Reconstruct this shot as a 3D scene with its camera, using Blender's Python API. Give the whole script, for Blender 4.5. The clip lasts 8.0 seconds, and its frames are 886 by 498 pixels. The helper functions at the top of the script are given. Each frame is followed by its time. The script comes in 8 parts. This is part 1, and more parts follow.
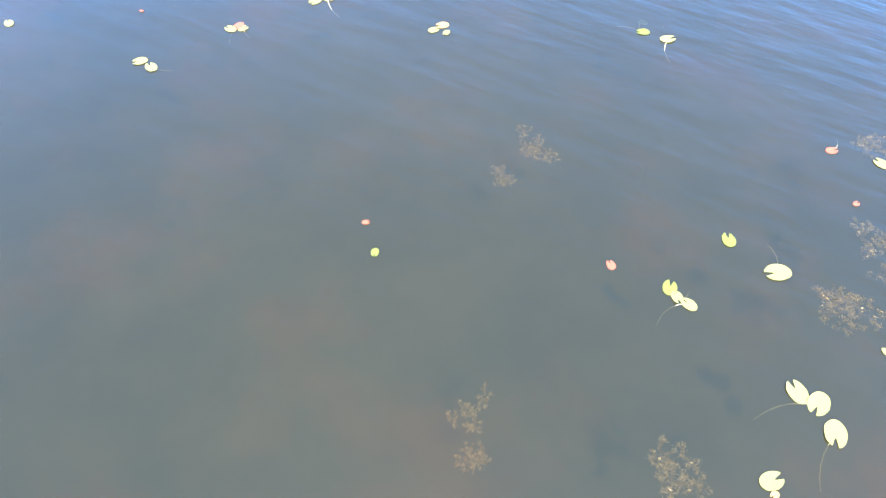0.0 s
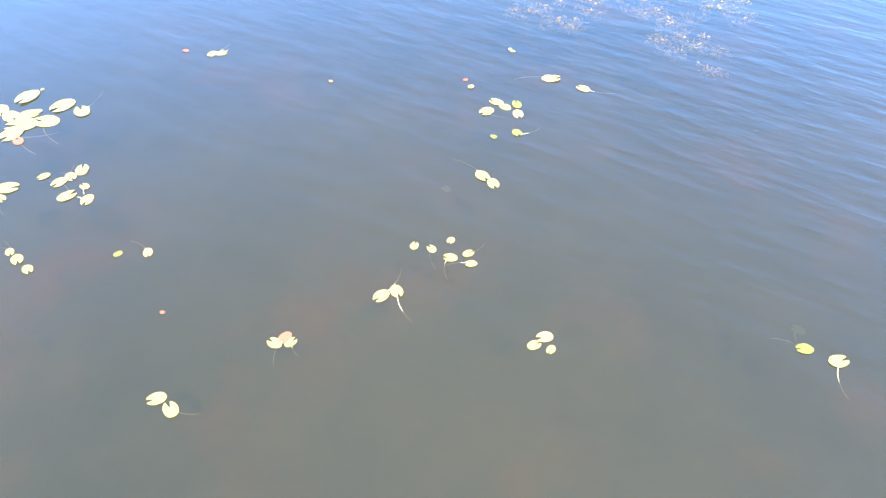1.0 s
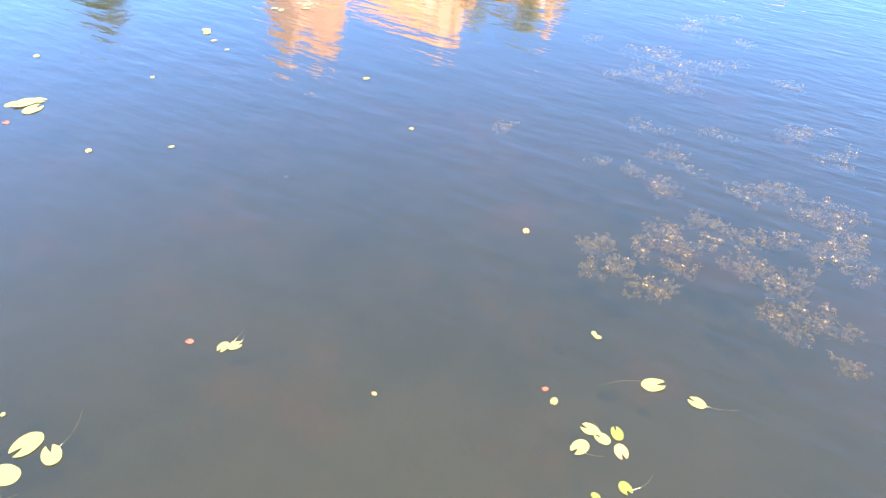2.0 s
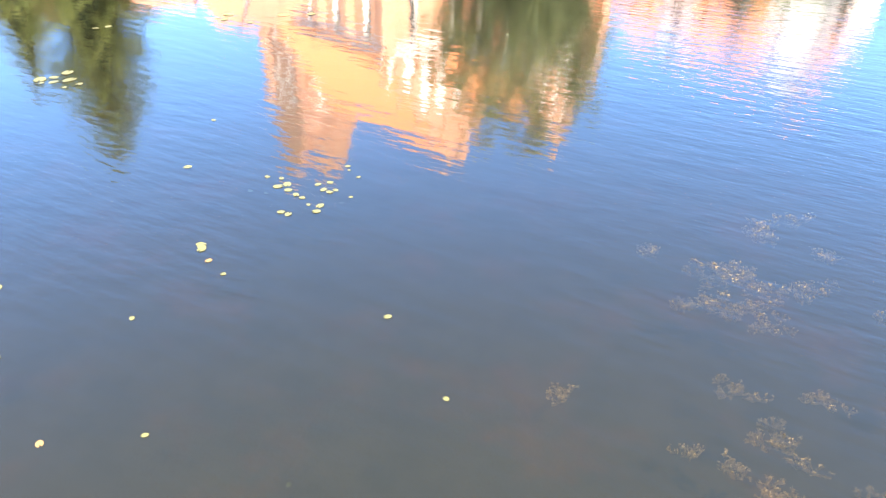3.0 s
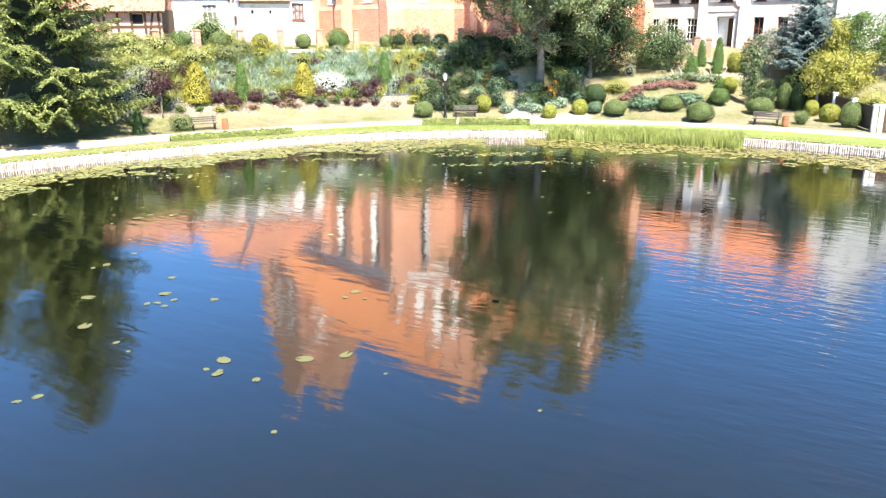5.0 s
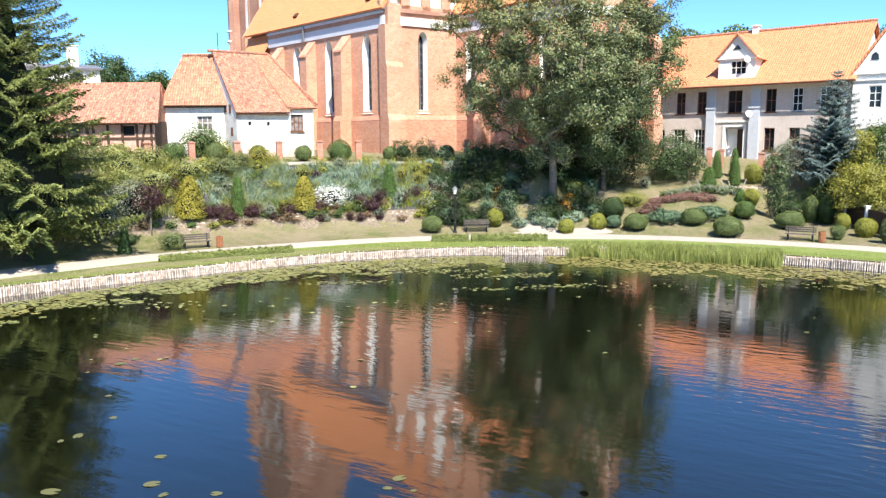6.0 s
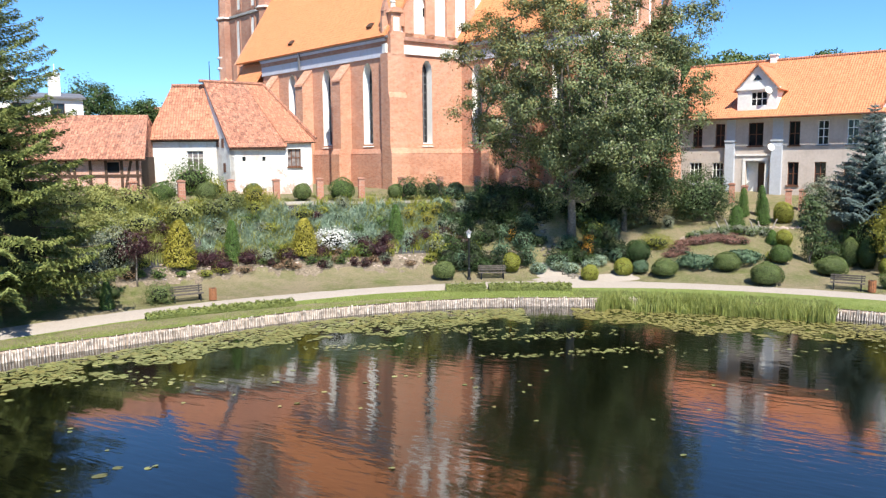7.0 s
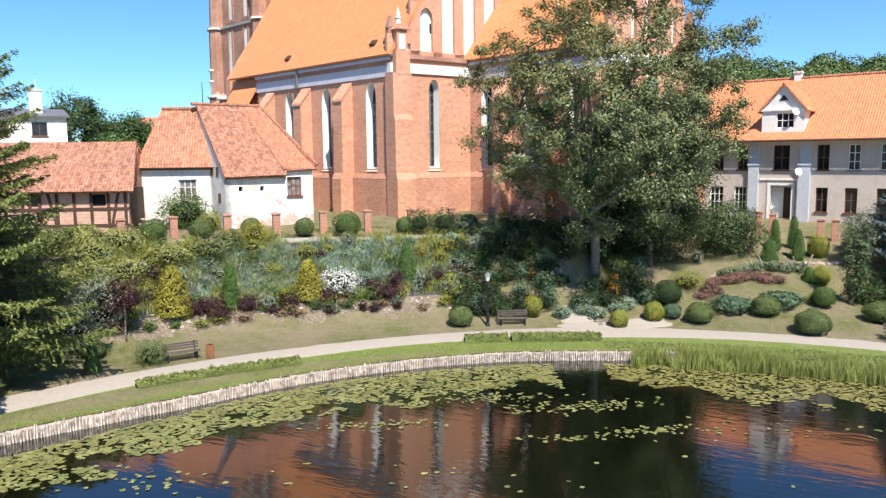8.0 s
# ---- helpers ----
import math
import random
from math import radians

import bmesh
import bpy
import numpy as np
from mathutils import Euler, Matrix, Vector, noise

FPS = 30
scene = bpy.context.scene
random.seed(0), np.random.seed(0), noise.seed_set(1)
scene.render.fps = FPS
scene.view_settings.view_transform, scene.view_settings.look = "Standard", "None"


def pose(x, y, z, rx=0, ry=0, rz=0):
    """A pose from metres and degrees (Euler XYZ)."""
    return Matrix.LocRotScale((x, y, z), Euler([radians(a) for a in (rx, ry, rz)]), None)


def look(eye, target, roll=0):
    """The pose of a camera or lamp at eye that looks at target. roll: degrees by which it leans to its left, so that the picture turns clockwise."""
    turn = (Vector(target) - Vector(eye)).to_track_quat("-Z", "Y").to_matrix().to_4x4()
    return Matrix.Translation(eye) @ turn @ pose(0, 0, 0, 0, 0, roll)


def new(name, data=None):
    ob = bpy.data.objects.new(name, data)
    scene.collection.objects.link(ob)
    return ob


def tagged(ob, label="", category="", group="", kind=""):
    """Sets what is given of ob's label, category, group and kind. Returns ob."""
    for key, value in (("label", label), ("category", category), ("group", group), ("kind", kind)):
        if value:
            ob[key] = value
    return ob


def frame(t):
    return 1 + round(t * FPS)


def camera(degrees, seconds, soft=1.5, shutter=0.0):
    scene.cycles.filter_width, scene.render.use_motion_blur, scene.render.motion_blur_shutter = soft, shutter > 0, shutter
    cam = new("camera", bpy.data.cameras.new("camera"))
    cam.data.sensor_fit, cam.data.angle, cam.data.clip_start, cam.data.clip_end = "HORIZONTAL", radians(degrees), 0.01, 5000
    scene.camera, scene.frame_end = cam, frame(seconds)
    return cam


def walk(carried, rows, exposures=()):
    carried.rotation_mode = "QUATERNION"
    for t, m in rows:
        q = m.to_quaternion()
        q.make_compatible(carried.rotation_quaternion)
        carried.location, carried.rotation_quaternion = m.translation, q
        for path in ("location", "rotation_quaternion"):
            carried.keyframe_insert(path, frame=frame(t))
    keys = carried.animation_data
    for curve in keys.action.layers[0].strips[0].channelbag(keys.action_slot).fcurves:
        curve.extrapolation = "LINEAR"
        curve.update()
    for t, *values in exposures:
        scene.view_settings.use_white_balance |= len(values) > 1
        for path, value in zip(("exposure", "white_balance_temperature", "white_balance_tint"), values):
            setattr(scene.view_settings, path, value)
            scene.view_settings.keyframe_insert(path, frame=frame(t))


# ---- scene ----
cam = camera(61.0, 8.0, soft=1.3)
PATH = [
    (0, (1.809, -11.593, 4.974), (1.874, -10.331, 3.424), 2.0),
    (0.5, (1.641, -10.138, 4.976), (1.67, -8.798, 3.491), 1.1),
    (1, (1.088, -8.497, 5.138), (1.119, -7.061, 3.746), 1.4),
    (1.5, (0.687, -6.926, 5.345), (0.711, -5.407, 4.045), 1.2),
    (2, (0.308, -5.148, 5.763), (0.349, -3.577, 4.527), 1.4),
    (2.2, (0.281, -4.538, 5.881), (0.309, -2.928, 4.695), 0.8),
    (3.3, (-0.347, -0.683, 6.607), (-0.323, 1.07, 5.644), 0.5),
    (3.5, (-0.5, 0.28, 6.739), (-0.478, 2.055, 5.818), 0.2),
    (4, (-1.054, 3.061, 6.85), (-1.035, 4.893, 6.047), -0.1),
    (4.5, (-1.703, 5.714, 7.066), (-1.673, 7.594, 6.385), -0.3),
    (5, (-2.468, 8.332, 7.429), (-2.423, 10.253, 6.874), -0.4),
    (5.2, (-2.785, 9.28, 7.549), (-2.732, 11.215, 7.044), -0.5),
    (6.3, (-4.849, 14.525, 7.943), (-4.743, 16.507, 7.696), -0.4),
    (6.5, (-5.174, 15.478, 8.168), (-5.06, 17.46, 7.926), -0.4),
    (7, (-5.874, 17.829, 8.992), (-5.745, 19.811, 8.759), -0.5),
    (7.5, (-6.612, 20.099, 10.083), (-6.468, 22.08, 9.846), -0.5),
    (8, (-7.285, 22.314, 11.479), (-7.127, 24.293, 11.238), -0.6),
]
EXPOSURE = [
    (0.0, 3.6, 6350, 9), (0.5, 3.75, 6600, 11), (1.5, 3.62, 6900, 14), (2.2, 3.42, 7200, 17), (3.5, 3.02, 7500, 15), (4.5, 2.58, 7150, 12),
    (5.2, 2.06, 6550, 10), (6.3, 1.25, 6500, 10), (7.0, 1.05, 6500, 10), (8.0, 0.92, 6500, 10),
]
walk(cam, [(t, look(eye, target, roll)) for t, eye, target, roll in PATH], EXPOSURE)

# ---- light: a clear afternoon, the sun behind the camera and to its right ----
SUN_ELEVATION, SUN_AZIMUTH = 53.5, 165.6  # azimuth from +y towards +x
world = bpy.data.worlds.new("sky")
scene.world = world
world.use_nodes = True
sky = world.node_tree.nodes.new("ShaderNodeTexSky")
sky.sky_type = "NISHITA"
sky.sun_disc = False
sky.sun_elevation = radians(SUN_ELEVATION)
sky.sun_rotation = radians(SUN_AZIMUTH)
sky.air_density, sky.dust_density, sky.ozone_density = 1.0, 0.0, 1.6
background = world.node_tree.nodes["Background"]
background.inputs["Strength"].default_value = 0.097
tint = world.node_tree.nodes.new("ShaderNodeMix")  # a clear, dry, deep blue sky
tint.data_type, tint.blend_type = "RGBA", "MULTIPLY"
tint.inputs[0].default_value = 1.0
tint.inputs[7].default_value = (0.41, 0.695, 1.0, 1.0)
world.node_tree.links.new(sky.outputs[0], tint.inputs[6])
world.node_tree.links.new(tint.outputs[2], background.inputs["Color"])

sun_data = bpy.data.lights.new("sun", "SUN")
sun_data.energy, sun_data.angle, sun_data.color = 4.6, radians(0.53), (1.0, 0.93, 0.82)
sun = new("sun", sun_data)
az, el = radians(SUN_AZIMUTH), radians(SUN_ELEVATION)
sun_way = Vector((math.sin(az) * math.cos(el), math.cos(az) * math.cos(el), math.sin(el)))
sun.matrix_world = look(sun_way * 100, (0, 0, 0))


# ---- materials ----
class Nodes:
    """A small writer of node trees."""

    def __init__(self, name):
        self.mat = bpy.data.materials.new(name)
        self.mat.use_nodes = True
        self.tree = self.mat.node_tree
        self.bsdf = self.tree.nodes["Principled BSDF"]
        self.out = self.tree.nodes["Material Output"]

    def node(self, kind, ins=None, operation="", data_type="", blend_type="", offset=None):
        n = self.tree.nodes.new(kind)
        if operation:
            n.operation = operation
        if data_type:
            n.data_type = data_type
        if blend_type:
            n.blend_type = blend_type
        if offset is not None:
            n.offset = offset
        for key, value in (ins or {}).items():
            self.put(n.inputs[key], value)
        return n

    def put(self, socket, value):
        if isinstance(value, bpy.types.NodeSocket):
            self.tree.links.new(value, socket)
        else:
            socket.default_value = value

    def noise(self, vec, scale, detail=4.0, rough=0.55, low=0.35, high=0.65):
        n = self.node("ShaderNodeTexNoise", {"Scale": scale, "Detail": detail, "Roughness": rough})
        if vec is not None:
            self.put(n.inputs["Vector"], vec)
        r = self.node("ShaderNodeMapRange", {"Value": n.outputs[0], "From Min": low, "From Max": high})
        return r.outputs[0]

    def mix(self, fac, a, b, how="MIX"):
        n = self.node("ShaderNodeMix", data_type="RGBA", blend_type=how)
        self.put(n.inputs[0], fac)
        for socket, value in ((n.inputs[6], a), (n.inputs[7], b)):
            self.put(socket, value if isinstance(value, bpy.types.NodeSocket) else (*value, 1.0))
        return n.outputs[2]

    def math(self, how, a, b=0.0):
        n = self.node("ShaderNodeMath", operation=how)
        self.put(n.inputs[0], a)
        self.put(n.inputs[1], b)
        return n.outputs[0]

    def vmath(self, how, a, b=None):
        n = self.node("ShaderNodeVectorMath", operation=how)
        self.put(n.inputs[0], a)
        if b is not None:
            self.put(n.inputs[1], b)
        return n

    def place(self):
        return self.node("ShaderNodeNewGeometry").outputs["Position"]

    def surface(self):
        """Metres along a sloping or upright face and up it."""
        geo = self.node("ShaderNodeNewGeometry")
        level = self.vmath("NORMALIZE", self.vmath("CROSS_PRODUCT", (0, 0, 1), geo.outputs["True Normal"]).outputs[0]).outputs[0]
        up = self.vmath("CROSS_PRODUCT", geo.outputs["True Normal"], level).outputs[0]
        u = self.vmath("DOT_PRODUCT", geo.outputs["Position"], level).outputs["Value"]
        v = self.vmath("DOT_PRODUCT", geo.outputs["Position"], up).outputs["Value"]
        return self.node("ShaderNodeCombineXYZ", {0: u, 1: v}).outputs[0]

    def bump(self, height, strength, distance):
        n = self.node("ShaderNodeBump", {"Height": height, "Strength": strength, "Distance": distance})
        self.tree.links.new(n.outputs[0], self.bsdf.inputs["Normal"])

    def finish(self, colour, rough=0.8, metal=0.0, spec=0.3):
        self.put(self.bsdf.inputs["Base Color"], colour if isinstance(colour, bpy.types.NodeSocket) else (*colour, 1.0))
        self.put(self.bsdf.inputs["Roughness"], rough)
        self.bsdf.inputs["Metallic"].default_value = metal
        self.bsdf.inputs["Specular IOR Level"].default_value = spec
        return self.mat


def plain(name, colour, rough=0.7, metal=0.0, vary=0.2, scale=6.0, spec=0.3):
    """One colour with grain and larger blotches."""
    w = Nodes(name)
    p = w.place()
    dark = tuple(c * (1 - vary) for c in colour)
    light = tuple(min(1, c * (1 + vary)) for c in colour)
    c = w.mix(w.noise(p, scale), dark, light)
    c = w.mix(w.math("MULTIPLY", w.noise(p, scale * 0.13), 0.35), c, dark)
    w.bump(w.noise(p, scale * 4), 0.3, 0.01)
    return w.finish(c, rough, metal, spec)


def brickwork(name, one, two, mortar, width=0.28, row=0.1, joint=0.014, blotch=0.5, burnt=0.35):
    w = Nodes(name)
    uv, p = w.surface(), w.place()
    b = w.node("ShaderNodeTexBrick", {"Vector": uv, "Scale": 1.0, "Mortar Size": joint, "Brick Width": width, "Row Height": row,
                                      "Color1": (*one, 1), "Color2": (*two, 1), "Mortar": (*mortar, 1)})
    c = w.mix(w.math("MULTIPLY", w.noise(p, 0.35, 5), blotch), b.outputs[0], tuple(v * 0.6 for v in two))
    c = w.mix(w.math("MULTIPLY", w.noise(p, 1.7, 6, 0.7, 0.55, 0.8), 0.45), c, tuple(min(1, v * 1.35 + 0.04) for v in one))
    c = w.mix(w.math("MULTIPLY", w.noise(p, 5.0, 5, 0.8, 0.48, 0.66), burnt), c, tuple(v * 0.5 for v in two))
    c = w.mix(w.math("MULTIPLY", w.noise(w.node("ShaderNodeMapping", {"Vector": p, "Scale": (1.0, 1.0, 0.22)}).outputs[0], 0.8, 6, 0.7, 0.54, 0.74), 0.3), c, tuple(v * 0.8 for v in mortar))
    w.bump(b.outputs["Fac"], -0.6, 0.02)
    return w.finish(c, 0.85)


def tiles(name, one, two, row=0.33, width=0.22, moss=(0.12, 0.1, 0.06), stain=0.35, fleck=0.0):
    """Clay pantiles: courses up the slope, rolls across."""
    w = Nodes(name)
    uv, p = w.surface(), w.place()
    sway = w.node("ShaderNodeTexNoise", {"Vector": p, "Scale": 0.9, "Detail": 3.0}).outputs["Color"]
    uv = w.vmath("ADD", uv, w.vmath("MULTIPLY", w.vmath("SUBTRACT", sway, (0.5, 0.5, 0.5)).outputs[0], (0.3 * (fleck > 0), 0.4 * (fleck > 0), 0.0)).outputs[0]).outputs[0]
    b = w.node("ShaderNodeTexBrick", {"Vector": uv, "Scale": 1.0, "Mortar Size": 0.012, "Mortar Smooth": 0.4, "Brick Width": width, "Row Height": row,
                                      "Color1": (*one, 1), "Color2": (*two, 1), "Mortar": (*(v * (0.8 if fleck else 0.45) for v in two), 1)}, offset=0.0)
    c = w.mix(w.math("MULTIPLY", w.noise(p, 0.5, 6, 0.65, 0.5, 0.75), stain), b.outputs[0], moss)
    c = w.mix(w.math("MULTIPLY", w.noise(p, 2.6, 5), 0.3), c, tuple(min(1, v * 1.3) for v in one))
    if fleck:
        c = w.mix(w.math("MULTIPLY", w.noise(p, 4.5, 6, 0.85, 0.5, 0.6), fleck), c, tuple(v * 0.4 for v in two))
        c = w.mix(w.math("MULTIPLY", w.noise(p, 3.1, 5, 0.8, 0.56, 0.7), fleck * 0.7), c, tuple(min(1, v * 1.25 + 0.08) for v in one))
    split = w.node("ShaderNodeSeparateXYZ", {0: uv})
    saw = w.math("FRACT", w.math("DIVIDE", split.outputs[1], row))
    roll = w.math("SINE", w.math("MULTIPLY", split.outputs[0], 6.2832 / width))
    h = w.math("SUBTRACT", w.math("MULTIPLY", roll, 0.35), saw)
    w.bump(h, 0.8, 0.05)
    return w.finish(c, 0.75)


def foliage(name, one, two, shine=0.45, through_leaf=0.3, rnd=0.6):
    """Leaves that differ one by one and clump by clump, and let some light through."""
    w = Nodes(name)
    geo = w.node("ShaderNodeNewGeometry")
    c = w.mix(geo.outputs["Random Per Island"], one, two)
    c = w.mix(w.math("MULTIPLY", w.noise(geo.outputs["Position"], 0.9, 3), rnd), c, tuple(v * 0.55 for v in one))
    info = w.node("ShaderNodeObjectInfo")
    c = w.mix(w.math("MULTIPLY", info.outputs["Random"], 0.2), c, tuple(v * 0.7 for v in two))
    w.finish(c, shine, spec=0.25)
    t = w.node("ShaderNodeBsdfTranslucent", {"Color": c})
    m = w.node("ShaderNodeMixShader", {0: through_leaf, 1: w.bsdf.outputs[0], 2: t.outputs[0]})
    w.tree.links.new(m.outputs[0], w.out.inputs[0])
    return w.mat


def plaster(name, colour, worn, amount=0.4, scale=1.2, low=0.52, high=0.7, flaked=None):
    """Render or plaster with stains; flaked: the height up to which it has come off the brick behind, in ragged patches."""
    w = Nodes(name)
    p = w.place()
    c = w.mix(w.noise(p, 5.0, 6), tuple(v * 0.9 for v in colour), colour)
    c = w.mix(w.math("MULTIPLY", w.noise(p, scale, 7, 0.65, low, high), amount), c, worn)
    streak = w.node("ShaderNodeMapping", {"Vector": p, "Scale": (2.2, 2.2, 0.3)}).outputs[0]
    c = w.mix(w.math("MULTIPLY", w.noise(streak, 1.1, 6, 0.7, 0.52, 0.72), amount * 0.5), c, tuple(v * 0.8 for v in worn))
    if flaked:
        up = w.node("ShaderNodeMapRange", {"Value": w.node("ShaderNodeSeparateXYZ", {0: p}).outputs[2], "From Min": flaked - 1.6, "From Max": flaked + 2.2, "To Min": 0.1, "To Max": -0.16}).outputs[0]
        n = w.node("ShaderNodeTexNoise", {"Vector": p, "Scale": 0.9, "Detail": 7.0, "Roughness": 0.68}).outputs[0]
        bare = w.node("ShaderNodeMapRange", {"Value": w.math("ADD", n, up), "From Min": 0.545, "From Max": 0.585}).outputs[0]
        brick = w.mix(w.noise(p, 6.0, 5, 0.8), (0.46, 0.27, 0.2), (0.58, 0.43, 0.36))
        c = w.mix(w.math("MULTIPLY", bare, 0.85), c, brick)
    w.bump(w.noise(p, 18, 5), 0.35, 0.01)
    return w.finish(c, 0.85)


def glass_dark(name):
    w = Nodes(name)
    p = w.place()
    c = w.mix(w.noise(p, 0.8), (0.012, 0.013, 0.016), (0.03, 0.03, 0.032))
    w.bump(w.noise(p, 1.5), 0.05, 0.02)
    return w.finish(c, 0.06, spec=0.5)


BRICK = brickwork("church_brick", (0.68, 0.33, 0.2), (0.47, 0.185, 0.1), (0.6, 0.45, 0.35), blotch=0.25)
BRICK_LOW = brickwork("plinth_brick", (0.66, 0.31, 0.19), (0.44, 0.17, 0.1), (0.56, 0.42, 0.33), blotch=0.35, burnt=0.45)
BRICK_OLD = brickwork("tower_brick", (0.53, 0.26, 0.175), (0.35, 0.15, 0.1), (0.46, 0.37, 0.3), blotch=0.6, burnt=0.5)
BRICK_SHED = brickwork("shed_infill_brick", (0.62, 0.34, 0.25), (0.47, 0.23, 0.165), (0.6, 0.5, 0.42), blotch=0.3)
BRICK_POST = brickwork("post_brick", (0.5, 0.2, 0.12), (0.4, 0.15, 0.09), (0.45, 0.38, 0.32), blotch=0.3)
TILE_NEW = tiles("bright_clay_tiles", (0.65, 0.26, 0.115), (0.58, 0.22, 0.09), stain=0.15)
TILE_HOUSE = tiles("rectory_clay_tiles", (0.6, 0.235, 0.115), (0.5, 0.185, 0.085), stain=0.2)
TILE_OLD = tiles("old_clay_tiles", (0.5, 0.235, 0.15), (0.21, 0.092, 0.062), moss=(0.2, 0.14, 0.11), stain=0.75, fleck=0.7)
TILE_MID = tiles("weathered_clay_tiles", (0.52, 0.235, 0.14), (0.3, 0.125, 0.077), moss=(0.27, 0.17, 0.12), stain=0.65, fleck=0.6)
WHITE = plaster("white_lime_plaster", (0.8, 0.79, 0.76), (0.6, 0.56, 0.5), 0.25)
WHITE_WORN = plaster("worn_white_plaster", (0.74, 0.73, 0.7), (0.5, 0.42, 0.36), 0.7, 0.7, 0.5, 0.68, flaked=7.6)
# White frieze plaster with the long wall's shade put in as lavender grey.
FRIEZE_SHADED = plaster("shaded_white_plaster", (0.55, 0.56, 0.63), (0.42, 0.38, 0.38), 0.5, 0.9)
GREY_RENDER = plaster("warm_grey_render", (0.56, 0.49, 0.44), (0.4, 0.34, 0.3), 0.65, 0.6, 0.46, 0.68)
BLUE_RENDER = plaster("bluish_grey_render", (0.5, 0.53, 0.58), (0.4, 0.41, 0.44), 0.4, 0.8)
GLASS = glass_dark("window_glass")
WOOD_DARK = plain("dark_timber", (0.075, 0.045, 0.03), 0.8, scale=9)
WOOD_BROWN = plain("brown_wood", (0.16, 0.07, 0.04), 0.6, scale=9)
PAINT_WHITE = plain("white_paint", (0.78, 0.78, 0.76), 0.5, vary=0.06)
METAL_DARK = plain("dark_metal", (0.03, 0.032, 0.035), 0.45, 0.6)
METAL_GREY = plain("grey_metal_sheet", (0.2, 0.2, 0.21), 0.5, 0.3)
CAST_WHITE = plain("white_cast_stone", (0.7, 0.69, 0.66), 0.7, vary=0.1)


def meadow():
    """Lawn with dry patches; bare soil here and there."""
    w = Nodes("lawn")
    p = w.place()
    c = w.mix(w.noise(p, 3.0, 6, 0.7), (0.15, 0.185, 0.058), (0.25, 0.265, 0.1))
    c = w.mix(w.math("MULTIPLY", w.noise(p, 0.3, 6, 0.74, 0.34, 0.6), 0.92), c, (0.4, 0.325, 0.22))
    c = w.mix(w.math("MULTIPLY", w.noise(p, 14, 5, 0.75), 0.32), c, (0.08, 0.1, 0.03))
    c = w.mix(w.math("MULTIPLY", w.noise(p, 1.1, 6, 0.78, 0.48, 0.66), 0.6), c, (0.38, 0.31, 0.2))
    c = w.mix(w.math("MULTIPLY", w.noise(p, 7.0, 5, 0.75, 0.45, 0.7), 0.28), c, (0.085, 0.1, 0.035))
    w.bump(w.noise(p, 16, 6, 0.75), 0.9, 0.08)
    return w.finish(c, 0.95, spec=0.1)


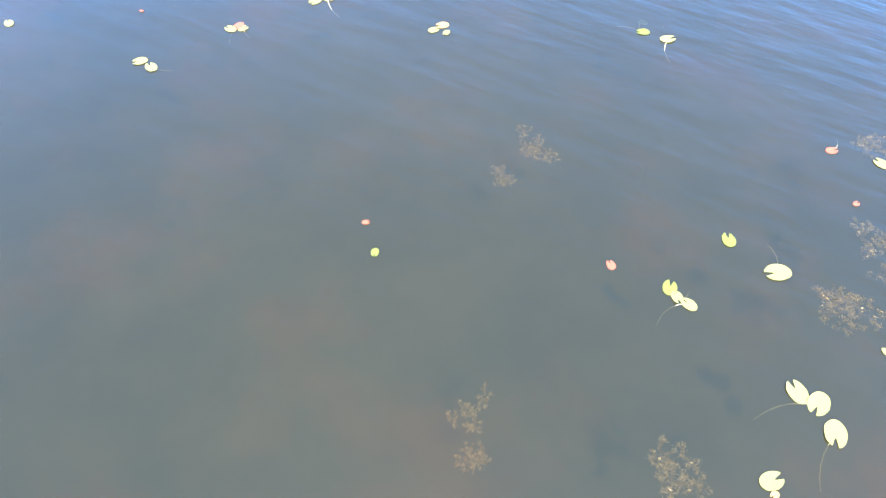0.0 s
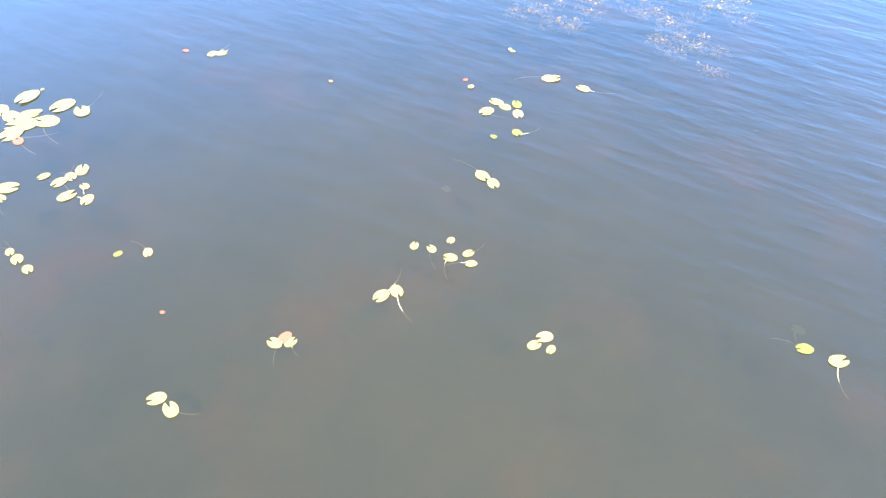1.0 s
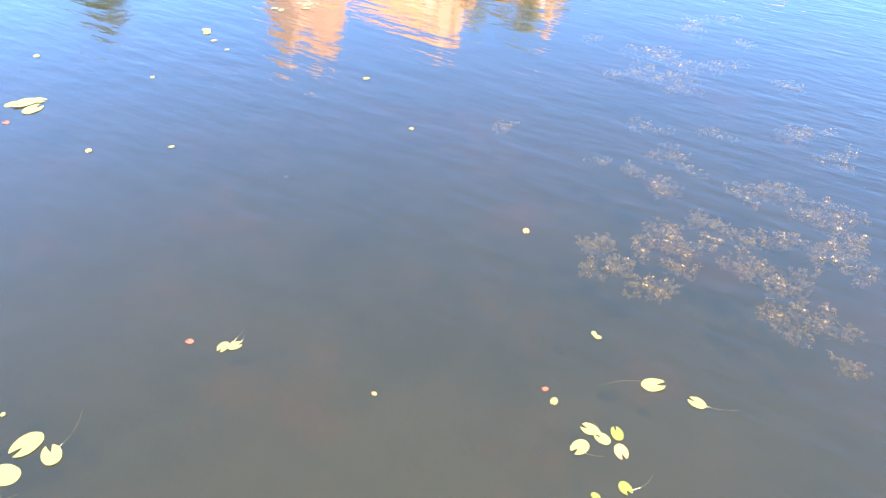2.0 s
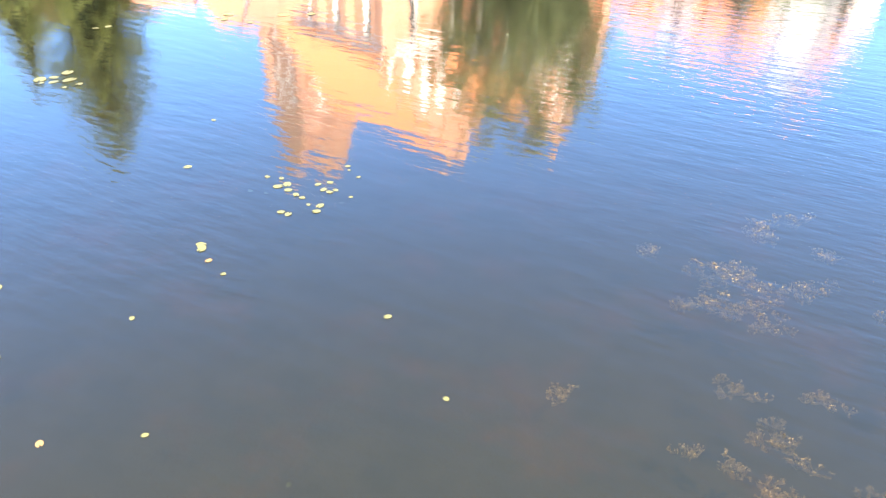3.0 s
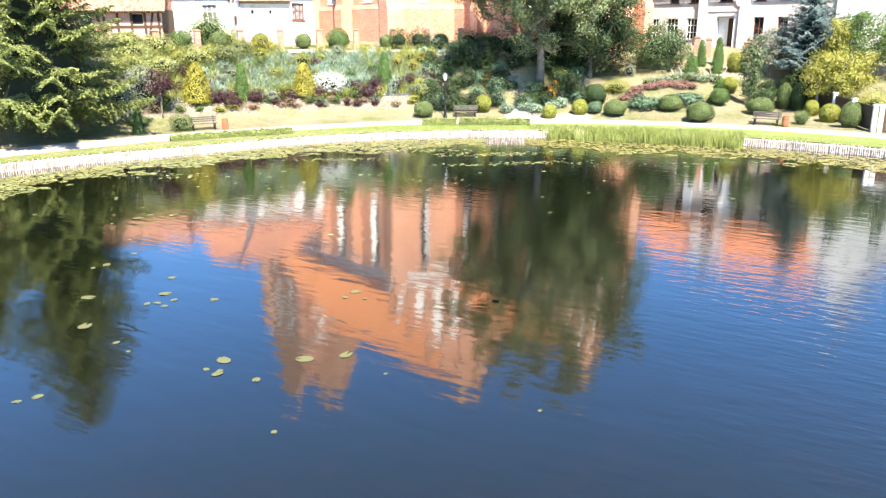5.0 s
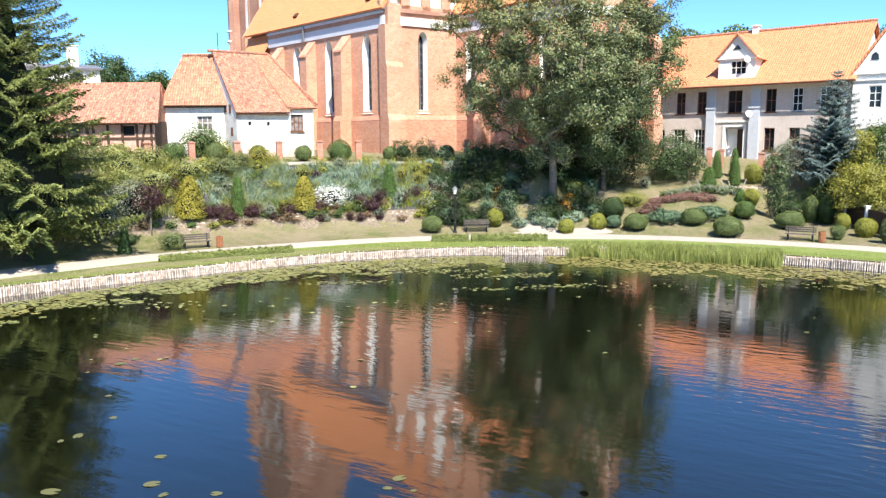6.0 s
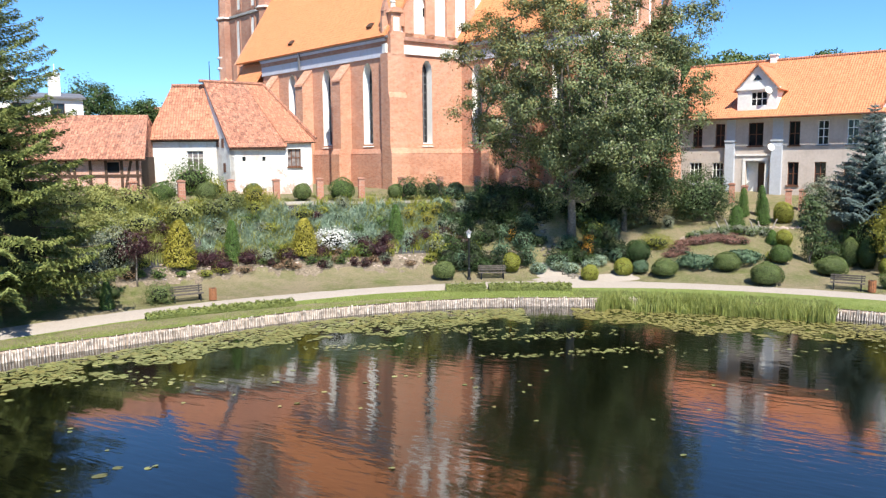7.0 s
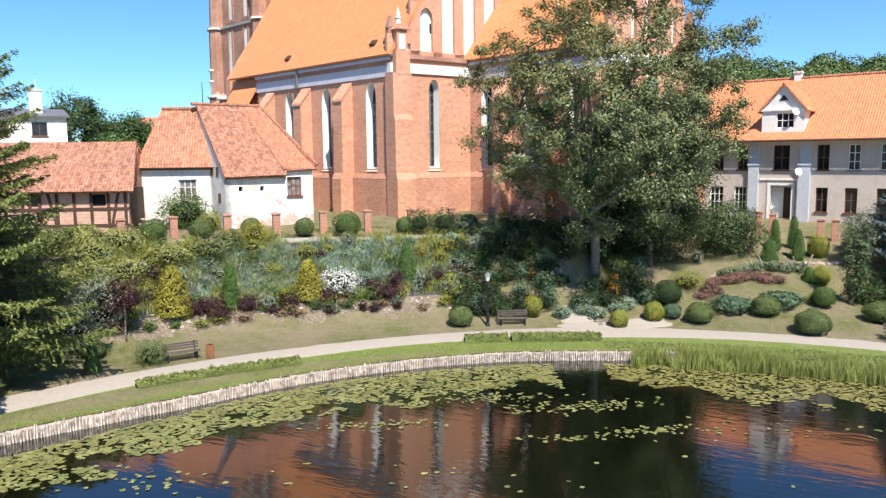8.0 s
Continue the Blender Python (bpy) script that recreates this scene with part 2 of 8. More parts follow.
def pond_water():
    """A murky pond: gloss by Fresnel over silt-laden water that lets a little of what lies under it show."""
    w = Nodes("pond_water")
    p = w.place()
    turned_p = w.node("ShaderNodeMapping", {"Vector": p, "Rotation": (0, 0, radians(32))}).outputs[0]
    wind = w.node("ShaderNodeMapping", {"Vector": turned_p, "Scale": (0.5, 1.7, 1.0)}).outputs[0]
    small = w.node("ShaderNodeTexNoise", {"Vector": wind, "Scale": 2.3, "Detail": 2.5, "Roughness": 0.5}).outputs[0]
    large = w.node("ShaderNodeTexNoise", {"Vector": wind, "Scale": 0.9, "Detail": 1.0}).outputs[0]
    split = w.node("ShaderNodeSeparateXYZ", {0: p})
    calm = w.noise(w.vmath("ADD", p, (31.0, 7.0, 0.0)).outputs[0], 0.045, 2, 0.5, 0.42, 0.62)
    squall = w.math("MULTIPLY", w.node("ShaderNodeMapRange", {"Value": split.outputs[0], "From Min": 0.0, "From Max": 9.0}).outputs[0], w.node("ShaderNodeMapRange", {"Value": split.outputs[1], "From Min": 34.0, "From Max": 18.0}).outputs[0])
    gust = w.math("ADD", calm, w.math("MULTIPLY", squall, w.math("MULTIPLY", w.noise(p, 0.16, 3, 0.6, 0.3, 0.65), 1.1)))
    fine = w.math("MULTIPLY", w.node("ShaderNodeTexNoise", {"Vector": wind, "Scale": 5.2, "Detail": 1.5}).outputs[0], w.math("MULTIPLY", squall, 0.5))
    h = w.math("ADD", fine, w.math("ADD", w.math("MULTIPLY", small, w.math("ADD", w.math("ADD", w.math("MULTIPLY", gust, 0.7), 0.28), w.math("MULTIPLY", w.node("ShaderNodeMapRange", {"Value": split.outputs[1], "From Min": 42.0, "From Max": 2.0}).outputs[0], 0.2))), w.math("MULTIPLY", large, 0.6)))
    bump = w.node("ShaderNodeBump", {"Height": h, "Strength": 1.0, "Distance": 0.0105})
    silt = w.noise(p, 0.11, 5, 0.6, 0.35, 0.7)
    shallow = w.node("ShaderNodeMapRange", {"Value": w.math("ADD", split.outputs[1], w.math("MULTIPLY", silt, 8.0)), "From Min": 37.0, "From Max": 5.0}).outputs[0]
    body = w.mix(silt, (0.0125, 0.015, 0.0092), (0.0195, 0.0198, 0.0105))
    body = w.mix(w.math("MULTIPLY", w.noise(w.vmath("ADD", p, (5.0, 3.0, 0.0)).outputs[0], 0.55, 5, 0.65, 0.52, 0.72), 0.55), body, (0.027, 0.0185, 0.009))
    body = w.mix(shallow, (0.0045, 0.0057, 0.0024), body)
    murk = w.node("ShaderNodeBsdfDiffuse", {"Color": body})
    clear = w.node("ShaderNodeBsdfTransparent", {"Color": w.mix(shallow, (0.2, 0.3, 0.26), (0.7, 0.62, 0.4))})
    below = w.node("ShaderNodeMixShader", {0: w.node("ShaderNodeMapRange", {"Value": shallow, "To Min": 0.74, "To Max": 0.64}).outputs[0], 1: clear.outputs[0], 2: murk.outputs[0]})
    gloss = w.node("ShaderNodeBsdfGlossy", {"Color": (1, 1, 1, 1), "Roughness": 0.052, "Normal": bump.outputs[0]})
    facing = w.node("ShaderNodeLayerWeight", {"Blend": 0.5, "Normal": bump.outputs[0]}).outputs["Facing"]
    shine = w.math("ADD", w.math("MULTIPLY", w.math("POWER", facing, 3.15), 0.825), 0.038)
    m = w.node("ShaderNodeMixShader", {0: shine, 1: below.outputs[0], 2: gloss.outputs[0]})
    w.tree.links.new(m.outputs[0], w.out.inputs[0])
    return w.mat


LAWN = meadow()
WATER = pond_water()
MUD = plain("pond_mud", (0.03, 0.024, 0.013), 0.95, vary=0.4, scale=1.2)
GRAVEL = plain("pale_gravel", (0.345, 0.305, 0.262), 0.9, vary=0.14, scale=14)
SOIL = plain("dry_soil", (0.185, 0.15, 0.108), 0.95, vary=0.4, scale=7)
MEMBRANE = plain("weed_membrane", (0.05, 0.05, 0.05), 0.8, vary=0.3, scale=2)


# ---- mesh helpers ----
class Side:
    """Plan coordinates of a wall: u along it, v into the building, z up."""

    def __init__(self, origin, along, inward):
        self.o, self.d, self.n = Vector((*origin, 0)), Vector((*along, 0)).normalized(), Vector((*inward, 0)).normalized()

    def __call__(self, u, v, z):
        return self.o + self.d * u + self.n * v + Vector((0, 0, z))


FLAT = Side((0, 0), (1, 0), (0, 1))


def box(bm, f, u0, u1, v0, v1, z0, z1):
    c = [bm.verts.new(f(u, v, z)) for z in (z0, z1) for v in (v0, v1) for u in (u0, u1)]
    for q in ((0, 1, 3, 2), (4, 6, 7, 5), (0, 4, 5, 1), (2, 3, 7, 6), (0, 2, 6, 4), (1, 5, 7, 3)):
        bm.faces.new([c[i] for i in q])


def prism(bm, f, outline, v0, v1):
    """An upright outline of (u, z), from v0 to v1."""
    a = [bm.verts.new(f(u, v0, z)) for u, z in outline]
    b = [bm.verts.new(f(u, v1, z)) for u, z in outline]
    bm.faces.new(a), bm.faces.new(b)
    for i in range(len(a)):
        j = (i + 1) % len(a)
        bm.faces.new((a[i], a[j], b[j], b[i]))


def slab(bm, corners, thick):
    """A sloping sheet given by its upper corners."""
    c = [Vector(p) for p in corners]
    n = (c[1] - c[0]).cross(c[-1] - c[0]).normalized()
    if n.z < 0:
        n = -n
    a = [bm.verts.new(p) for p in c]
    b = [bm.verts.new(p - n * thick) for p in c]
    bm.faces.new(a), bm.faces.new(b)
    for i in range(len(a)):
        j = (i + 1) % len(a)
        bm.faces.new((a[i], a[j], b[j], b[i]))


def pierced(bm, f, u0, u1, z0, z1, thick, holes, v0=0.0):
    """A wall with rectangular openings (u0, u1, z0, z1) right through it."""
    us = sorted({u0, u1, *(h[0] for h in holes), *(h[1] for h in holes)})
    zs = sorted({z0, z1, *(h[2] for h in holes), *(h[3] for h in holes)})

    def solid(i, j):
        if not (0 <= i < len(us) - 1 and 0 <= j < len(zs) - 1):
            return False
        u, z = (us[i] + us[i + 1]) / 2, (zs[j] + zs[j + 1]) / 2
        return not any(h[0] < u < h[1] and h[2] < z < h[3] for h in holes)

    def quad(*p):
        bm.faces.new([bm.verts.new(f(*q)) for q in p])

    v1 = v0 + thick
    for i in range(len(us) - 1):
        for j in range(len(zs) - 1):
            if not solid(i, j):
                continue
            a, b, c, d = us[i], us[i + 1], zs[j], zs[j + 1]
            quad((a, v0, c), (b, v0, c), (b, v0, d), (a, v0, d))
            quad((a, v1, c), (a, v1, d), (b, v1, d), (b, v1, c))
            if not solid(i - 1, j):
                quad((a, v0, c), (a, v0, d), (a, v1, d), (a, v1, c))
            if not solid(i + 1, j):
                quad((b, v0, c), (b, v1, c), (b, v1, d), (b, v0, d))
            if not solid(i, j - 1):
                quad((a, v0, c), (a, v1, c), (b, v1, c), (b, v0, c))
            if not solid(i, j + 1):
                quad((a, v0, d), (b, v0, d), (b, v1, d), (a, v1, d))
    bmesh.ops.remove_doubles(bm, verts=bm.verts, dist=0.0005)


def pointed(u0, u1, spring, apex, steps=6):
    """The curve of a pointed arch from (u0, spring) over the apex to (u1, spring)."""
    mid, pts = (u0 + u1) / 2, []
    for i in range(steps + 1):
        k = i / steps
        pts.append((u0 + (mid - u0) * (1 - math.cos(k * math.pi / 2)), spring + (apex - spring) * math.sin(k * math.pi / 2)))
    return pts + [(2 * mid - u, z) for u, z in reversed(pts[:-1])]


def arch_fill(bm, f, u0, u1, spring, apex, v0, v1):
    """The two corners of masonry above a pointed arch in a rectangular opening."""
    curve = pointed(u0, u1, spring, apex)
    half = len(curve) // 2 + 1
    prism(bm, f, [(u0, apex)] + curve[:half], v0, v1)
    prism(bm, f, [(u1, apex)] + curve[half - 1:][::-1], v0, v1)


def limb(bm, points, radii, sides=7):
    """A tapered round limb along points."""
    rings = []
    for i, (p, r) in enumerate(zip(points, radii)):
        way = (Vector(points[min(i + 1, len(points) - 1)]) - Vector(points[max(i - 1, 0)])).normalized()
        x = way.orthogonal().normalized()
        y = way.cross(x)
        rings.append([bm.verts.new(Vector(p) + (x * math.cos(a) + y * math.sin(a)) * r) for a in (2 * math.pi * k / sides for k in range(sides))])
    for a, b in zip(rings, rings[1:]):
        for k in range(sides):
            m = (k + 1) % sides
            bm.faces.new((a[k], a[m], b[m], b[k]))
    bm.faces.new(rings[0][::-1]), bm.faces.new(rings[-1])


def turned(bm, profile, at=(0, 0, 0), sides=16):
    """A turned body from (radius, height) pairs."""
    rings = [[bm.verts.new((at[0] + r * math.cos(a), at[1] + r * math.sin(a), at[2] + z)) for a in (2 * math.pi * k / sides for k in range(sides))] for r, z in profile]
    for a, b in zip(rings, rings[1:]):
        for k in range(sides):
            m = (k + 1) % sides
            bm.faces.new((a[k], a[m], b[m], b[k]))
    bm.faces.new(rings[0][::-1]), bm.faces.new(rings[-1])


def lump(bm, centre, size, rough=0.15, detail=2, seed=0, flat=None):
    """An uneven rounded body."""
    made = bmesh.ops.create_icosphere(bm, subdivisions=detail, radius=1.0)["verts"]
    for v in made:
        k = 1 + rough * noise.noise(v.co * 1.7 + Vector((seed * 7.3, seed * 3.1, 0)))
        v.co = Vector((v.co.x * size[0] * k, v.co.y * size[1] * k, v.co.z * size[2] * k)) + Vector(centre)
        if flat is not None and v.co.z < flat:
            v.co.z = flat
    return made


def part(name, bm, material, parent=None, label="", smooth=False, bevel=0.0):
    """Links a bmesh as one mesh object, under a thing or a part."""
    if bevel:
        bmesh.ops.bevel(bm, geom=list(bm.edges), offset=bevel, segments=1, affect="EDGES", clamp_overlap=True)
    bmesh.ops.recalc_face_normals(bm, faces=bm.faces)
    data = bpy.data.meshes.new(name)
    bm.to_mesh(data)
    bm.free()
    return part_of(name, data, material, parent, label, smooth)


def part_of(name, data, material, parent=None, label="", smooth=False):
    if not data.materials:
        data.materials.append(material)
    if smooth:
        data.shade_smooth()
    ob = new(name, data)
    if parent:
        ob.parent = parent
    if label:
        ob["label"] = label
    return ob


def thing(name, label, category, group="", kind="", at=(0, 0, 0), turn=0.0, size=1.0):
    ob = new(name)
    ob.empty_display_size = 0.2
    ob.matrix_basis = Matrix.Translation(at) @ Matrix.Rotation(turn, 4, "Z") @ Matrix.Scale(size, 4)
    return tagged(ob, label, category, group, kind)


def leaf_data(name, spots, ways, length, width, rng, fold=0.12):
    """A mesh of single leaves: at spots, lying across ways, each a folded lozenge."""
    n = len(spots)
    spots, ways = np.asarray(spots, float), np.asarray(ways, float)
    ways = ways / (np.linalg.norm(ways, axis=1, keepdims=True) + 1e-9)
    t = np.cross(ways, rng.normal(size=(n, 3)))
    t /= np.linalg.norm(t, axis=1, keepdims=True) + 1e-9
    b = np.cross(ways, t)
    L, W = (np.asarray(k, float).reshape(-1, 1) * rng.uniform(0.7, 1.3, (n, 1)) / 2 for k in (length, width))
    v = np.stack([spots - t * L, spots + b * W + ways * W * fold * 4, spots + t * L, spots - b * W + ways * W * fold * 4], 1).reshape(-1, 3)
    return quads_data(name, v)


def quads_data(name, v):
    """A mesh of loose four-cornered faces from rows of corners."""
    n = len(v) // 4
    data = bpy.data.meshes.new(name)
    data.vertices.add(4 * n)
    data.vertices.foreach_set("co", np.asarray(v, np.float32).ravel())
    data.loops.add(4 * n)
    data.loops.foreach_set("vertex_index", np.arange(4 * n, dtype=np.int32))
    data.polygons.add(n)
    data.polygons.foreach_set("loop_start", np.arange(0, 4 * n, 4, dtype=np.int32))
    data.update(calc_edges=True)
    return data


def blades_data(name, feet, height, width, lean, rng):
    """Upright tapering blades on feet."""
    n = len(feet)
    feet = np.asarray(feet, float)
    a = rng.uniform(0, 2 * np.pi, n)
    side = np.stack([np.cos(a), np.sin(a), np.zeros(n)], 1)
    tip = rng.normal(size=(n, 3)) * [lean, lean, 0]
    h = (np.asarray(height, float) * rng.uniform(0.6, 1.15, n))[:, None]
    w = (np.asarray(width, float) * rng.uniform(0.7, 1.2, n))[:, None] / 2
    up = np.array([0, 0, 1.0])
    top = feet + (up + tip) * h
    mid = feet + (up + tip * 0.35) * h * 0.6
    v = np.stack([feet - side * w * 0.7, feet + side * w * 0.7, mid + side * w, mid - side * w, mid - side * w, mid + side * w, top + side * w * 0.12, top - side * w * 0.12], 1)
    return quads_data(name, v.reshape(-1, 3))


# ---- the lie of the land ----
POND = (-0.5, 28.6)  # middle of the round north shore; the pond is longer to the south
SHORE = 35.0
BANK_GARDEN = [(-60, 0.5), (0.15, 0.5), (2, 0.72), (4.8, 0.88), (5.6, 1.0), (7, 1.45), (8, 2.1), (9.3, 3.0), (11.7, 5.35), (12.3, 5.82), (13.2, 5.96), (14, 6.08), (25, 6.5), (60, 7.5), (400, 12), (4000, 12)]
BANK_LAWN = [(-60, 0.5), (0.15, 0.5), (2, 0.72), (4.8, 0.88), (5.6, 1.05), (8, 1.6), (12, 2.9), (16, 4.1), (20, 5.1), (24, 5.9), (30, 6.1), (60, 7.5), (400, 12), (4000, 12)]

BANK_LOW = [(-60, 0.5), (0.15, 0.5), (2, 0.72), (4.8, 0.88), (5.6, 0.92), (8, 0.97), (12, 1.1), (14, 1.4), (15.6, 3.2), (17.5, 3.8), (21, 4.5), (24, 5.0), (30, 5.9), (60, 7.5), (400, 12), (4000, 12)]


def along(p, table):
    return float(np.interp(p, [a for a, _ in table], [b for _, b in table]))


def off_shore(x, y):
    dx, dy = x - POND[0], y - POND[1]
    if dy < 0:
        dy *= SHORE / 60.0
    return math.hypot(dx, dy) - SHORE


def land(x, y):
    r = off_shore(x, y)
    w = min(1.0, max(0.0, (x - 4) / 10))
    w = w * w * (3 - 2 * w)
    e = min(1.0, max(0.0, (x - 20) / 5))
    lawn = (1 - e) * along(r, BANK_LAWN) + e * along(r, BANK_LOW)
    north = (1 - w) * along(r, BANK_GARDEN) + w * lawn
    k = min(1.0, max(0.0, (y - 20) / 25))
    return north * k + (0.5 + min(1.2, max(0, r) * 0.05)) * (1 - k)


INSET = [(-180, 0), (-80, 0.3), (-66, 0.8), (-50, 1.2), (-43, 1.7), (-36, 2.2), (-30, 2.3), (-25, 2.0), (-20, 1.5), (-10, 0.8), (0, 0.3), (9.4, 0.3), (15, 0), (180, 0)]


def bank(angle, r):
    """The place r metres behind the edge of the bank, which cuts into the circle on the garden side."""
    return on_shore(angle, r - along(angle, INSET))


def on_shore(angle, r):
    """The place r metres outside the shore, at an angle from due north towards the east (degrees)."""
    a = radians(angle)
    x, y = (SHORE + r) * math.sin(a), (SHORE + r) * math.cos(a)
    if y < 0:
        y *= 60.0 / SHORE
    return POND[0] + x, POND[1] + y


# ---- ground, pond and path ----
def sheet(name, rs, angles, height, material, label="", category="", kind="structure"):
    """A sheet over rings of the shore's plan."""
    bm = bmesh.new()
    rows = [[bm.verts.new((*on_shore(a, r), height(*on_shore(a, r)))) for a in angles] for r in rs]
    closed = abs(angles[-1] - angles[0]) >= 359
    for p, q in zip(rows, rows[1:]):
        n = len(p)
        for i in range(n if closed else n - 1):
            j = (i + 1) % n
            bm.faces.new((p[i], p[j], q[j], q[i]))
    ob = part(name, bm, material, smooth=True)
    return tagged(ob, label, category, kind=kind)


RINGS = [0.3, 0.8, 1.4, 2, 3, 4, 4.8, 5.6, 6.3, 7, 7.5, 8, 8.6, 9.3, 10, 11, 12, 12.6, 13.2, 14, 16, 18, 20, 22, 24, 27, 30, 36, 45, 60, 90, 140, 250, 400, 800, 1600, 3000]
FULL_TURN = [-180 + 2.0 * i for i in range(180)] + [179.0]


def ground_mesh():
    """One sheet from the pond's bed over the bank to the horizon."""
    bm = bmesh.new()
    rows = []
    for r in [-34.5, -28, -20, -10, -4, -1, 0.28] + RINGS:
        row = []
        for a in FULL_TURN:
            x, y = bank(a, r) if -2 < r < 0.31 else on_shore(a, r)
            if r < 0.29:
                z = -0.7 - 0.35 * min(1.0, -min(r, 0) / 8) + 0.12 * noise.noise(Vector((x, y, 0)) * 0.3)
            else:
                z = land(x, y) + (0.06 * noise.noise(Vector((x, y, 0)) * 0.4) if r > 5.6 else 0.0)
                far = max(0.0, (x - 60) / 120) * max(0.0, min(1.0, (y - 110) / 120))
                z += 26 * min(1.0, far)
            row.append(bm.verts.new((x, y, z)))
        rows.append(row)
    n = len(FULL_TURN)
    for p, q in zip(rows, rows[1:]):
        for i in range(n):
            j = (i + 1) % n
            bm.faces.new((p[i], p[j], q[j], q[i]))
    bm.faces.new(rows[0])
    bmesh.ops.recalc_face_normals(bm, faces=bm.faces)
    data = bpy.data.meshes.new("ground")
    bm.to_mesh(data)
    bm.free()
    data.materials.append(LAWN)
    data.materials.append(MUD)
    for p in data.polygons:
        p.material_index = 1 if p.center.z < 0.2 else 0
    data.shade_smooth()
    return data


tagged(new("ground", ground_mesh()), "mown lawn with dry brown patches rising behind the pond", "ground", kind="structure")
sheet("water", [-34.9, -30, -20, -10, 0.25], FULL_TURN, lambda x, y: 0.0, WATER, "still murky pond water with light ripples", "water")
PATH_FRONT = [(-80, 1.0), (-40, 0.55), (-31, 0.8), (-19, 1.15), (-9.7, 1.65), (9, 2.05), (21, 2.5), (45, 2.6), (80, 2.6)]
PATH_BACK = [(-80, 3.4), (-38, 2.8), (-26, 3.0), (-18, 3.25), (-9, 3.65), (9.6, 4.6), (21, 4.5), (45, 4.5), (80, 4.5)]


def gravel_path():
    bm = bmesh.new()
    rows = []
    for i in range(150):
        a = -75 + i
        lo, hi = along(a, PATH_FRONT), along(a, PATH_BACK)
        lo, hi = lo + 0.1 * noise.noise(Vector((a * 0.7, 0, 0))), hi + 0.14 * noise.noise(Vector((a * 0.6, 5, 0)))
        row = []
        for k in range(5):
            x, y = on_shore(a, lo + (hi - lo) * k / 4)
            row.append(bm.verts.new((x, y, land(x, y) + (0.035 if 0 < k < 4 else -0.01))))
        rows.append(row)
    for p, q in zip(rows, rows[1:]):
        for k in range(4):
            bm.faces.new((p[k], q[k], q[k + 1], p[k + 1]))
    return part("path", bm, GRAVEL, smooth=True)


tagged(gravel_path(), "pale gravel path along the pond's bank", "path", kind="structure")


def turf():
    """Fresh mown grass between the bank's edge and the path."""
    w = Nodes("fresh_turf")
    p = w.place()
    c = w.mix(w.noise(p, 5.0, 6, 0.75), (0.16, 0.215, 0.055), (0.27, 0.325, 0.1))
    c = w.mix(w.math("MULTIPLY", w.noise(p, 0.8, 5, 0.7, 0.5, 0.7), 0.5), c, (0.33, 0.31, 0.14))
    c = w.mix(w.math("MULTIPLY", w.noise(p, 26, 4, 0.75), 0.3), c, (0.09, 0.12, 0.03))
    w.bump(w.noise(p, 30, 5, 0.75), 0.8, 0.04)
    return w.finish(c, 0.95, spec=0.1)


TURF = turf()


def turf_strip():
    bm = bmesh.new()
    rows = []
    for i in range(135):
        a = -67 + i
        lo, hi = 0.34 - along(a, INSET), along(a, PATH_FRONT) + 0.12
        rows.append([bm.verts.new((*on_shore(a, lo + (hi - lo) * k / 4), land(*on_shore(a, lo + (hi - lo) * k / 4)) + 0.016 + 0.02 * noise.noise(Vector((a, k * 1.3, 0))))) for k in range(5)])
    for p, q in zip(rows, rows[1:]):
        for k in range(4):
            bm.faces.new((p[k], q[k], q[k + 1], p[k + 1]))
    return part("bank_turf", bm, TURF, smooth=True)


tagged(turf_strip(), "strip of fresh mown grass along the bank", "grass", kind="structure")
sheet("flower_bed_membrane", [8.3, 9.3, 10.4, 11.2, 11.8, 12.2], [-34 + 1.2 * i for i in range(27)], lambda x, y: land(x, y) + 0.07, MEMBRANE, "dark weed membrane on the planted slope", "flower bed")
sheet("flower_bed_soil", [6.2, 6.6, 7.0, 7.5, 8.0, 8.45], [-32 + 0.25 * i for i in range(152)], lambda x, y: land(x, y) + 0.05 - max(0.0, (7.25 + 0.9 * noise.noise(Vector((x, y, 0)) * 0.5) + 0.8 * noise.noise(Vector((x, y, 4)) * 2.3) - off_shore(x, y)) * 0.25), SOIL, "strip of dry soil and mulch before the planted slope", "flower bed")


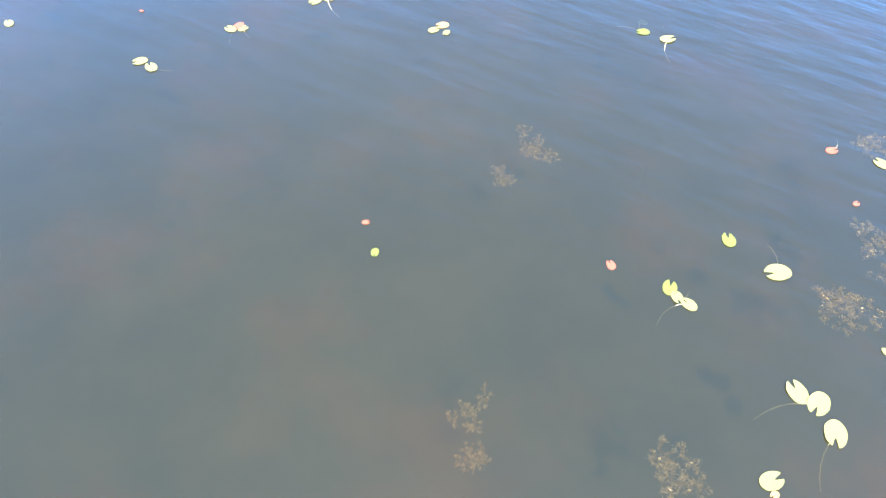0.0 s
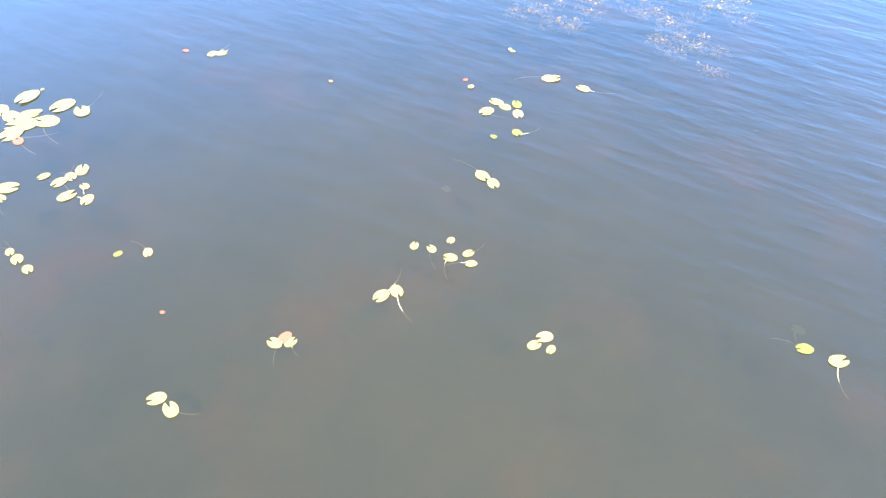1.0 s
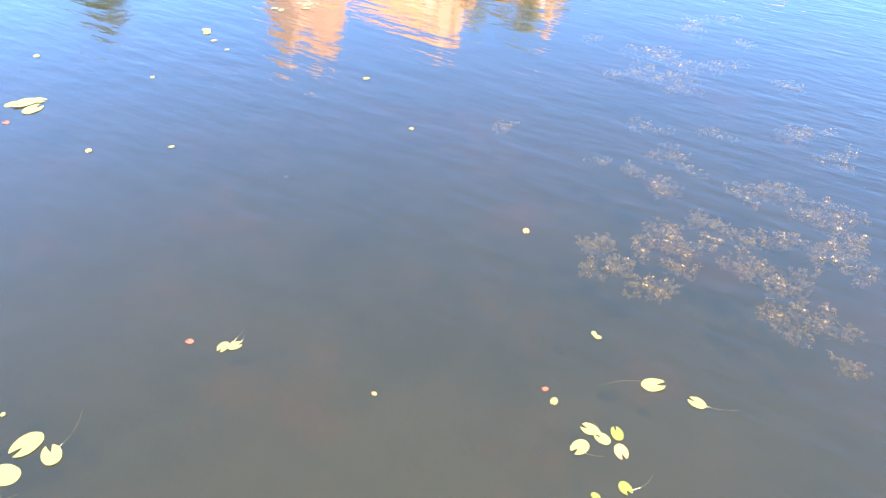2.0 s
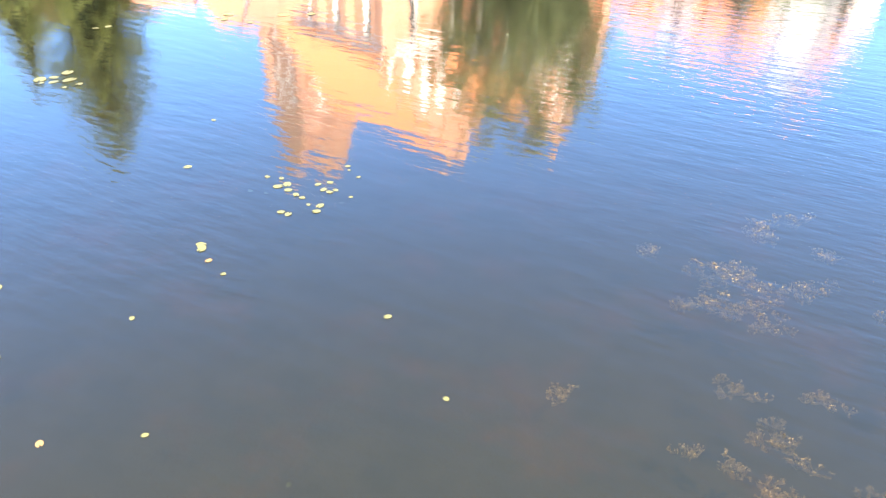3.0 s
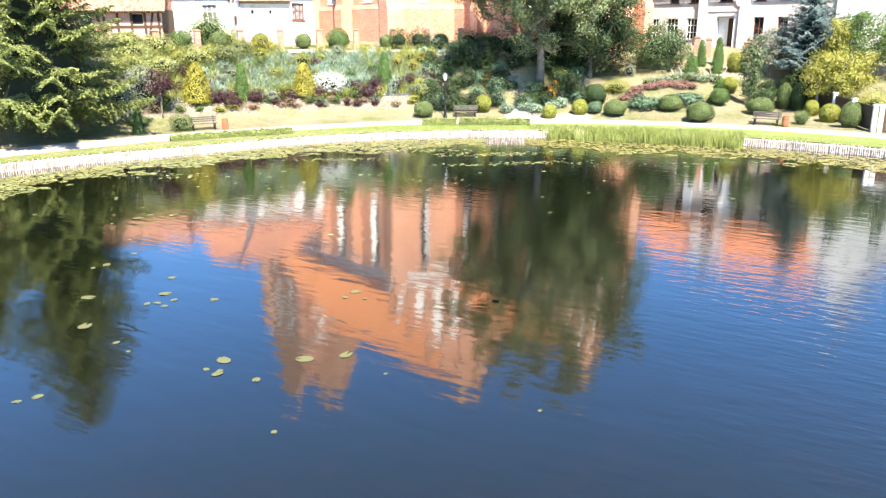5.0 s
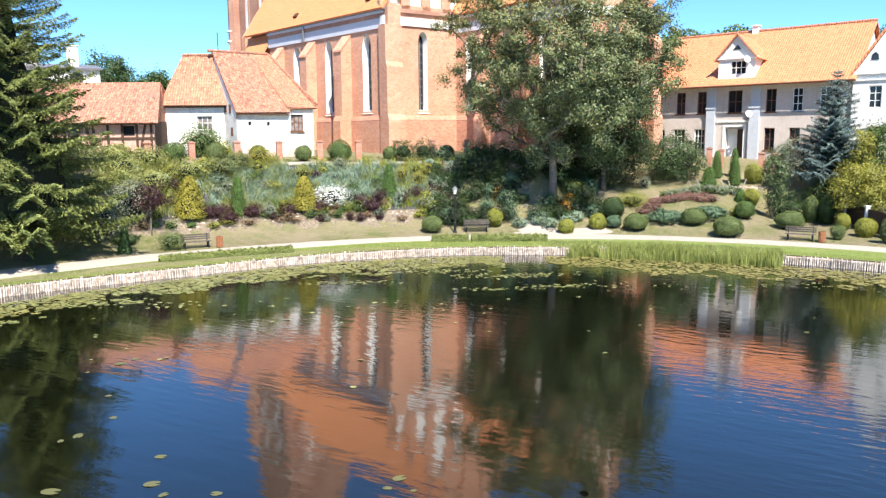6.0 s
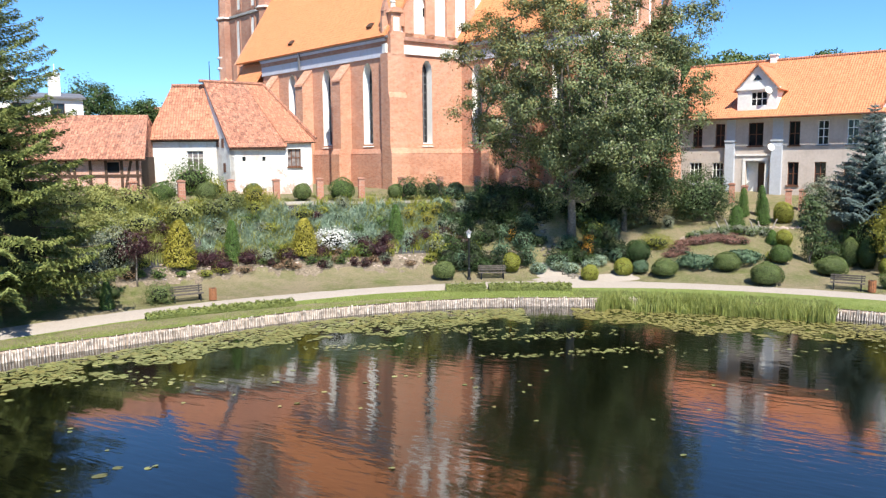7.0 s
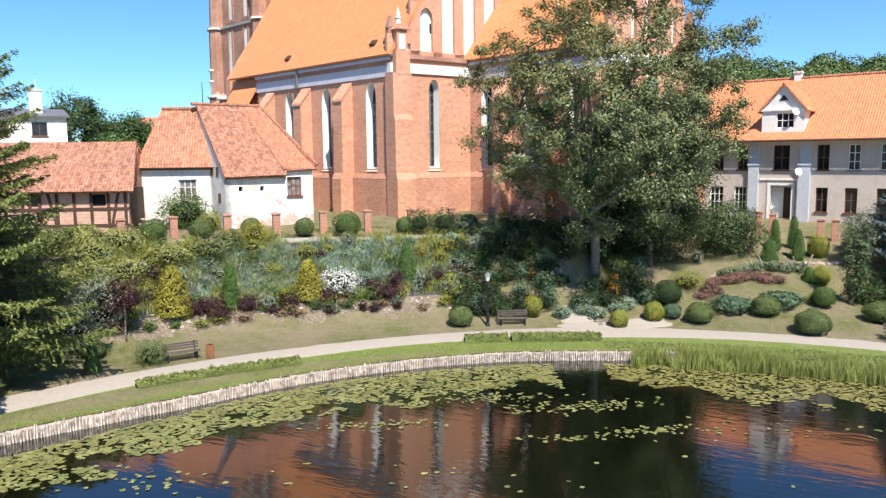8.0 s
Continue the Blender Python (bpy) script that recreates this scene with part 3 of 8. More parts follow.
# ---- windows and doors of the buildings ----
def casement(parent, f, u0, u1, z0, z1, v, frame_mat=PAINT_WHITE, bars=(2, 3), label="", sill=True, leaf=GLASS):
    """A framed window in an opening: frame, panes, sill."""
    bm = bmesh.new()
    t, lights = 0.07, []
    for i in range(bars[0]):
        for j in range(bars[1]):
            a, b = u0 + (u1 - u0) * i / bars[0], u0 + (u1 - u0) * (i + 1) / bars[0]
            c, d = z0 + (z1 - z0) * j / bars[1], z0 + (z1 - z0) * (j + 1) / bars[1]
            lights.append((a + (t if i == 0 else 0.035), b - (t if i == bars[0] - 1 else 0.035), c + (t if j == 0 else 0.03), d - (t if j == bars[1] - 1 else 0.03)))
    pierced(bm, f, u0, u1, z0, z1, 0.08, lights, v0=v)
    w = part("window", bm, frame_mat, parent, label)
    for i in range(bars[0]):
        for j in range(bars[1]):
            bm = bmesh.new()
            a, b = u0 + (u1 - u0) * i / bars[0], u0 + (u1 - u0) * (i + 1) / bars[0]
            c, d = z0 + (z1 - z0) * j / bars[1], z0 + (z1 - z0) * (j + 1) / bars[1]
            box(bm, f, a + 0.03, b - 0.03, v + 0.03, v + 0.05, c + 0.03, d - 0.03)
            part("pane", bm, leaf, w)
    if sill:
        bm = bmesh.new()
        box(bm, f, u0 - 0.1, u1 + 0.1, -0.1, v, z0 - 0.1, z0)
        part("sill", bm, METAL_GREY if frame_mat is PAINT_WHITE else WOOD_BROWN, w)
    return w


def lancet(parent, f, u0, u1, z0, z1, depth=0.75):
    """A tall pointed church window: white splayed reveal, leaded glass, sloping sill."""
    bm = bmesh.new()
    spring = z1 - (u1 - u0) * 1.0
    curve = [(u0, z0)] + pointed(u0, u1, spring, z1) + [(u1, z0)]
    t = 0.12
    inner = [(u0 + t, z0 + t)] + pointed(u0 + t, u1 - t, spring, z1 - t * 1.6) + [(u1 - t, z0 + t)]
    for i in range(len(curve)):
        j = (i + 1) % len(curve)
        pts = [f(curve[i][0], 0.02, curve[i][1]), f(curve[j][0], 0.02, curve[j][1]), f(inner[j][0], depth, inner[j][1]), f(inner[i][0], depth, inner[i][1])]
        bm.faces.new([bm.verts.new(p) for p in pts])
    bmesh.ops.remove_doubles(bm, verts=bm.verts, dist=0.001)
    w = part("window", bm, WHITE, parent, "white plastered reveal")
    bm = bmesh.new()
    prism(bm, f, inner, depth - 0.02, depth + 0.02)
    glass = part("pane", bm, GLASS, w)
    bm = bmesh.new()
    mid = (u0 + u1) / 2
    box(bm, f, mid - 0.05, mid + 0.05, depth - 0.1, depth - 0.021, z0 + t, z1 - 0.3)
    k = z0 + 0.8
    while k < spring:
        box(bm, f, u0 + t, u1 - t, depth - 0.08, depth - 0.023, k - 0.03, k + 0.03)
        k += 0.8
    part("glazing_bars", bm, METAL_GREY, w)
    bm = bmesh.new()
    prism(bm, Side(f(0, 0, 0).to_2d(), f.n.to_2d(), f.d.to_2d()), [(-0.08, z0 - 0.25), (0.3, z0 - 0.25), (0.3, z0 + 0.05)], u0 - 0.1, u1 + 0.1)
    part("sill", bm, WHITE, w)


# ---- the church ----
CORNER = (-6.2, 87.4)
NAVE = (-0.643, 0.766)   # along the nave's long wall, away from the pond
EAST = (0.857, 0.515)    # along the gable wall
INTO = (0.766, 0.643)    # from the long wall into the nave
EAVE, RIDGE, FOOT = 20.3, 35.7, 4.0
church = thing("church", "tall Gothic brick church with an orange tiled roof", "church", at=(-6.2, 87.4, 6.2))
church.matrix_basis = Matrix.Identity(4)
fa = Side(CORNER, NAVE, INTO)
fb = Side(CORNER, EAST, (-0.515, 0.857))
NAVE_LONG, NAVE_WIDE = 28.5, 21.2


def long_wall(parent, f, length, windows, buttresses, name="wall", v0=0.0):
    bm = bmesh.new()
    holes = [(a, b, c, d) for a, b, c, d in windows]
    pierced(bm, f, 0.0, length, FOOT, EAVE - 1.9, 1.0, holes)
    for a, b, c, d in windows:
        arch_fill(bm, f, a, b, d - (b - a), d, 0.0, 0.9)
    wall = part(name, bm, BRICK, parent, "orange-red brick wall")
    for a, b, c, d in windows:
        lancet(wall, f, a, b, c, d)
    bm = bmesh.new()
    box(bm, f, 0, length, -0.14, 0.6, EAVE - 1.9, EAVE - 0.95)
    box(bm, f, 0, length, -0.3, 0.6, EAVE - 0.55, EAVE - 0.3)
    part("frieze", bm, FRIEZE_SHADED, parent, "white plastered frieze coloured lavender grey as if shaded")
    bm = bmesh.new()
    box(bm, f, 0, length, -0.2, 0.6, EAVE - 0.95, EAVE - 0.55)
    part("cornice", bm, BRICK_OLD, parent)
    bm = bmesh.new()
    prism(bm, Side(f(0, 0, 0).to_2d(), f.n.to_2d(), f.d.to_2d()), [(-0.22, 9.7), (0.2, 9.7), (0.2, 10.15), (-0.05, 10.15)], 0, length)
    prism(bm, Side(f(0, 0, 0).to_2d(), f.n.to_2d(), f.d.to_2d()), [(-0.2, FOOT), (0.2, FOOT), (0.2, 9.7), (-0.2, 9.7)], 0, length)
    part("plinth", bm, BRICK_LOW, parent)
    for a, b in buttresses:
        bm = bmesh.new()
        g = Side(f(0, 0, 0).to_2d(), f.n.to_2d(), f.d.to_2d())
        prism(bm, g, [(0.1, FOOT), (-1.55, FOOT), (-1.55, 9.7), (-1.3, 10.2), (-1.25, 16.6), (-0.05, 18.1), (0.1, 18.1)], a, b)
        part("buttress", bm, BRICK, parent)
        bm = bmesh.new()
        prism(bm, g, [(-1.36, 16.55), (-1.33, 16.75), (-0.05, 18.3), (-0.05, 18.1)], a - 0.06, b + 0.06)
        part("buttress_cap", bm, BRICK, parent)


WALL_LONG = 21.6
long_wall(church, fa, WALL_LONG, [(2.3, 3.7, 10.6, 18.1), (8.9, 10.3, 10.6, 18.1), (15.1, 16.5, 10.6, 18.1)],
          [(5.6, 6.9), (12.0, 13.3), (18.4, 19.7)])
# the bay next to the tower: a lower annex under a steep roof
bm = bmesh.new()
box(bm, fa, WALL_LONG + 0.02, NAVE_LONG, 0.5, 1.0, FOOT, EAVE - 0.2)
box(bm, fa, WALL_LONG + 0.02, 26.2, -1.7, 0.48, FOOT, 16.4)
part("annex_wall", bm, BRICK, church)
bm = bmesh.new()
slab(bm, [fa(WALL_LONG + 0.02, -2.0, 16.2), fa(26.3, -2.0, 16.2), fa(26.6, 0.45, EAVE - 0.3), fa(WALL_LONG + 0.02, 0.45, EAVE - 0.3)], 0.2)
part("annex_roof", bm, TILE_NEW, church, "steep orange tiled annex roof")
bm = bmesh.new()
box(bm, fa, -0.35, WALL_LONG + 0.1, -0.42, -0.2, EAVE - 0.32, EAVE - 0.12)
part("gutter", bm, METAL_GREY, church)
bm = bmesh.new()
box(bm, fa, 13.7, 13.86, -0.5, -0.3, EAVE - 1.9, EAVE - 0.2)
part("downpipe", bm, METAL_GREY, church)

# the gable wall beside the chancel
bm = bmesh.new()
pierced(bm, fb, 0.0, NAVE_WIDE, FOOT, EAVE, 1.0, [(3.7, 4.8, 10.6, 18.3)])
arch_fill(bm, fb, 3.7, 4.8, 17.2, 18.3, 0.0, 0.9)
gable_wall = part("gable_wall", bm, BRICK, church, "orange-red brick wall")
lancet(gable_wall, fb, 3.7, 4.8, 10.6, 18.3)
bm = bmesh.new()
box(bm, fb, -0.3, NAVE_WIDE + 0.3, -0.16, 0.5, 18.7, 19.5)
part("frieze", bm, WHITE, church, "white plastered band")
bm = bmesh.new()
box(bm, fb, -0.3, NAVE_WIDE + 0.3, -0.24, 0.5, 19.9, 20.25)
part("cornice", bm, BRICK_OLD, church)
gs = Side(fb(0, 0, 0).to_2d(), fb.n.to_2d(), fb.d.to_2d())
bm = bmesh.new()
prism(bm, gs, [(-0.22, 9.7), (0.2, 9.7), (0.2, 10.15), (-0.05, 10.15)], 0, 12)
prism(bm, gs, [(-0.2, FOOT), (0.2, FOOT), (0.2, 9.7), (-0.2, 9.7)], 0, 12)
part("plinth", bm, BRICK_LOW, church)
# corner buttress in line with the long wall
bm = bmesh.new()
prism(bm, gs, [(0.1, FOOT), (-1.15, FOOT), (-1.15, 9.7), (-0.95, 10.2), (-0.92, 14.7), (-0.72, 15.2), (-0.7, 18.6), (0.6, 18.6), (0.6, FOOT)], -0.42, 1.45)
part("buttress", bm, BRICK, church)


def gable(parent, f, width, base, peak, panels, face=0.0):
    """A stepped gable: white niches between brick piers that run up past the slope as pinnacles."""
    rise = (peak - base) / (width / 2)

    def top(u):
        return base + rise * min(u, width - u)

    bm = bmesh.new()
    cut = min(base + 7.0, peak - 1.0)
    inset = (cut - base) / rise
    prism(bm, f, [(0.2, base), (width - 0.2, base), (width - inset - 0.1, cut), (inset + 0.1, cut)], face + 0.32, face + 0.9)
    g = part("gable", bm, WHITE, parent, "whitewashed niches")
    bm = bmesh.new()
    prism(bm, f, [(inset + 0.1, cut), (width - inset - 0.1, cut), (width / 2, peak - 0.3)], face + 0.32, face + 0.9)
    part("gable_top", bm, BRICK, g)
    step = width / panels
    for i in range(panels + 1):
        u = i * step
        h = max(base + 1.6, top(u) + 1.0)
        bm = bmesh.new()
        box(bm, f, u - 0.5, u + 0.5, face, face + 0.33, base, h)
        part("pier", bm, BRICK, g)
        bm = bmesh.new()
        box(bm, f, u - 0.3, u + 0.3, face + 0.04, face + 0.6, h, h + 0.5)
        prism(bm, f, [(u - 0.34, h + 0.5), (u + 0.34, h + 0.5), (u, h + 1.5)], face, face + 0.62)
        part("pinnacle", bm, BRICK_OLD, g)
    for i in range(panels):
        a, b = i * step + 0.5, (i + 1) * step - 0.5
        low, high = min(top(a), top(b)), max(top(a), top(b))
        head = max(low - 0.2, base + 0.9)
        bm = bmesh.new()
        if low - base > 1.2:
            arch_fill(bm, f, a, b, head - (b - a) * 0.8, head, face + 0.02, face + 0.33)
        prism(bm, f, [(a, head), (b, head), (b, max(head + 0.05, top(b))), (a, max(head + 0.05, top(a)))], face + 0.02, face + 0.33)
        part("niche_head", bm, BRICK, g)
    bm = bmesh.new()
    box(bm, f, 0, width, face, face + 0.33, base - 0.05, base + 0.35)
    part("gable_foot", bm, BRICK, g)
    return g


nave_gable = gable(church, fb, NAVE_WIDE, EAVE, RIDGE + 0.4, 9)
bm = bmesh.new()
box(bm, fb, 4.05, 4.45, 0.28, 0.33, 22.3, 23.1)
part("hatch", bm, GLASS, nave_gable, "small dark opening")
# corner turret
bm = bmesh.new()
turret = Side(CORNER, EAST, (-0.515, 0.857))
box(bm, turret, -0.1, 1.3, -0.72, 0.6, EAVE - 1.8, EAVE + 0.1)
box(bm, turret, 0.1, 1.1, -0.6, 0.5, EAVE + 0.1, EAVE + 1.9)
prism(bm, turret, [(-0.1, EAVE + 1.9), (1.3, EAVE + 1.9), (1.0, EAVE + 2.35), (0.2, EAVE + 2.35)], -0.8, 0.7)
part("turret", bm, BRICK, church)
bm = bmesh.new()
c = turret(0.6, -0.05, EAVE)
turned(bm, [(0.26, 2.3), (0.22, 2.8), (0.3, 2.88), (0.3, 2.96), (0.16, 3.05), (0.19, 3.25), (0.02, 3.8)], tuple(c), 10)
part("turret_finial", bm, CAST_WHITE, church, "pale stone finial")
bm = bmesh.new()
box(bm, turret, 0.3, 0.9, -0.63, -0.55, EAVE + 0.3, EAVE + 1.5)
part("niche", bm, WHITE, church)


# the nave's roof: it meets the slanting gable at one end and a plain verge at the other
def nave_roof():
    half = 10.4
    eave_a, eave_b = fa(-0.2, -0.6, EAVE - 0.1), fa(NAVE_LONG - 2.0, -0.6, EAVE - 0.1)
    top_a = fb(NAVE_WIDE / 2, 0.6, RIDGE)
    top_b = fa(NAVE_LONG + 0.4, half, RIDGE)
    far_a = fb(NAVE_WIDE + 0.2, 0.6, EAVE - 0.1)
    far_b = fa(NAVE_LONG + 0.4, 2 * half + 0.6, EAVE - 0.1)
    bm = bmesh.new()
    slab(bm, [eave_a, eave_b, top_b, top_a], 0.25)
    slab(bm, [top_a, top_b, far_b, far_a], 0.25)
    roof = part("roof", bm, TILE_NEW, church, "bright orange clay tile roof")
    bm = bmesh.new()
    limb(bm, [top_a, top_b], [0.22, 0.22], 8)
    part("ridge_tiles", bm, TILE_MID, roof)
    for u in (2.7, 16.0):
        for k in (0.06,):
            base = fa(u, -0.6 + (half + 0.6) * k, EAVE + (RIDGE - EAVE) * k)
            bm = bmesh.new()
            up = (fa(0, half, RIDGE) - fa(0, -0.6, EAVE)).normalized()
            d, n = fa.d, up.cross(fa.d).normalized()
            if n.z < 0:
                n = -n
            p = [base - d * 0.33, base + d * 0.33, base + d * 0.33 + up * 0.55, base - d * 0.33 + up * 0.55]
            slab(bm, [p[0] + n * 0.16, p[1] + n * 0.16, p[2] + n * 0.08, p[3] + n * 0.08], 0.25)
            part("roof_hatch", bm, WOOD_DARK, roof)
    # walls that close the nave
    bm = bmesh.new()
    box(bm, Side(fa(NAVE_LONG, 0, 0).to_2d(), INTO, NAVE), 0.2, 2 * half, -0.8, 0.0, FOOT, EAVE)
    prism(bm, Side(fa(NAVE_LONG, 0, 0).to_2d(), INTO, NAVE), [(0.2, EAVE), (2 * half - 0.2, EAVE), (half, RIDGE - 0.4)], -0.8, 0.0)
    part("west_wall", bm, BRICK, church)


nave_roof()

# the chancel, narrower and nearer to the pond
CH0 = fb(8.25, 0, 0)
CH_LONG, CH_WIDE = 15.0, 9.8
fd = Side(CH0.to_2d(), (0.643, -0.766), INTO)
long_wall(church, fd, CH_LONG, [(1.4, 2.7, 10.6, 18.1), (6.2, 7.5, 10.6, 18.1), (11.0, 12.3, 10.6, 18.1)], [(4.0, 5.0), (8.8, 9.8), (13.9, 15.0)], "chancel_wall")
CE = fd(CH_LONG, 0, 0)
fe = Side(CE.to_2d(), EAST, (-0.515, 0.857))
bm = bmesh.new()
pierced(bm, fe, 0.0, CH_WIDE, FOOT, EAVE, 1.0, [(4.0, 5.6, 10.6, 18.3)])
arch_fill(bm, fe, 4.0, 5.6, 16.7, 18.3, 0, 0.9)
end_wall = part("chancel_end_wall", bm, BRICK, church)
lancet(end_wall, fe, 4.0, 5.6, 10.6, 18.3)
bm = bmesh.new()
box(bm, fe, -0.2, CH_WIDE + 0.2, -0.16, 0.5, 18.7, 19.5)
part("frieze", bm, WHITE, church)
gable(church, fe, CH_WIDE, EAVE, EAVE + 7.6, 6)
for a in (-0.2, CH_WIDE - 1.0):
    bm = bmesh.new()
    prism(bm, Side(fe(0, 0, 0).to_2d(), fe.n.to_2d(), fe.d.to_2d()), [(0.1, FOOT), (-1.5, FOOT), (-1.5, 9.7), (-1.2, 10.2), (-1.2, 16.6), (0.0, 18.2)], a, a + 1.2)
    part("buttress", bm, BRICK, church)
bm = bmesh.new()
slope_top = EAVE + 7.2
mid_a, mid_b = fe(CH_WIDE / 2, 0.6, slope_top), fe(CH_WIDE / 2, 0.6, slope_top) + Vector((*NAVE, 0)) * (CH_LONG + 6)
slab(bm, [fd(CH_LONG - 0.5, -0.6, EAVE - 0.1), fd(-0.5, -0.6, EAVE - 0.1), mid_b, mid_a], 0.25)
slab(bm, [mid_a, mid_b, fe(CH_WIDE + 0.4, 0.6, EAVE - 0.1) + Vector((*NAVE, 0)) * (CH_LONG + 6), fe(CH_WIDE + 0.4, 0.6, EAVE - 0.1)], 0.25)
part("chancel_roof", bm, TILE_NEW, church, "bright orange clay tile roof")
bm = bmesh.new()
box(bm, fe, CH_WIDE - 0.9, CH_WIDE, 1.0, CH_LONG + 3, FOOT, EAVE)
part("chancel_far_wall", bm, BRICK, church)

# the tower: banded storeys between clasping corner piers, blind niches, a stepped gable on each side
TOWER = fa(33.9, 10.1, 0)
ft = Side(TOWER.to_2d(), NAVE, INTO)
HALF = 4.9


def tower_storey(z0, z1, grow, niches):
    h = HALF + grow
    bm = bmesh.new()
    box(bm, ft, -h, h, -h, h, z0, z1)
    s = part("storey", bm, BRICK_OLD, church, "dark weathered brick")
    faces = ((Side(ft(h, -h, 0).to_2d(), (-ft.d).to_2d(), ft.n.to_2d())), Side(ft(-h, -h, 0).to_2d(), ft.n.to_2d(), ft.d.to_2d()))
    for f in faces:
        for k in range(niches):
            u = 1.4 + (2 * h - 2.8) * (k + 0.5) / niches
            w = 0.36
            bm = bmesh.new()
            prism(bm, f, [(u - w, z0 + 0.7)] + pointed(u - w, u + w, z1 - 1.6, z1 - 0.7) + [(u + w, z0 + 0.7)], -0.03, 0.05)
            part("niche", bm, WHITE_WORN if (k + int(z0)) % 2 else WHITE, s, "whitewashed blind niche")
            for side in (-1, 1):
                bm = bmesh.new()
                box(bm, f, u + side * (w + 0.16) - 0.14, u + side * (w + 0.16) + 0.14, -0.1, 0.05, z0 + 0.4, z1 - 0.5)
                part("pilaster", bm, BRICK_OLD, s)
    for z in (z1 - 0.2, z1 - 1.25 if z0 > 26 else z1 - 0.2):
        bm = bmesh.new()
        box(bm, ft, -h - 0.2, h + 0.2, -h - 0.2, h + 0.2, z, z + 0.3)
        part("string_course", bm, CAST_WHITE, s, "pale string course")
        if z1 < 26:
            break
    for du, dv in ((-1, -1), (1, -1), (-1, 1)):
        c = ft(du * h, dv * h, 0)
        bm = bmesh.new()
        turned(bm, [(1.15, z0), (1.1, z0 + 0.4), (1.02, z1 - 0.3), (1.2, z1 - 0.25), (1.2, z1 + 0.02), (0.95, z1 + 0.05)], (c.x, c.y, 0), 8)
        pier = part("corner_pier", bm, BRICK_OLD, s, "octagonal brick corner pier")
        bm = bmesh.new()
        turned(bm, [(1.1, z1 - 0.22), (1.28, z1 - 0.15), (1.28, z1 + 0.02), (1.1, z1 + 0.08)], (c.x, c.y, 0), 8)
        part("pier_ring", bm, CAST_WHITE, pier)


tower_storey(4.0, 19.4, 0.35, 2)
tower_storey(19.45, 27.6, 0.15, 2)
tower_storey(27.65, 33.0, 0.0, 2)
tower_storey(33.05, 37.4, -0.1, 2)
for tg in (Side(ft(-HALF + 0.3, -HALF, 0).to_2d(), INTO, NAVE), Side(ft(HALF - 0.3, -HALF, 0).to_2d(), INTO, NAVE), Side(ft(-HALF, -HALF + 0.3, 0).to_2d(), NAVE, INTO), Side(ft(-HALF, HALF - 0.3, 0).to_2d(), NAVE, INTO)):
    bm = bmesh.new()
    for k in range(4):
        box(bm, tg, 1.05 * k, 2 * HALF - 1.05 * k, -0.35, 0.35, 37.5 + 2.5 * k, 37.5 + 2.5 * (k + 1))
    stepped = part("stepped_gable", bm, BRICK_OLD, church, "dark stepped brick gable")
    for k in range(4):
        for u in (1.05 * k + 0.4, 2 * HALF - 1.05 * k - 0.4):
            c = tg(u, 0, 0)
            bm = bmesh.new()
            turned(bm, [(0.34, 37.5 + 2.5 * (k + 1)), (0.3, 38.6 + 2.5 * (k + 1)), (0.4, 38.7 + 2.5 * (k + 1)), (0.04, 39.7 + 2.5 * (k + 1))], (c.x, c.y, 0), 6)
            part("pinnacle", bm, BRICK_OLD, stepped)
bm = bmesh.new()
for sign in (-1, 1):
    slab(bm, [ft(-HALF, sign * (HALF + 0.2), 37.4), ft(HALF, sign * (HALF + 0.2), 37.4), ft(HALF, 0, 46.6), ft(-HALF, 0, 46.6)], 0.2)
    slab(bm, [ft(sign * (HALF + 0.2), -HALF, 37.4), ft(sign * (HALF + 0.2), HALF, 37.4), ft(0, HALF, 46.5), ft(0, -HALF, 46.5)], 0.2)
part("tower_roof", bm, TILE_OLD, church)
# stair turrets at the foot of the tower, one of them half stripped of its plaster
for du, dv, top, mat, lab in ((1.08, -1.12, 23.2, WHITE_WORN, "crumbling turret with remains of white plaster"), (0.55, -1.35, 19.8, BRICK, "slim brick turret"), (0.1, -1.45, 19.4, BRICK, "slim brick turret")):
    c = ft(du * HALF, dv * HALF, 0)
    bm = bmesh.new()
    turned(bm, [(0.85, 4), (0.8, 14), (0.62, 14.3), (0.6, top - 2.2), (0.72, top - 2.1), (0.72, top - 1.9), (0.5, top - 1.8), (0.48, top - 0.8), (0.6, top - 0.7), (0.05, top)], (c.x, c.y, 0), 8)
    stair = part("corner_turret", bm, mat, church, lab)
    for z in (16.6, top - 2.15, top - 0.8):
        bm = bmesh.new()
        turned(bm, [(0.62, z), (0.8, z + 0.08), (0.8, z + 0.26), (0.6, z + 0.34)], (c.x, c.y, 0), 8)
        part("turret_ring", bm, CAST_WHITE, stair)


# ---- the long rendered building with the dormer ----
RO, RD, RN = (21.5, 91.9), (0.736, -0.677), (0.677, 0.736)
fr = Side(RO, RD, RN)
house = thing("rectory", "two-storey grey rendered house with orange tiled roof", "house")
R_LONG, R_DEEP, R_EAVE, R_RIDGE = 18.7, 13.0, 12.9, 18.5
upper = [(2.5, 3.45), (4.7, 5.6), (7.75, 9.1), (11.3, 12.25), (13.7, 14.6), (16.05, 16.95)]
lower = [(0.35, 1.35), (2.3, 3.5), (4.5, 5.55), (11.3, 12.25), (13.55, 14.5), (15.9, 16.8)]
holes = [(a, b, 10.1, 12.25) for a, b in upper] + [(a, b, 6.5, 8.6) for a, b in lower] + [(7.6, 9.35, 5.0, 8.6)]
bm = bmesh.new()
pierced(bm, fr, 0, R_LONG, 4.0, R_EAVE - 0.25, 0.5, holes)
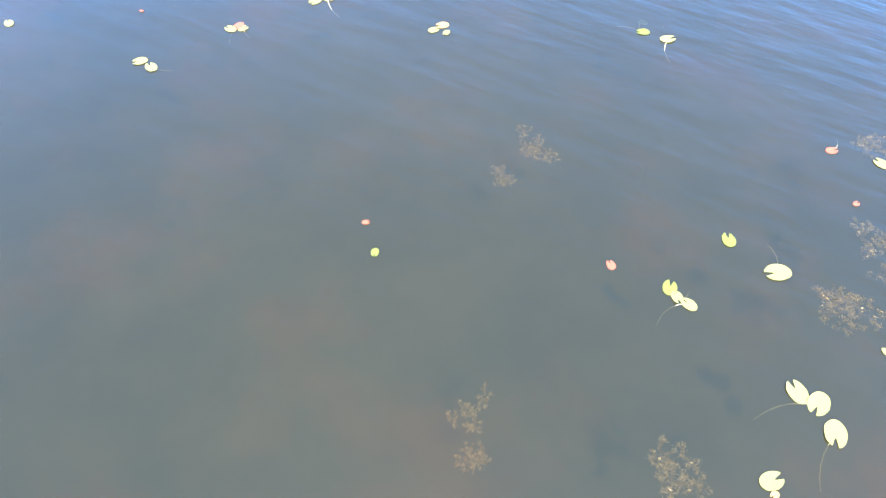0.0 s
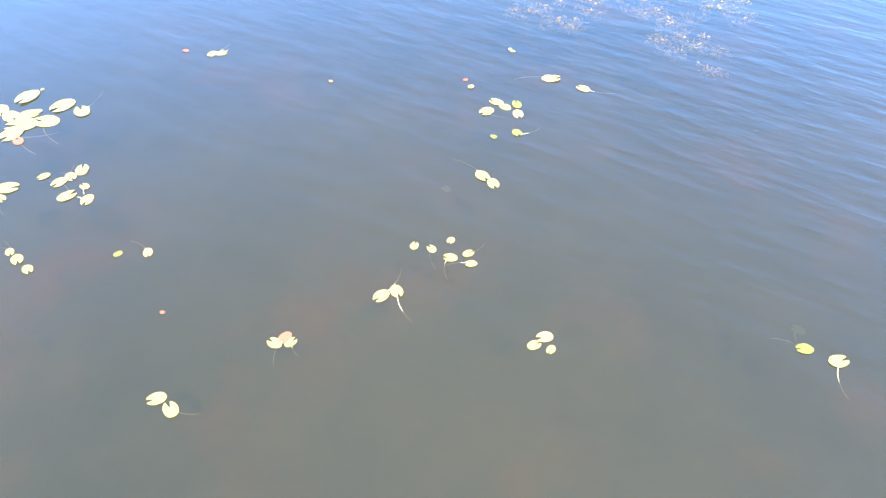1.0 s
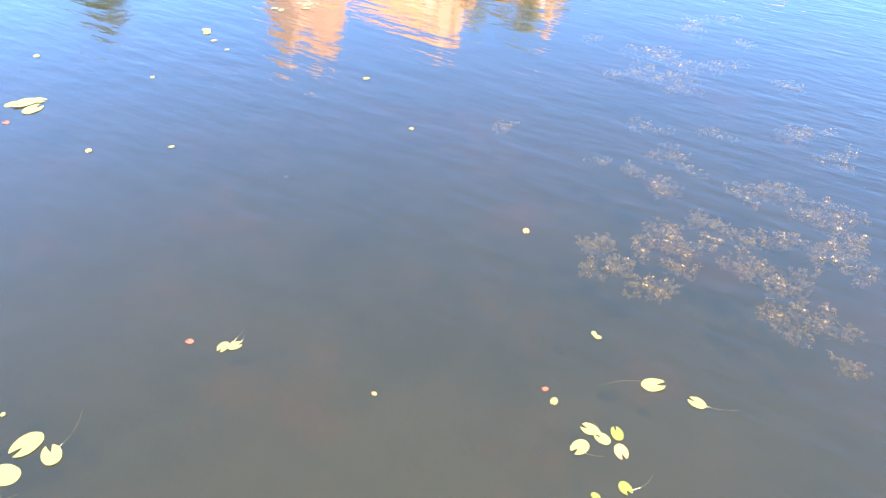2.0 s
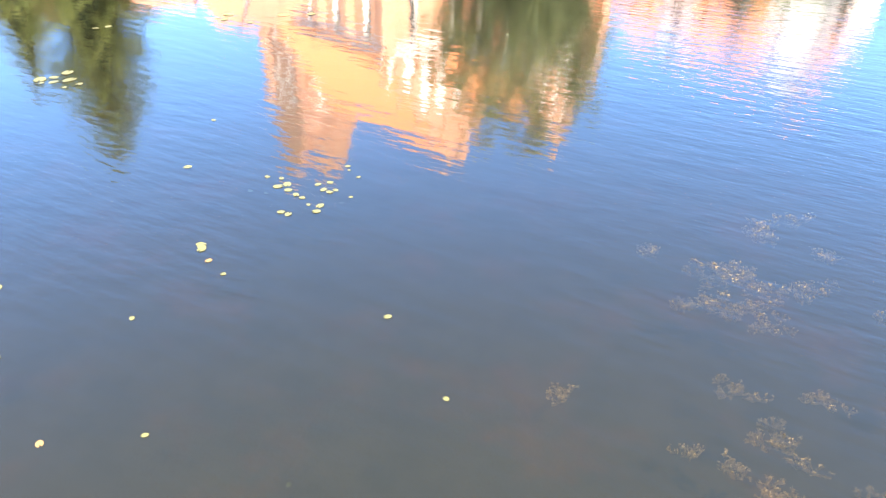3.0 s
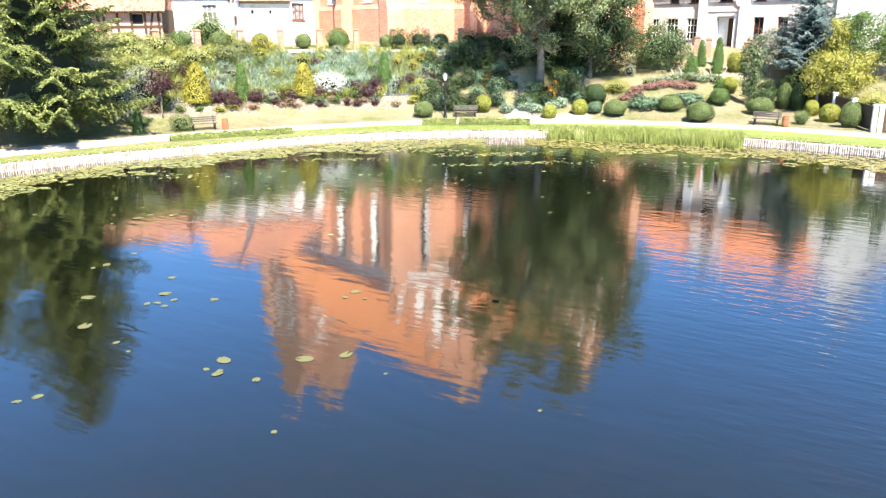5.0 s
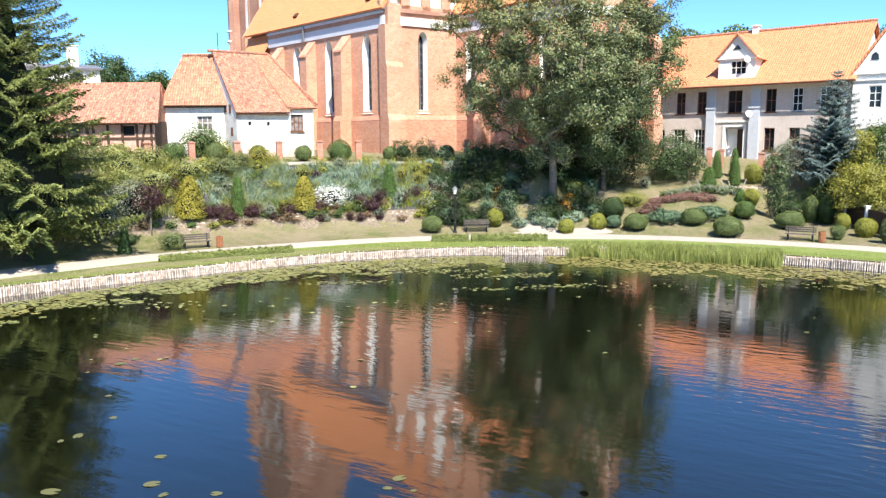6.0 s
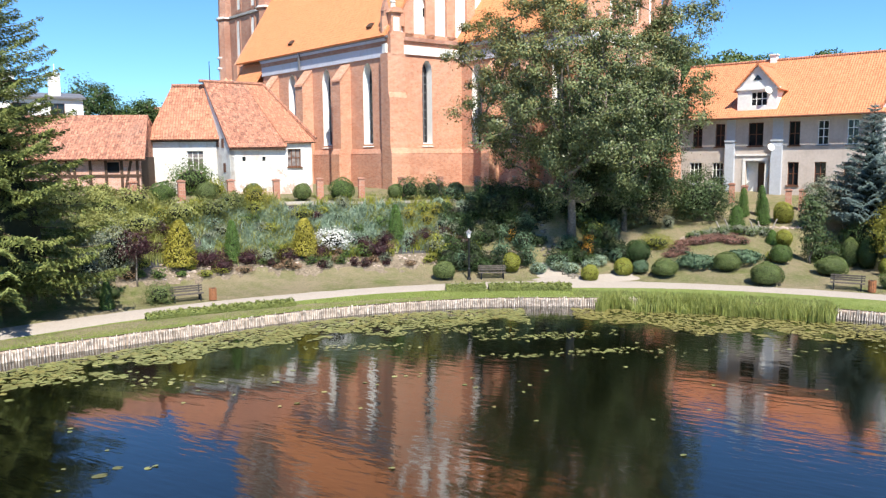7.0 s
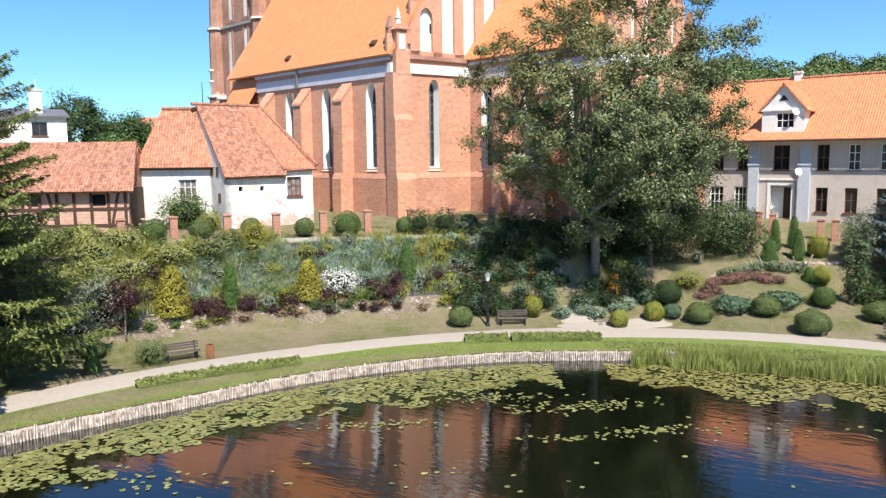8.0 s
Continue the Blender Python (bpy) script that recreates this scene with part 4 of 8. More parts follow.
front = part("front_wall", bm, GREY_RENDER, house, "warm grey rendered wall")
for i, (a, b) in enumerate(upper):
    if i == 4 or i == 5:
        casement(front, fr, a, b, 10.1, 12.25, 0.14, bars=(2, 3), label="white casement window")
    else:
        casement(front, fr, a, b, 10.1, 12.25, 0.2, WOOD_BROWN, (2, 2), "brown casement window")
for i, (a, b) in enumerate(lower):
    if i < 3:
        casement(front, fr, a, b, 6.5, 8.6, 0.14, bars=(3, 3), label="white casement window")
    else:
        casement(front, fr, a, b, 6.5, 8.6, 0.2, WOOD_BROWN, (2, 2), "brown casement window")
for a, b in ((5.75, 6.6), (9.9, 10.85)):
    bm = bmesh.new()
    box(bm, fr, a, b, -0.35, 0.0, 4.0, 10.5)
    box(bm, fr, a - 0.06, b + 0.06, -0.42, 0.0, 10.5, 10.65)
    box(bm, fr, a + 0.03, b - 0.03, -0.1, 0.0, 10.65, R_EAVE - 0.25)
    part("pilaster", bm, BLUE_RENDER, house, "bluish grey pilaster")
bm = bmesh.new()
box(bm, fr, 6.7, 9.8, -0.1, 0.0, 9.2, 9.35)
box(bm, fr, 7.35, 7.6, -0.06, 0.0, 5.0, 8.75), box(bm, fr, 9.35, 9.6, -0.06, 0.0, 5.0, 8.75), box(bm, fr, 7.35, 9.6, -0.06, 0.0, 8.75, 8.95)
part("door_surround", bm, WHITE, house)
bm = bmesh.new()
box(bm, fr, 8.55, 9.3, 0.75, 0.82, 5.0, 8.5)
part("door", bm, WOOD_DARK, house, "dark open doorway")
bm = bmesh.new()
box(bm, fr, 7.6, 8.55, 0.7, 0.8, 5.0, 8.6), box(bm, fr, 7.5, 7.6, 0.5, 1.2, 5.0, 8.6), box(bm, fr, 9.35, 9.45, 0.5, 1.2, 5.0, 8.6)
part("door_recess", bm, WHITE, house)
bm = bmesh.new()
box(bm, fr, 0, 0.5, 0.5, R_DEEP - 0.5, 4.0, R_EAVE - 0.25)
box(bm, fr, 0, R_LONG, R_DEEP - 0.5, R_DEEP, 4.0, R_EAVE - 0.25)
part("back_wall", bm, GREY_RENDER, house)
side = Side(fr(R_LONG, 0, 0).to_2d(), RN, (-fr.d).to_2d())
bm = bmesh.new()
pierced(bm, side, 0.0, R_DEEP, 4.0, R_EAVE - 0.25, 0.5, [(2.4, 3.4, 10.1, 12.0), (6.0, 7.0, 10.1, 12.0)])
box(bm, side, 0, R_DEEP, -0.08, 0.5, R_EAVE - 0.25, R_EAVE)
prism(bm, side, [(0.0, R_EAVE), (R_DEEP, R_EAVE), (R_DEEP / 2, R_RIDGE - 0.2)], 0.0, 0.5)
end = part("end_wall", bm, WHITE, house, "white rendered gable wall")
for a in (2.4, 6.0):
    casement(end, side, a, a + 1.0, 10.1, 12.0, 0.15)
# the white wing: its gable looks to the pond
WU0, WU1, W_EAVE, W_PEAK = R_LONG + 0.02, R_LONG + 7.6, 13.3, 19.0
wing_mid = (WU0 + WU1) / 2
bm = bmesh.new()
pierced(bm, fr, WU0, WU1, 4.0, W_EAVE, 0.5, [(WU0 + 1.3, WU0 + 2.3, 10.2, 12.1), (WU1 - 2.3, WU1 - 1.3, 10.2, 12.1), (WU0 + 1.3, WU0 + 2.3, 6.5, 8.6), (WU1 - 2.3, WU1 - 1.3, 6.5, 8.6)], v0=-0.3)
prism(bm, fr, [(WU0, W_EAVE), (WU1, W_EAVE), (wing_mid, W_PEAK)], -0.3, 0.2)
box(bm, fr, WU1 - 0.5, WU1, 0.2, R_DEEP, 4.0, W_EAVE), box(bm, fr, WU0, WU1, R_DEEP, R_DEEP + 0.4, 4.0, W_EAVE)
wing = part("wing_wall", bm, CAST_WHITE, house, "white rendered gable of the wing")
for a in (WU0 + 1.3, WU1 - 2.3):
    for z in (10.2, 6.5):
        casement(wing, fr, a, a + 1.0, z, z + (1.9 if z > 9 else 2.1), -0.15)
bm = bmesh.new()
box(bm, fr, WU0 - 0.05, WU1 + 0.1, -0.48, -0.3, W_EAVE - 0.2, W_EAVE + 0.1)
box(bm, fr, WU0 - 0.05, WU1 + 0.1, -0.42, -0.3, W_EAVE - 0.75, W_EAVE - 0.6)
part("wing_cornice", bm, WHITE, wing)
for u in (WU0 + 1.6, wing_mid):
    bm = bmesh.new()
    prism(bm, fr, [(u - 0.3, 14.3), (u + 0.3, 14.3), (u + 0.24, 14.75), (u, 14.95), (u - 0.24, 14.75)], -0.34, -0.28)
    part("gable_vent", bm, GLASS, wing)
bm = bmesh.new()
for u, sgn in ((WU0 - 0.3, 1), (WU1 + 0.3, -1)):
    slab(bm, [fr(u, -0.6, W_EAVE - 0.25), fr(wing_mid, -0.6, W_PEAK + 0.25), fr(wing_mid, R_DEEP, W_PEAK + 0.25), fr(u, R_DEEP, W_EAVE - 0.25)], 0.18)
part("wing_roof", bm, TILE_HOUSE, house, "bright orange pantile roof of the wing")
bm = bmesh.new()
box(bm, fr, -0.3, R_LONG + 0.3, -0.6, 0.5, R_EAVE - 0.25, R_EAVE - 0.02)
part("eaves", bm, WHITE, house)
bm = bmesh.new()
ridge_a, ridge_b = fr(-0.3, R_DEEP / 2, R_RIDGE), fr(R_LONG + 0.35, R_DEEP / 2, R_RIDGE)
slab(bm, [fr(-0.3, -1.0, R_EAVE - 0.2), fr(R_LONG + 0.35, -1.0, R_EAVE - 0.2), ridge_b, ridge_a], 0.18)
slab(bm, [ridge_a, ridge_b, fr(R_LONG + 0.35, R_DEEP + 0.6, R_EAVE - 0.05), fr(-0.3, R_DEEP + 0.6, R_EAVE - 0.05)], 0.18)
big_roof = part("roof", bm, TILE_HOUSE, house, "bright orange pantile roof")
bm = bmesh.new()
limb(bm, [ridge_a + Vector((0, 0, 0.02)), ridge_b + Vector((0, 0, 0.02))], [0.16, 0.16], 8)
part("ridge_tiles", bm, TILE_MID, big_roof)
bm = bmesh.new()
limb(bm, [fr(-0.3, -1.1, R_EAVE - 0.25), fr(R_LONG + 0.3, -1.1, R_EAVE - 0.25)], [0.09, 0.09], 8)
part("gutter", bm, WOOD_BROWN, house)
# dormer
D0, D1, DZ0, DZ1, DTOP = 6.7, 10.2, 13.5, 15.3, 17.5
bm = bmesh.new()
pierced(bm, fr, D0, D1, DZ0 - 0.4, DZ1, 0.25, [(7.9, 9.35, 13.75, 15.05)], v0=-0.1)
prism(bm, fr, [(D0 - 0.25, DZ1), (D1 + 0.25, DZ1), ((D0 + D1) / 2, DTOP)], -0.1, 0.15)
dormer = part("dormer", bm, WHITE, house, "pale dormer with a small gable")
casement(dormer, fr, 7.9, 9.35, 13.75, 15.05, 0.0, bars=(3, 2), sill=False)
for u in (D0, D1 - 0.2):
    bm = bmesh.new()
    prism(bm, Side(fr(u, 0, 0).to_2d(), RN, RD), [(0.15, DZ0 - 0.3), (0.15, DZ1), (3.4, DZ1)], 0.0, 0.2)
    part("dormer_cheek", bm, WHITE, dormer)
bm = bmesh.new()
dm = (D0 + D1) / 2
for u in (D0 - 0.4, D1 + 0.4):
    slab(bm, [fr(u, -0.4, DZ1 - 0.15), fr(dm, -0.4, DTOP + 0.15), fr(dm, 5.6, DTOP + 0.15), fr(u, 3.2, DZ1 - 0.15)], 0.12)
part("dormer_roof", bm, TILE_HOUSE, dormer)
bm = bmesh.new()
prism(bm, fr, [(dm - 0.4, 16.1), (dm + 0.4, 16.1), (dm, 16.6)], -0.14, -0.08)
part("dormer_vent", bm, GLASS, dormer)
bm = bmesh.new()
box(bm, fr, D0 - 0.3, D1 + 0.3, -0.25, -0.1, DZ1 - 0.08, DZ1 + 0.1)
part("dormer_cornice", bm, WHITE, dormer)
bm = bmesh.new()
box(bm, fr, 7.7, 8.3, 6.2, 6.9, 17.6, 19.0), box(bm, fr, 7.62, 8.38, 6.1, 7.0, 19.0, 19.12)
part("chimney", bm, WHITE, house)


def dish(at, way):
    bm = bmesh.new()
    z = Vector(way).normalized()
    x = z.orthogonal().normalized()
    y = z.cross(x)
    rings = [[bm.verts.new(Vector(at) + (x * math.cos(a) + y * math.sin(a)) * r + z * (r * r * 0.5)) for a in (2 * math.pi * k / 16 for k in range(16))] for r in (0.06, 0.2, 0.34)]
    for p, q in zip(rings, rings[1:]):
        for k in range(16):
            bm.faces.new((p[k], p[(k + 1) % 16], q[(k + 1) % 16], q[k]))
    limb(bm, [Vector(at) + z * 0.02, Vector(at) + z * 0.45], [0.02, 0.02], 6)
    ob = part("satellite_dish", bm, PAINT_WHITE, house, "white satellite dish")
    mod = ob.modifiers.new("thick", "SOLIDIFY")
    mod.thickness = 0.02


dish(fr(10.0, -0.75, 9.95), (0.1, -1, 0.35))
dish(fr(9.5, -0.4, 15.1), (0.1, -1, 0.35))

# ---- the old white house beside the church ----
DUSTY_PANE = plain("dusty_pane", (0.2, 0.175, 0.165), 0.3, vary=0.6, scale=3, spec=0.5)
white_house = thing("white_house", "old white plastered house with patched clay tile roof", "house")
W1 = Side((-25.8, 82.4), (1, 0.0), (0, 1))
bm = bmesh.new()
pierced(bm, W1, 0, 5.2, 4.5, 11.0, 0.5, [(2.75, 4.1, 8.2, 10.0)])
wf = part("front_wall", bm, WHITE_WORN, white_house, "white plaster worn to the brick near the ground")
casement(wf, W1, 2.75, 4.1, 8.2, 10.0, 0.16, CAST_WHITE, (3, 3), "pale weathered window with dusty panes", leaf=DUSTY_PANE)
bm = bmesh.new()
box(bm, W1, 0, 0.5, 0.5, 5.8, 4.5, 10.75), box(bm, W1, 0, 5.2, 5.8, 6.2, 4.5, 10.75)
part("back_wall", bm, WHITE_WORN, white_house)
W2 = Side((-19.0, 79.9), (0.857, 0.515), (-0.515, 0.857))
W2_LONG, W2_DEEP = 7.2, 11.0
bm = bmesh.new()
pierced(bm, W2, 0, 4.6, 4.5, 10.15, 0.45, [(1.05, 1.35, 9.1, 9.45), (2.75, 3.05, 9.1, 9.45)])
wp = part("middle_wall", bm, WHITE_WORN, white_house, "white plaster with two small square openings")
bm = bmesh.new()
pierced(bm, W2, 4.6, W2_LONG, 4.5, 10.6, 0.45, [(5.0, 6.2, 8.6, 10.1)], v0=0.02)
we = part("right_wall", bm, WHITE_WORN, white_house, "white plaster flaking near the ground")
casement(we, W2, 5.0, 6.2, 8.6, 10.1, 0.16, WOOD_BROWN, (3, 2), "brown window with dusty panes", leaf=DUSTY_PANE)
for a in (1.05, 2.75):
    bm = bmesh.new()
    box(bm, W2, a, a + 0.3, 0.2, 0.25, 9.1, 9.45)
    part("pane", bm, GLASS, wp)
W2G = Side((-19.0, 79.9), (-0.515, 0.857), (0.857, 0.515))
bm = bmesh.new()
RW = 15.9
prism(bm, W2G, [(0.0, 4.5), (0.0, 10.25), (5.4, RW - 0.3), (10.8, 10.25), (10.8, 4.5)], 0.002, 0.4)
box(bm, W2, W2_LONG - 0.45, W2_LONG, 0.47, W2_DEEP, 4.5, 10.6), box(bm, W2, 0.4, W2_LONG, W2_DEEP - 0.4, W2_DEEP, 4.5, 9.9)
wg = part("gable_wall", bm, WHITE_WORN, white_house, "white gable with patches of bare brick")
for u, z in ((1.0, 8.2), (1.3, 10.2), (2.5, 10.3)):
    bm = bmesh.new()
    box(bm, W2G, u, u + 0.55, -0.03, 0.05, z, z + 0.75)
    part("shutter", bm, WOOD_BROWN, wg)
bm = bmesh.new()
slab(bm, [(-26.2, 81.9, 10.95), (-19.9, 81.9, 10.95), (-20.6, 84.9, RW - 0.35), (-24.7, 84.9, RW - 0.35)], 0.16)
slab(bm, [(-26.2, 81.9, 10.95), (-24.7, 84.9, RW - 0.35), (-26.2, 88.9, 10.95)], 0.16)
slab(bm, [(-24.7, 84.9, RW - 0.35), (-20.6, 84.9, RW - 0.35), (-20.0, 88.9, 10.95), (-26.2, 88.9, 10.95)], 0.16)
part("roof", bm, TILE_MID, white_house, "orange-brown clay tiles")
bm = bmesh.new()
mid_r = 5.2
slab(bm, [W2(-0.12, -0.4, 10.2), W2(4.75, -0.4, 10.3), W2(3.4, 5.5, RW), W2(-0.12, 5.5, RW)], 0.16)
slab(bm, [W2(-0.12, 5.5, RW), W2(3.4, 5.5, RW), W2(4.7, 11.4, 9.9), W2(-0.12, 11.4, 9.9)], 0.16)
part("middle_roof", bm, TILE_OLD, white_house, "darker mossy clay tiles")
bm = bmesh.new()
slab(bm, [W2(4.75, -0.3, 10.62), W2(W2_LONG + 0.3, -0.3, 10.72), W2(mid_r, 5.5, RW - 0.02), W2(3.4, 5.5, RW - 0.02)], 0.16)
slab(bm, [W2(W2_LONG + 0.3, -0.3, 10.95), W2(W2_LONG + 0.3, 11.3, 10.95), W2(mid_r, 5.5, RW - 0.02)], 0.16)
slab(bm, [W2(3.4, 5.5, RW - 0.02), W2(mid_r, 5.5, RW - 0.02), W2(W2_LONG + 0.3, 11.3, 10.95), W2(4.7, 11.3, 10.95)], 0.16)
corners = [[bm.verts.new(W2(u + k, v, z)) for u, v, z in ((4.72, -0.3, 10.3), (4.72, -0.3, 10.58), (3.42, 5.5, RW - 0.06))] for k in (0.0, 0.12)]
bm.faces.new(corners[0]), bm.faces.new(corners[1])
for i in range(3):
    bm.faces.new((corners[0][i], corners[0][(i + 1) % 3], corners[1][(i + 1) % 3], corners[1][i]))
part("end_roof", bm, TILE_MID, white_house, "orange clay tiles")
bm = bmesh.new()
limb(bm, [W2(-0.5, 5.5, RW + 0.03), W2(mid_r, 5.5, RW + 0.03)], [0.14, 0.14], 8)
limb(bm, [W2(mid_r, 5.5, RW), W2(W2_LONG + 0.3, -0.3, 11.0)], [0.12, 0.12], 8)
limb(bm, [(-24.7, 84.9, RW - 0.31), (-20.8, 84.9, RW - 0.31)], [0.14, 0.14], 8)
part("ridge_tiles", bm, TILE_OLD, white_house)
bm = bmesh.new()
box(bm, W1, 0, 5.4, -0.3, 0.0, 10.75, 10.88), box(bm, W2, 4.7, W2_LONG, -0.25, 0.3, 10.6, 10.74), box(bm, W2, 0.0, 4.7, -0.3, 0.0, 10.0, 10.12)
part("eaves", bm, WOOD_DARK, white_house)
bm = bmesh.new()
limb(bm, [W2(0.6, 6.0, RW - 0.4), W2(0.6, 6.0, RW + 1.8)], [0.04, 0.03], 6)
part("antenna", bm, METAL_DARK, white_house)

# ---- the half-timbered shed ----
shed = thing("shed", "half-timbered brick shed with a clay tile roof", "shed")
S1 = Side((-38.1, 78.7), (1, 0.0), (0, 1))
bm = bmesh.new()
box(bm, S1, 0, 12.4, 0, 0.3, 4.5, 9.5), box(bm, S1, 0, 0.3, 0.3, 6.0, 4.5, 9.5), box(bm, S1, 0, 12.4, 6.0, 6.3, 4.5, 9.5)
part("wall", bm, BRICK_SHED, shed, "pinkish brick infill")
# Dark boards added over the east end, standing in for the shade there.
for k in range(30):
    bm = bmesh.new()
    box(bm, S1, 12.1, 12.38, 0.32 + 0.19 * k, 0.5 + 0.19 * k, 4.5, 9.5)
    part("shade_board", bm, WOOD_DARK, shed)
for i in range(11):
    u = 0.1 + i * 1.2
    bm = bmesh.new()
    box(bm, S1, u, u + 0.2, -0.09, 0.05, 5.6, 9.5)
    part("timber_post", bm, WOOD_DARK, shed)
for i, u in enumerate((1.4, 4.9, 7.4, 10.9)):
    s = 1 if i % 2 else -1
    bm = bmesh.new()
    prism(bm, S1, [(u, 6.0), (u + 0.2, 6.0), (u + 0.2 + s * 0.75, 9.3), (u + s * 0.75, 9.3)], -0.05, 0.04)
    part("timber_brace", bm, WOOD_DARK, shed)
for z in (5.75, 6.75, 7.95, 9.2):
    bm = bmesh.new()
    box(bm, S1, 0, 12.5, -0.06, 0.05, z, z + 0.2)
    part("timber_rail", bm, WOOD_DARK, shed)
for u in (5.3, 9.9):
    bm = bmesh.new()
    box(bm, S1, u, u + 0.9, -0.03, 0.1, 8.3, 9.1)
    part("window", bm, GLASS, shed)
bm = bmesh.new()
slab(bm, [(-38.6, 78.0, 9.35), (-25.1, 78.0, 9.35), (-25.9, 81.9, 12.95), (-38.6, 81.9, 12.95)], 0.16)
slab(bm, [(-38.6, 81.9, 12.95), (-25.9, 81.9, 12.95), (-25.3, 85.7, 9.35), (-38.6, 85.7, 9.35)], 0.16)
prism(bm, Side((-26.2, 0), (0, 1), (1, 0)), [(79.0, 9.0), (84.8, 9.0), (81.9, 12.5)], 0.2, 0.4)
part("roof", bm, TILE_OLD, shed, "mottled orange-brown clay tiles")

# ---- buildings behind ----
block = thing("flat_roofed_house", "white rendered house with a low flat roof", "house")
B1 = Side((-51.6, 98.3), (0.907, 0.42), (-0.42, 0.907))
bm = bmesh.new()
pierced(bm, B1, 0, 13.2, 5.0, 16.1, 0.4, [(6.4, 7.9, 14.1, 15.5), (10.0, 11.4, 14.1, 15.5), (2.4, 3.7, 14.1, 15.5)])
box(bm, B1, 0, 0.4, 0.4, 9, 5, 16.1), box(bm, B1, 12.8, 13.2, 0.4, 9, 5, 16.1), box(bm, B1, 0, 13.2, 9, 9.4, 5, 16.1)
bw = part("wall", bm, WHITE, block)
for a, z in ((6.4, 14.1), (10.0, 14.1), (2.4, 14.1)):
    casement(bw, B1, a, a + {6.4: 1.5, 10.0: 1.4, 2.4: 1.3}[a], z, z + 1.4, 0.15, WOOD_BROWN, (2, 1))
bm = bmesh.new()
slab(bm, [B1(-0.3, -0.4, 16.15), B1(13.5, -0.4, 16.15), B1(13.5, 9.8, 17.4), B1(-0.3, 9.8, 17.4)], 0.2)
part("roof", bm, METAL_GREY, block)
for u in (5.6, 10.0):
    bm = bmesh.new()
    box(bm, B1, u, u + 1.2, 3.2, 4.2, 16.1, 18.9), box(bm, B1, u - 0.1, u + 1.3, 3.1, 4.3, 18.9, 19.05)
    limb(bm, [B1(u + 0.7, 3.7, 19.0), B1(u + 0.7, 3.7, 20.1)], [0.05, 0.05], 6)
    part("chimney", bm, WHITE, block)
bm = bmesh.new()
small = thing("far_house", "distant house with an orange tiled roof", "house")
box(bm, FLAT, -46, -36, 148, 156, 5, 15)
part("wall", bm, WHITE, small)
bm = bmesh.new()
slab(bm, [(-47, 147.4, 14.8), (-35, 147.4, 14.8), (-35, 152, 18.6), (-47, 152, 18.6)], 0.2)
slab(bm, [(-47, 152, 18.6), (-35, 152, 18.6), (-35, 156.6, 14.8), (-47, 156.6, 14.8)], 0.2)
part("roof", bm, TILE_MID, small)
bm = bmesh.new()
side_house = thing("cottage", "cottage with an orange clay tile roof behind the spruce", "house")
box(bm, FLAT, -47, -39.2, 79, 86, 4.5, 10.2)
part("wall", bm, WHITE_WORN, side_house)
bm = bmesh.new()
slab(bm, [(-47.5, 78.4, 10.0), (-38.8, 78.4, 10.0), (-38.8, 82.5, 14.6), (-47.5, 82.5, 14.6)], 0.18)
slab(bm, [(-47.5, 82.5, 14.6), (-38.8, 82.5, 14.6), (-38.8, 86.6, 10.0), (-47.5, 86.6, 10.0)], 0.18)
part("roof", bm, TILE_MID, side_house)


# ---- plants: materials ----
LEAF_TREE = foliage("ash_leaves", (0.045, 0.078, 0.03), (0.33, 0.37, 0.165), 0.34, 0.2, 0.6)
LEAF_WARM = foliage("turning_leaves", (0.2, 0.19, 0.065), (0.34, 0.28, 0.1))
LEAF_SPRUCE = foliage("spruce_needles", (0.06, 0.09, 0.023), (0.27, 0.3, 0.09), 0.6, 0.15, 0.35)
LEAF_DEEP = foliage("deep_green_leaves", (0.035, 0.065, 0.024), (0.14, 0.19, 0.075), 0.4, 0.15)
LEAF_HEDGE = foliage("hedge_leaves", (0.17, 0.21, 0.06), (0.34, 0.38, 0.12), 0.5, 0.25, 0.4)
LEAF_BANK = foliage("bank_grass_blades", (0.25, 0.31, 0.08), (0.37, 0.42, 0.13), 0.7, 0.35, 0.3)
# Near-black leaf colour that paints the deep shade under the big trees.
LEAF_SHADE = foliage("shade_dark_leaves", (0.018, 0.034, 0.012), (0.045, 0.07, 0.022), 0.5, 0.05)
LEAF_DRY = foliage("withered_stems", (0.2, 0.12, 0.07), (0.34, 0.24, 0.15), 0.8, 0.2, 0.4)
LEAF_BLUE = foliage("blue_spruce_needles", (0.09, 0.14, 0.135), (0.2, 0.27, 0.25), 0.6, 0.1)
LEAF_GREEN = foliage("green_leaves", (0.088, 0.152, 0.04), (0.16, 0.24, 0.064))
LEAF_THUJA = foliage("thuja_sprays", (0.055, 0.12, 0.026), (0.13, 0.22, 0.05), 0.55, 0.15, 0.4)
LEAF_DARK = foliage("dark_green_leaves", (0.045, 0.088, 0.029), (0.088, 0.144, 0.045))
LEAF_WOODS = foliage("far_wood_leaves", (0.055, 0.095, 0.03), (0.17, 0.23, 0.075), 0.6, 0.2, 0.5)
LEAF_JUNIPER = foliage("juniper_needles", (0.065, 0.12, 0.065), (0.15, 0.225, 0.13), 0.55, 0.15, 0.4)
LEAF_BOX = foliage("clipped_leaves", (0.095, 0.14, 0.042), (0.185, 0.23, 0.078), 0.5, 0.15, 0.5)
LEAF_YELLOW = foliage("golden_leaves", (0.27, 0.25, 0.035), (0.48, 0.43, 0.08), 0.5, 0.3)
LEAF_GOLD = foliage("gold_green_leaves", (0.24, 0.24, 0.04), (0.44, 0.42, 0.09), 0.5, 0.3)
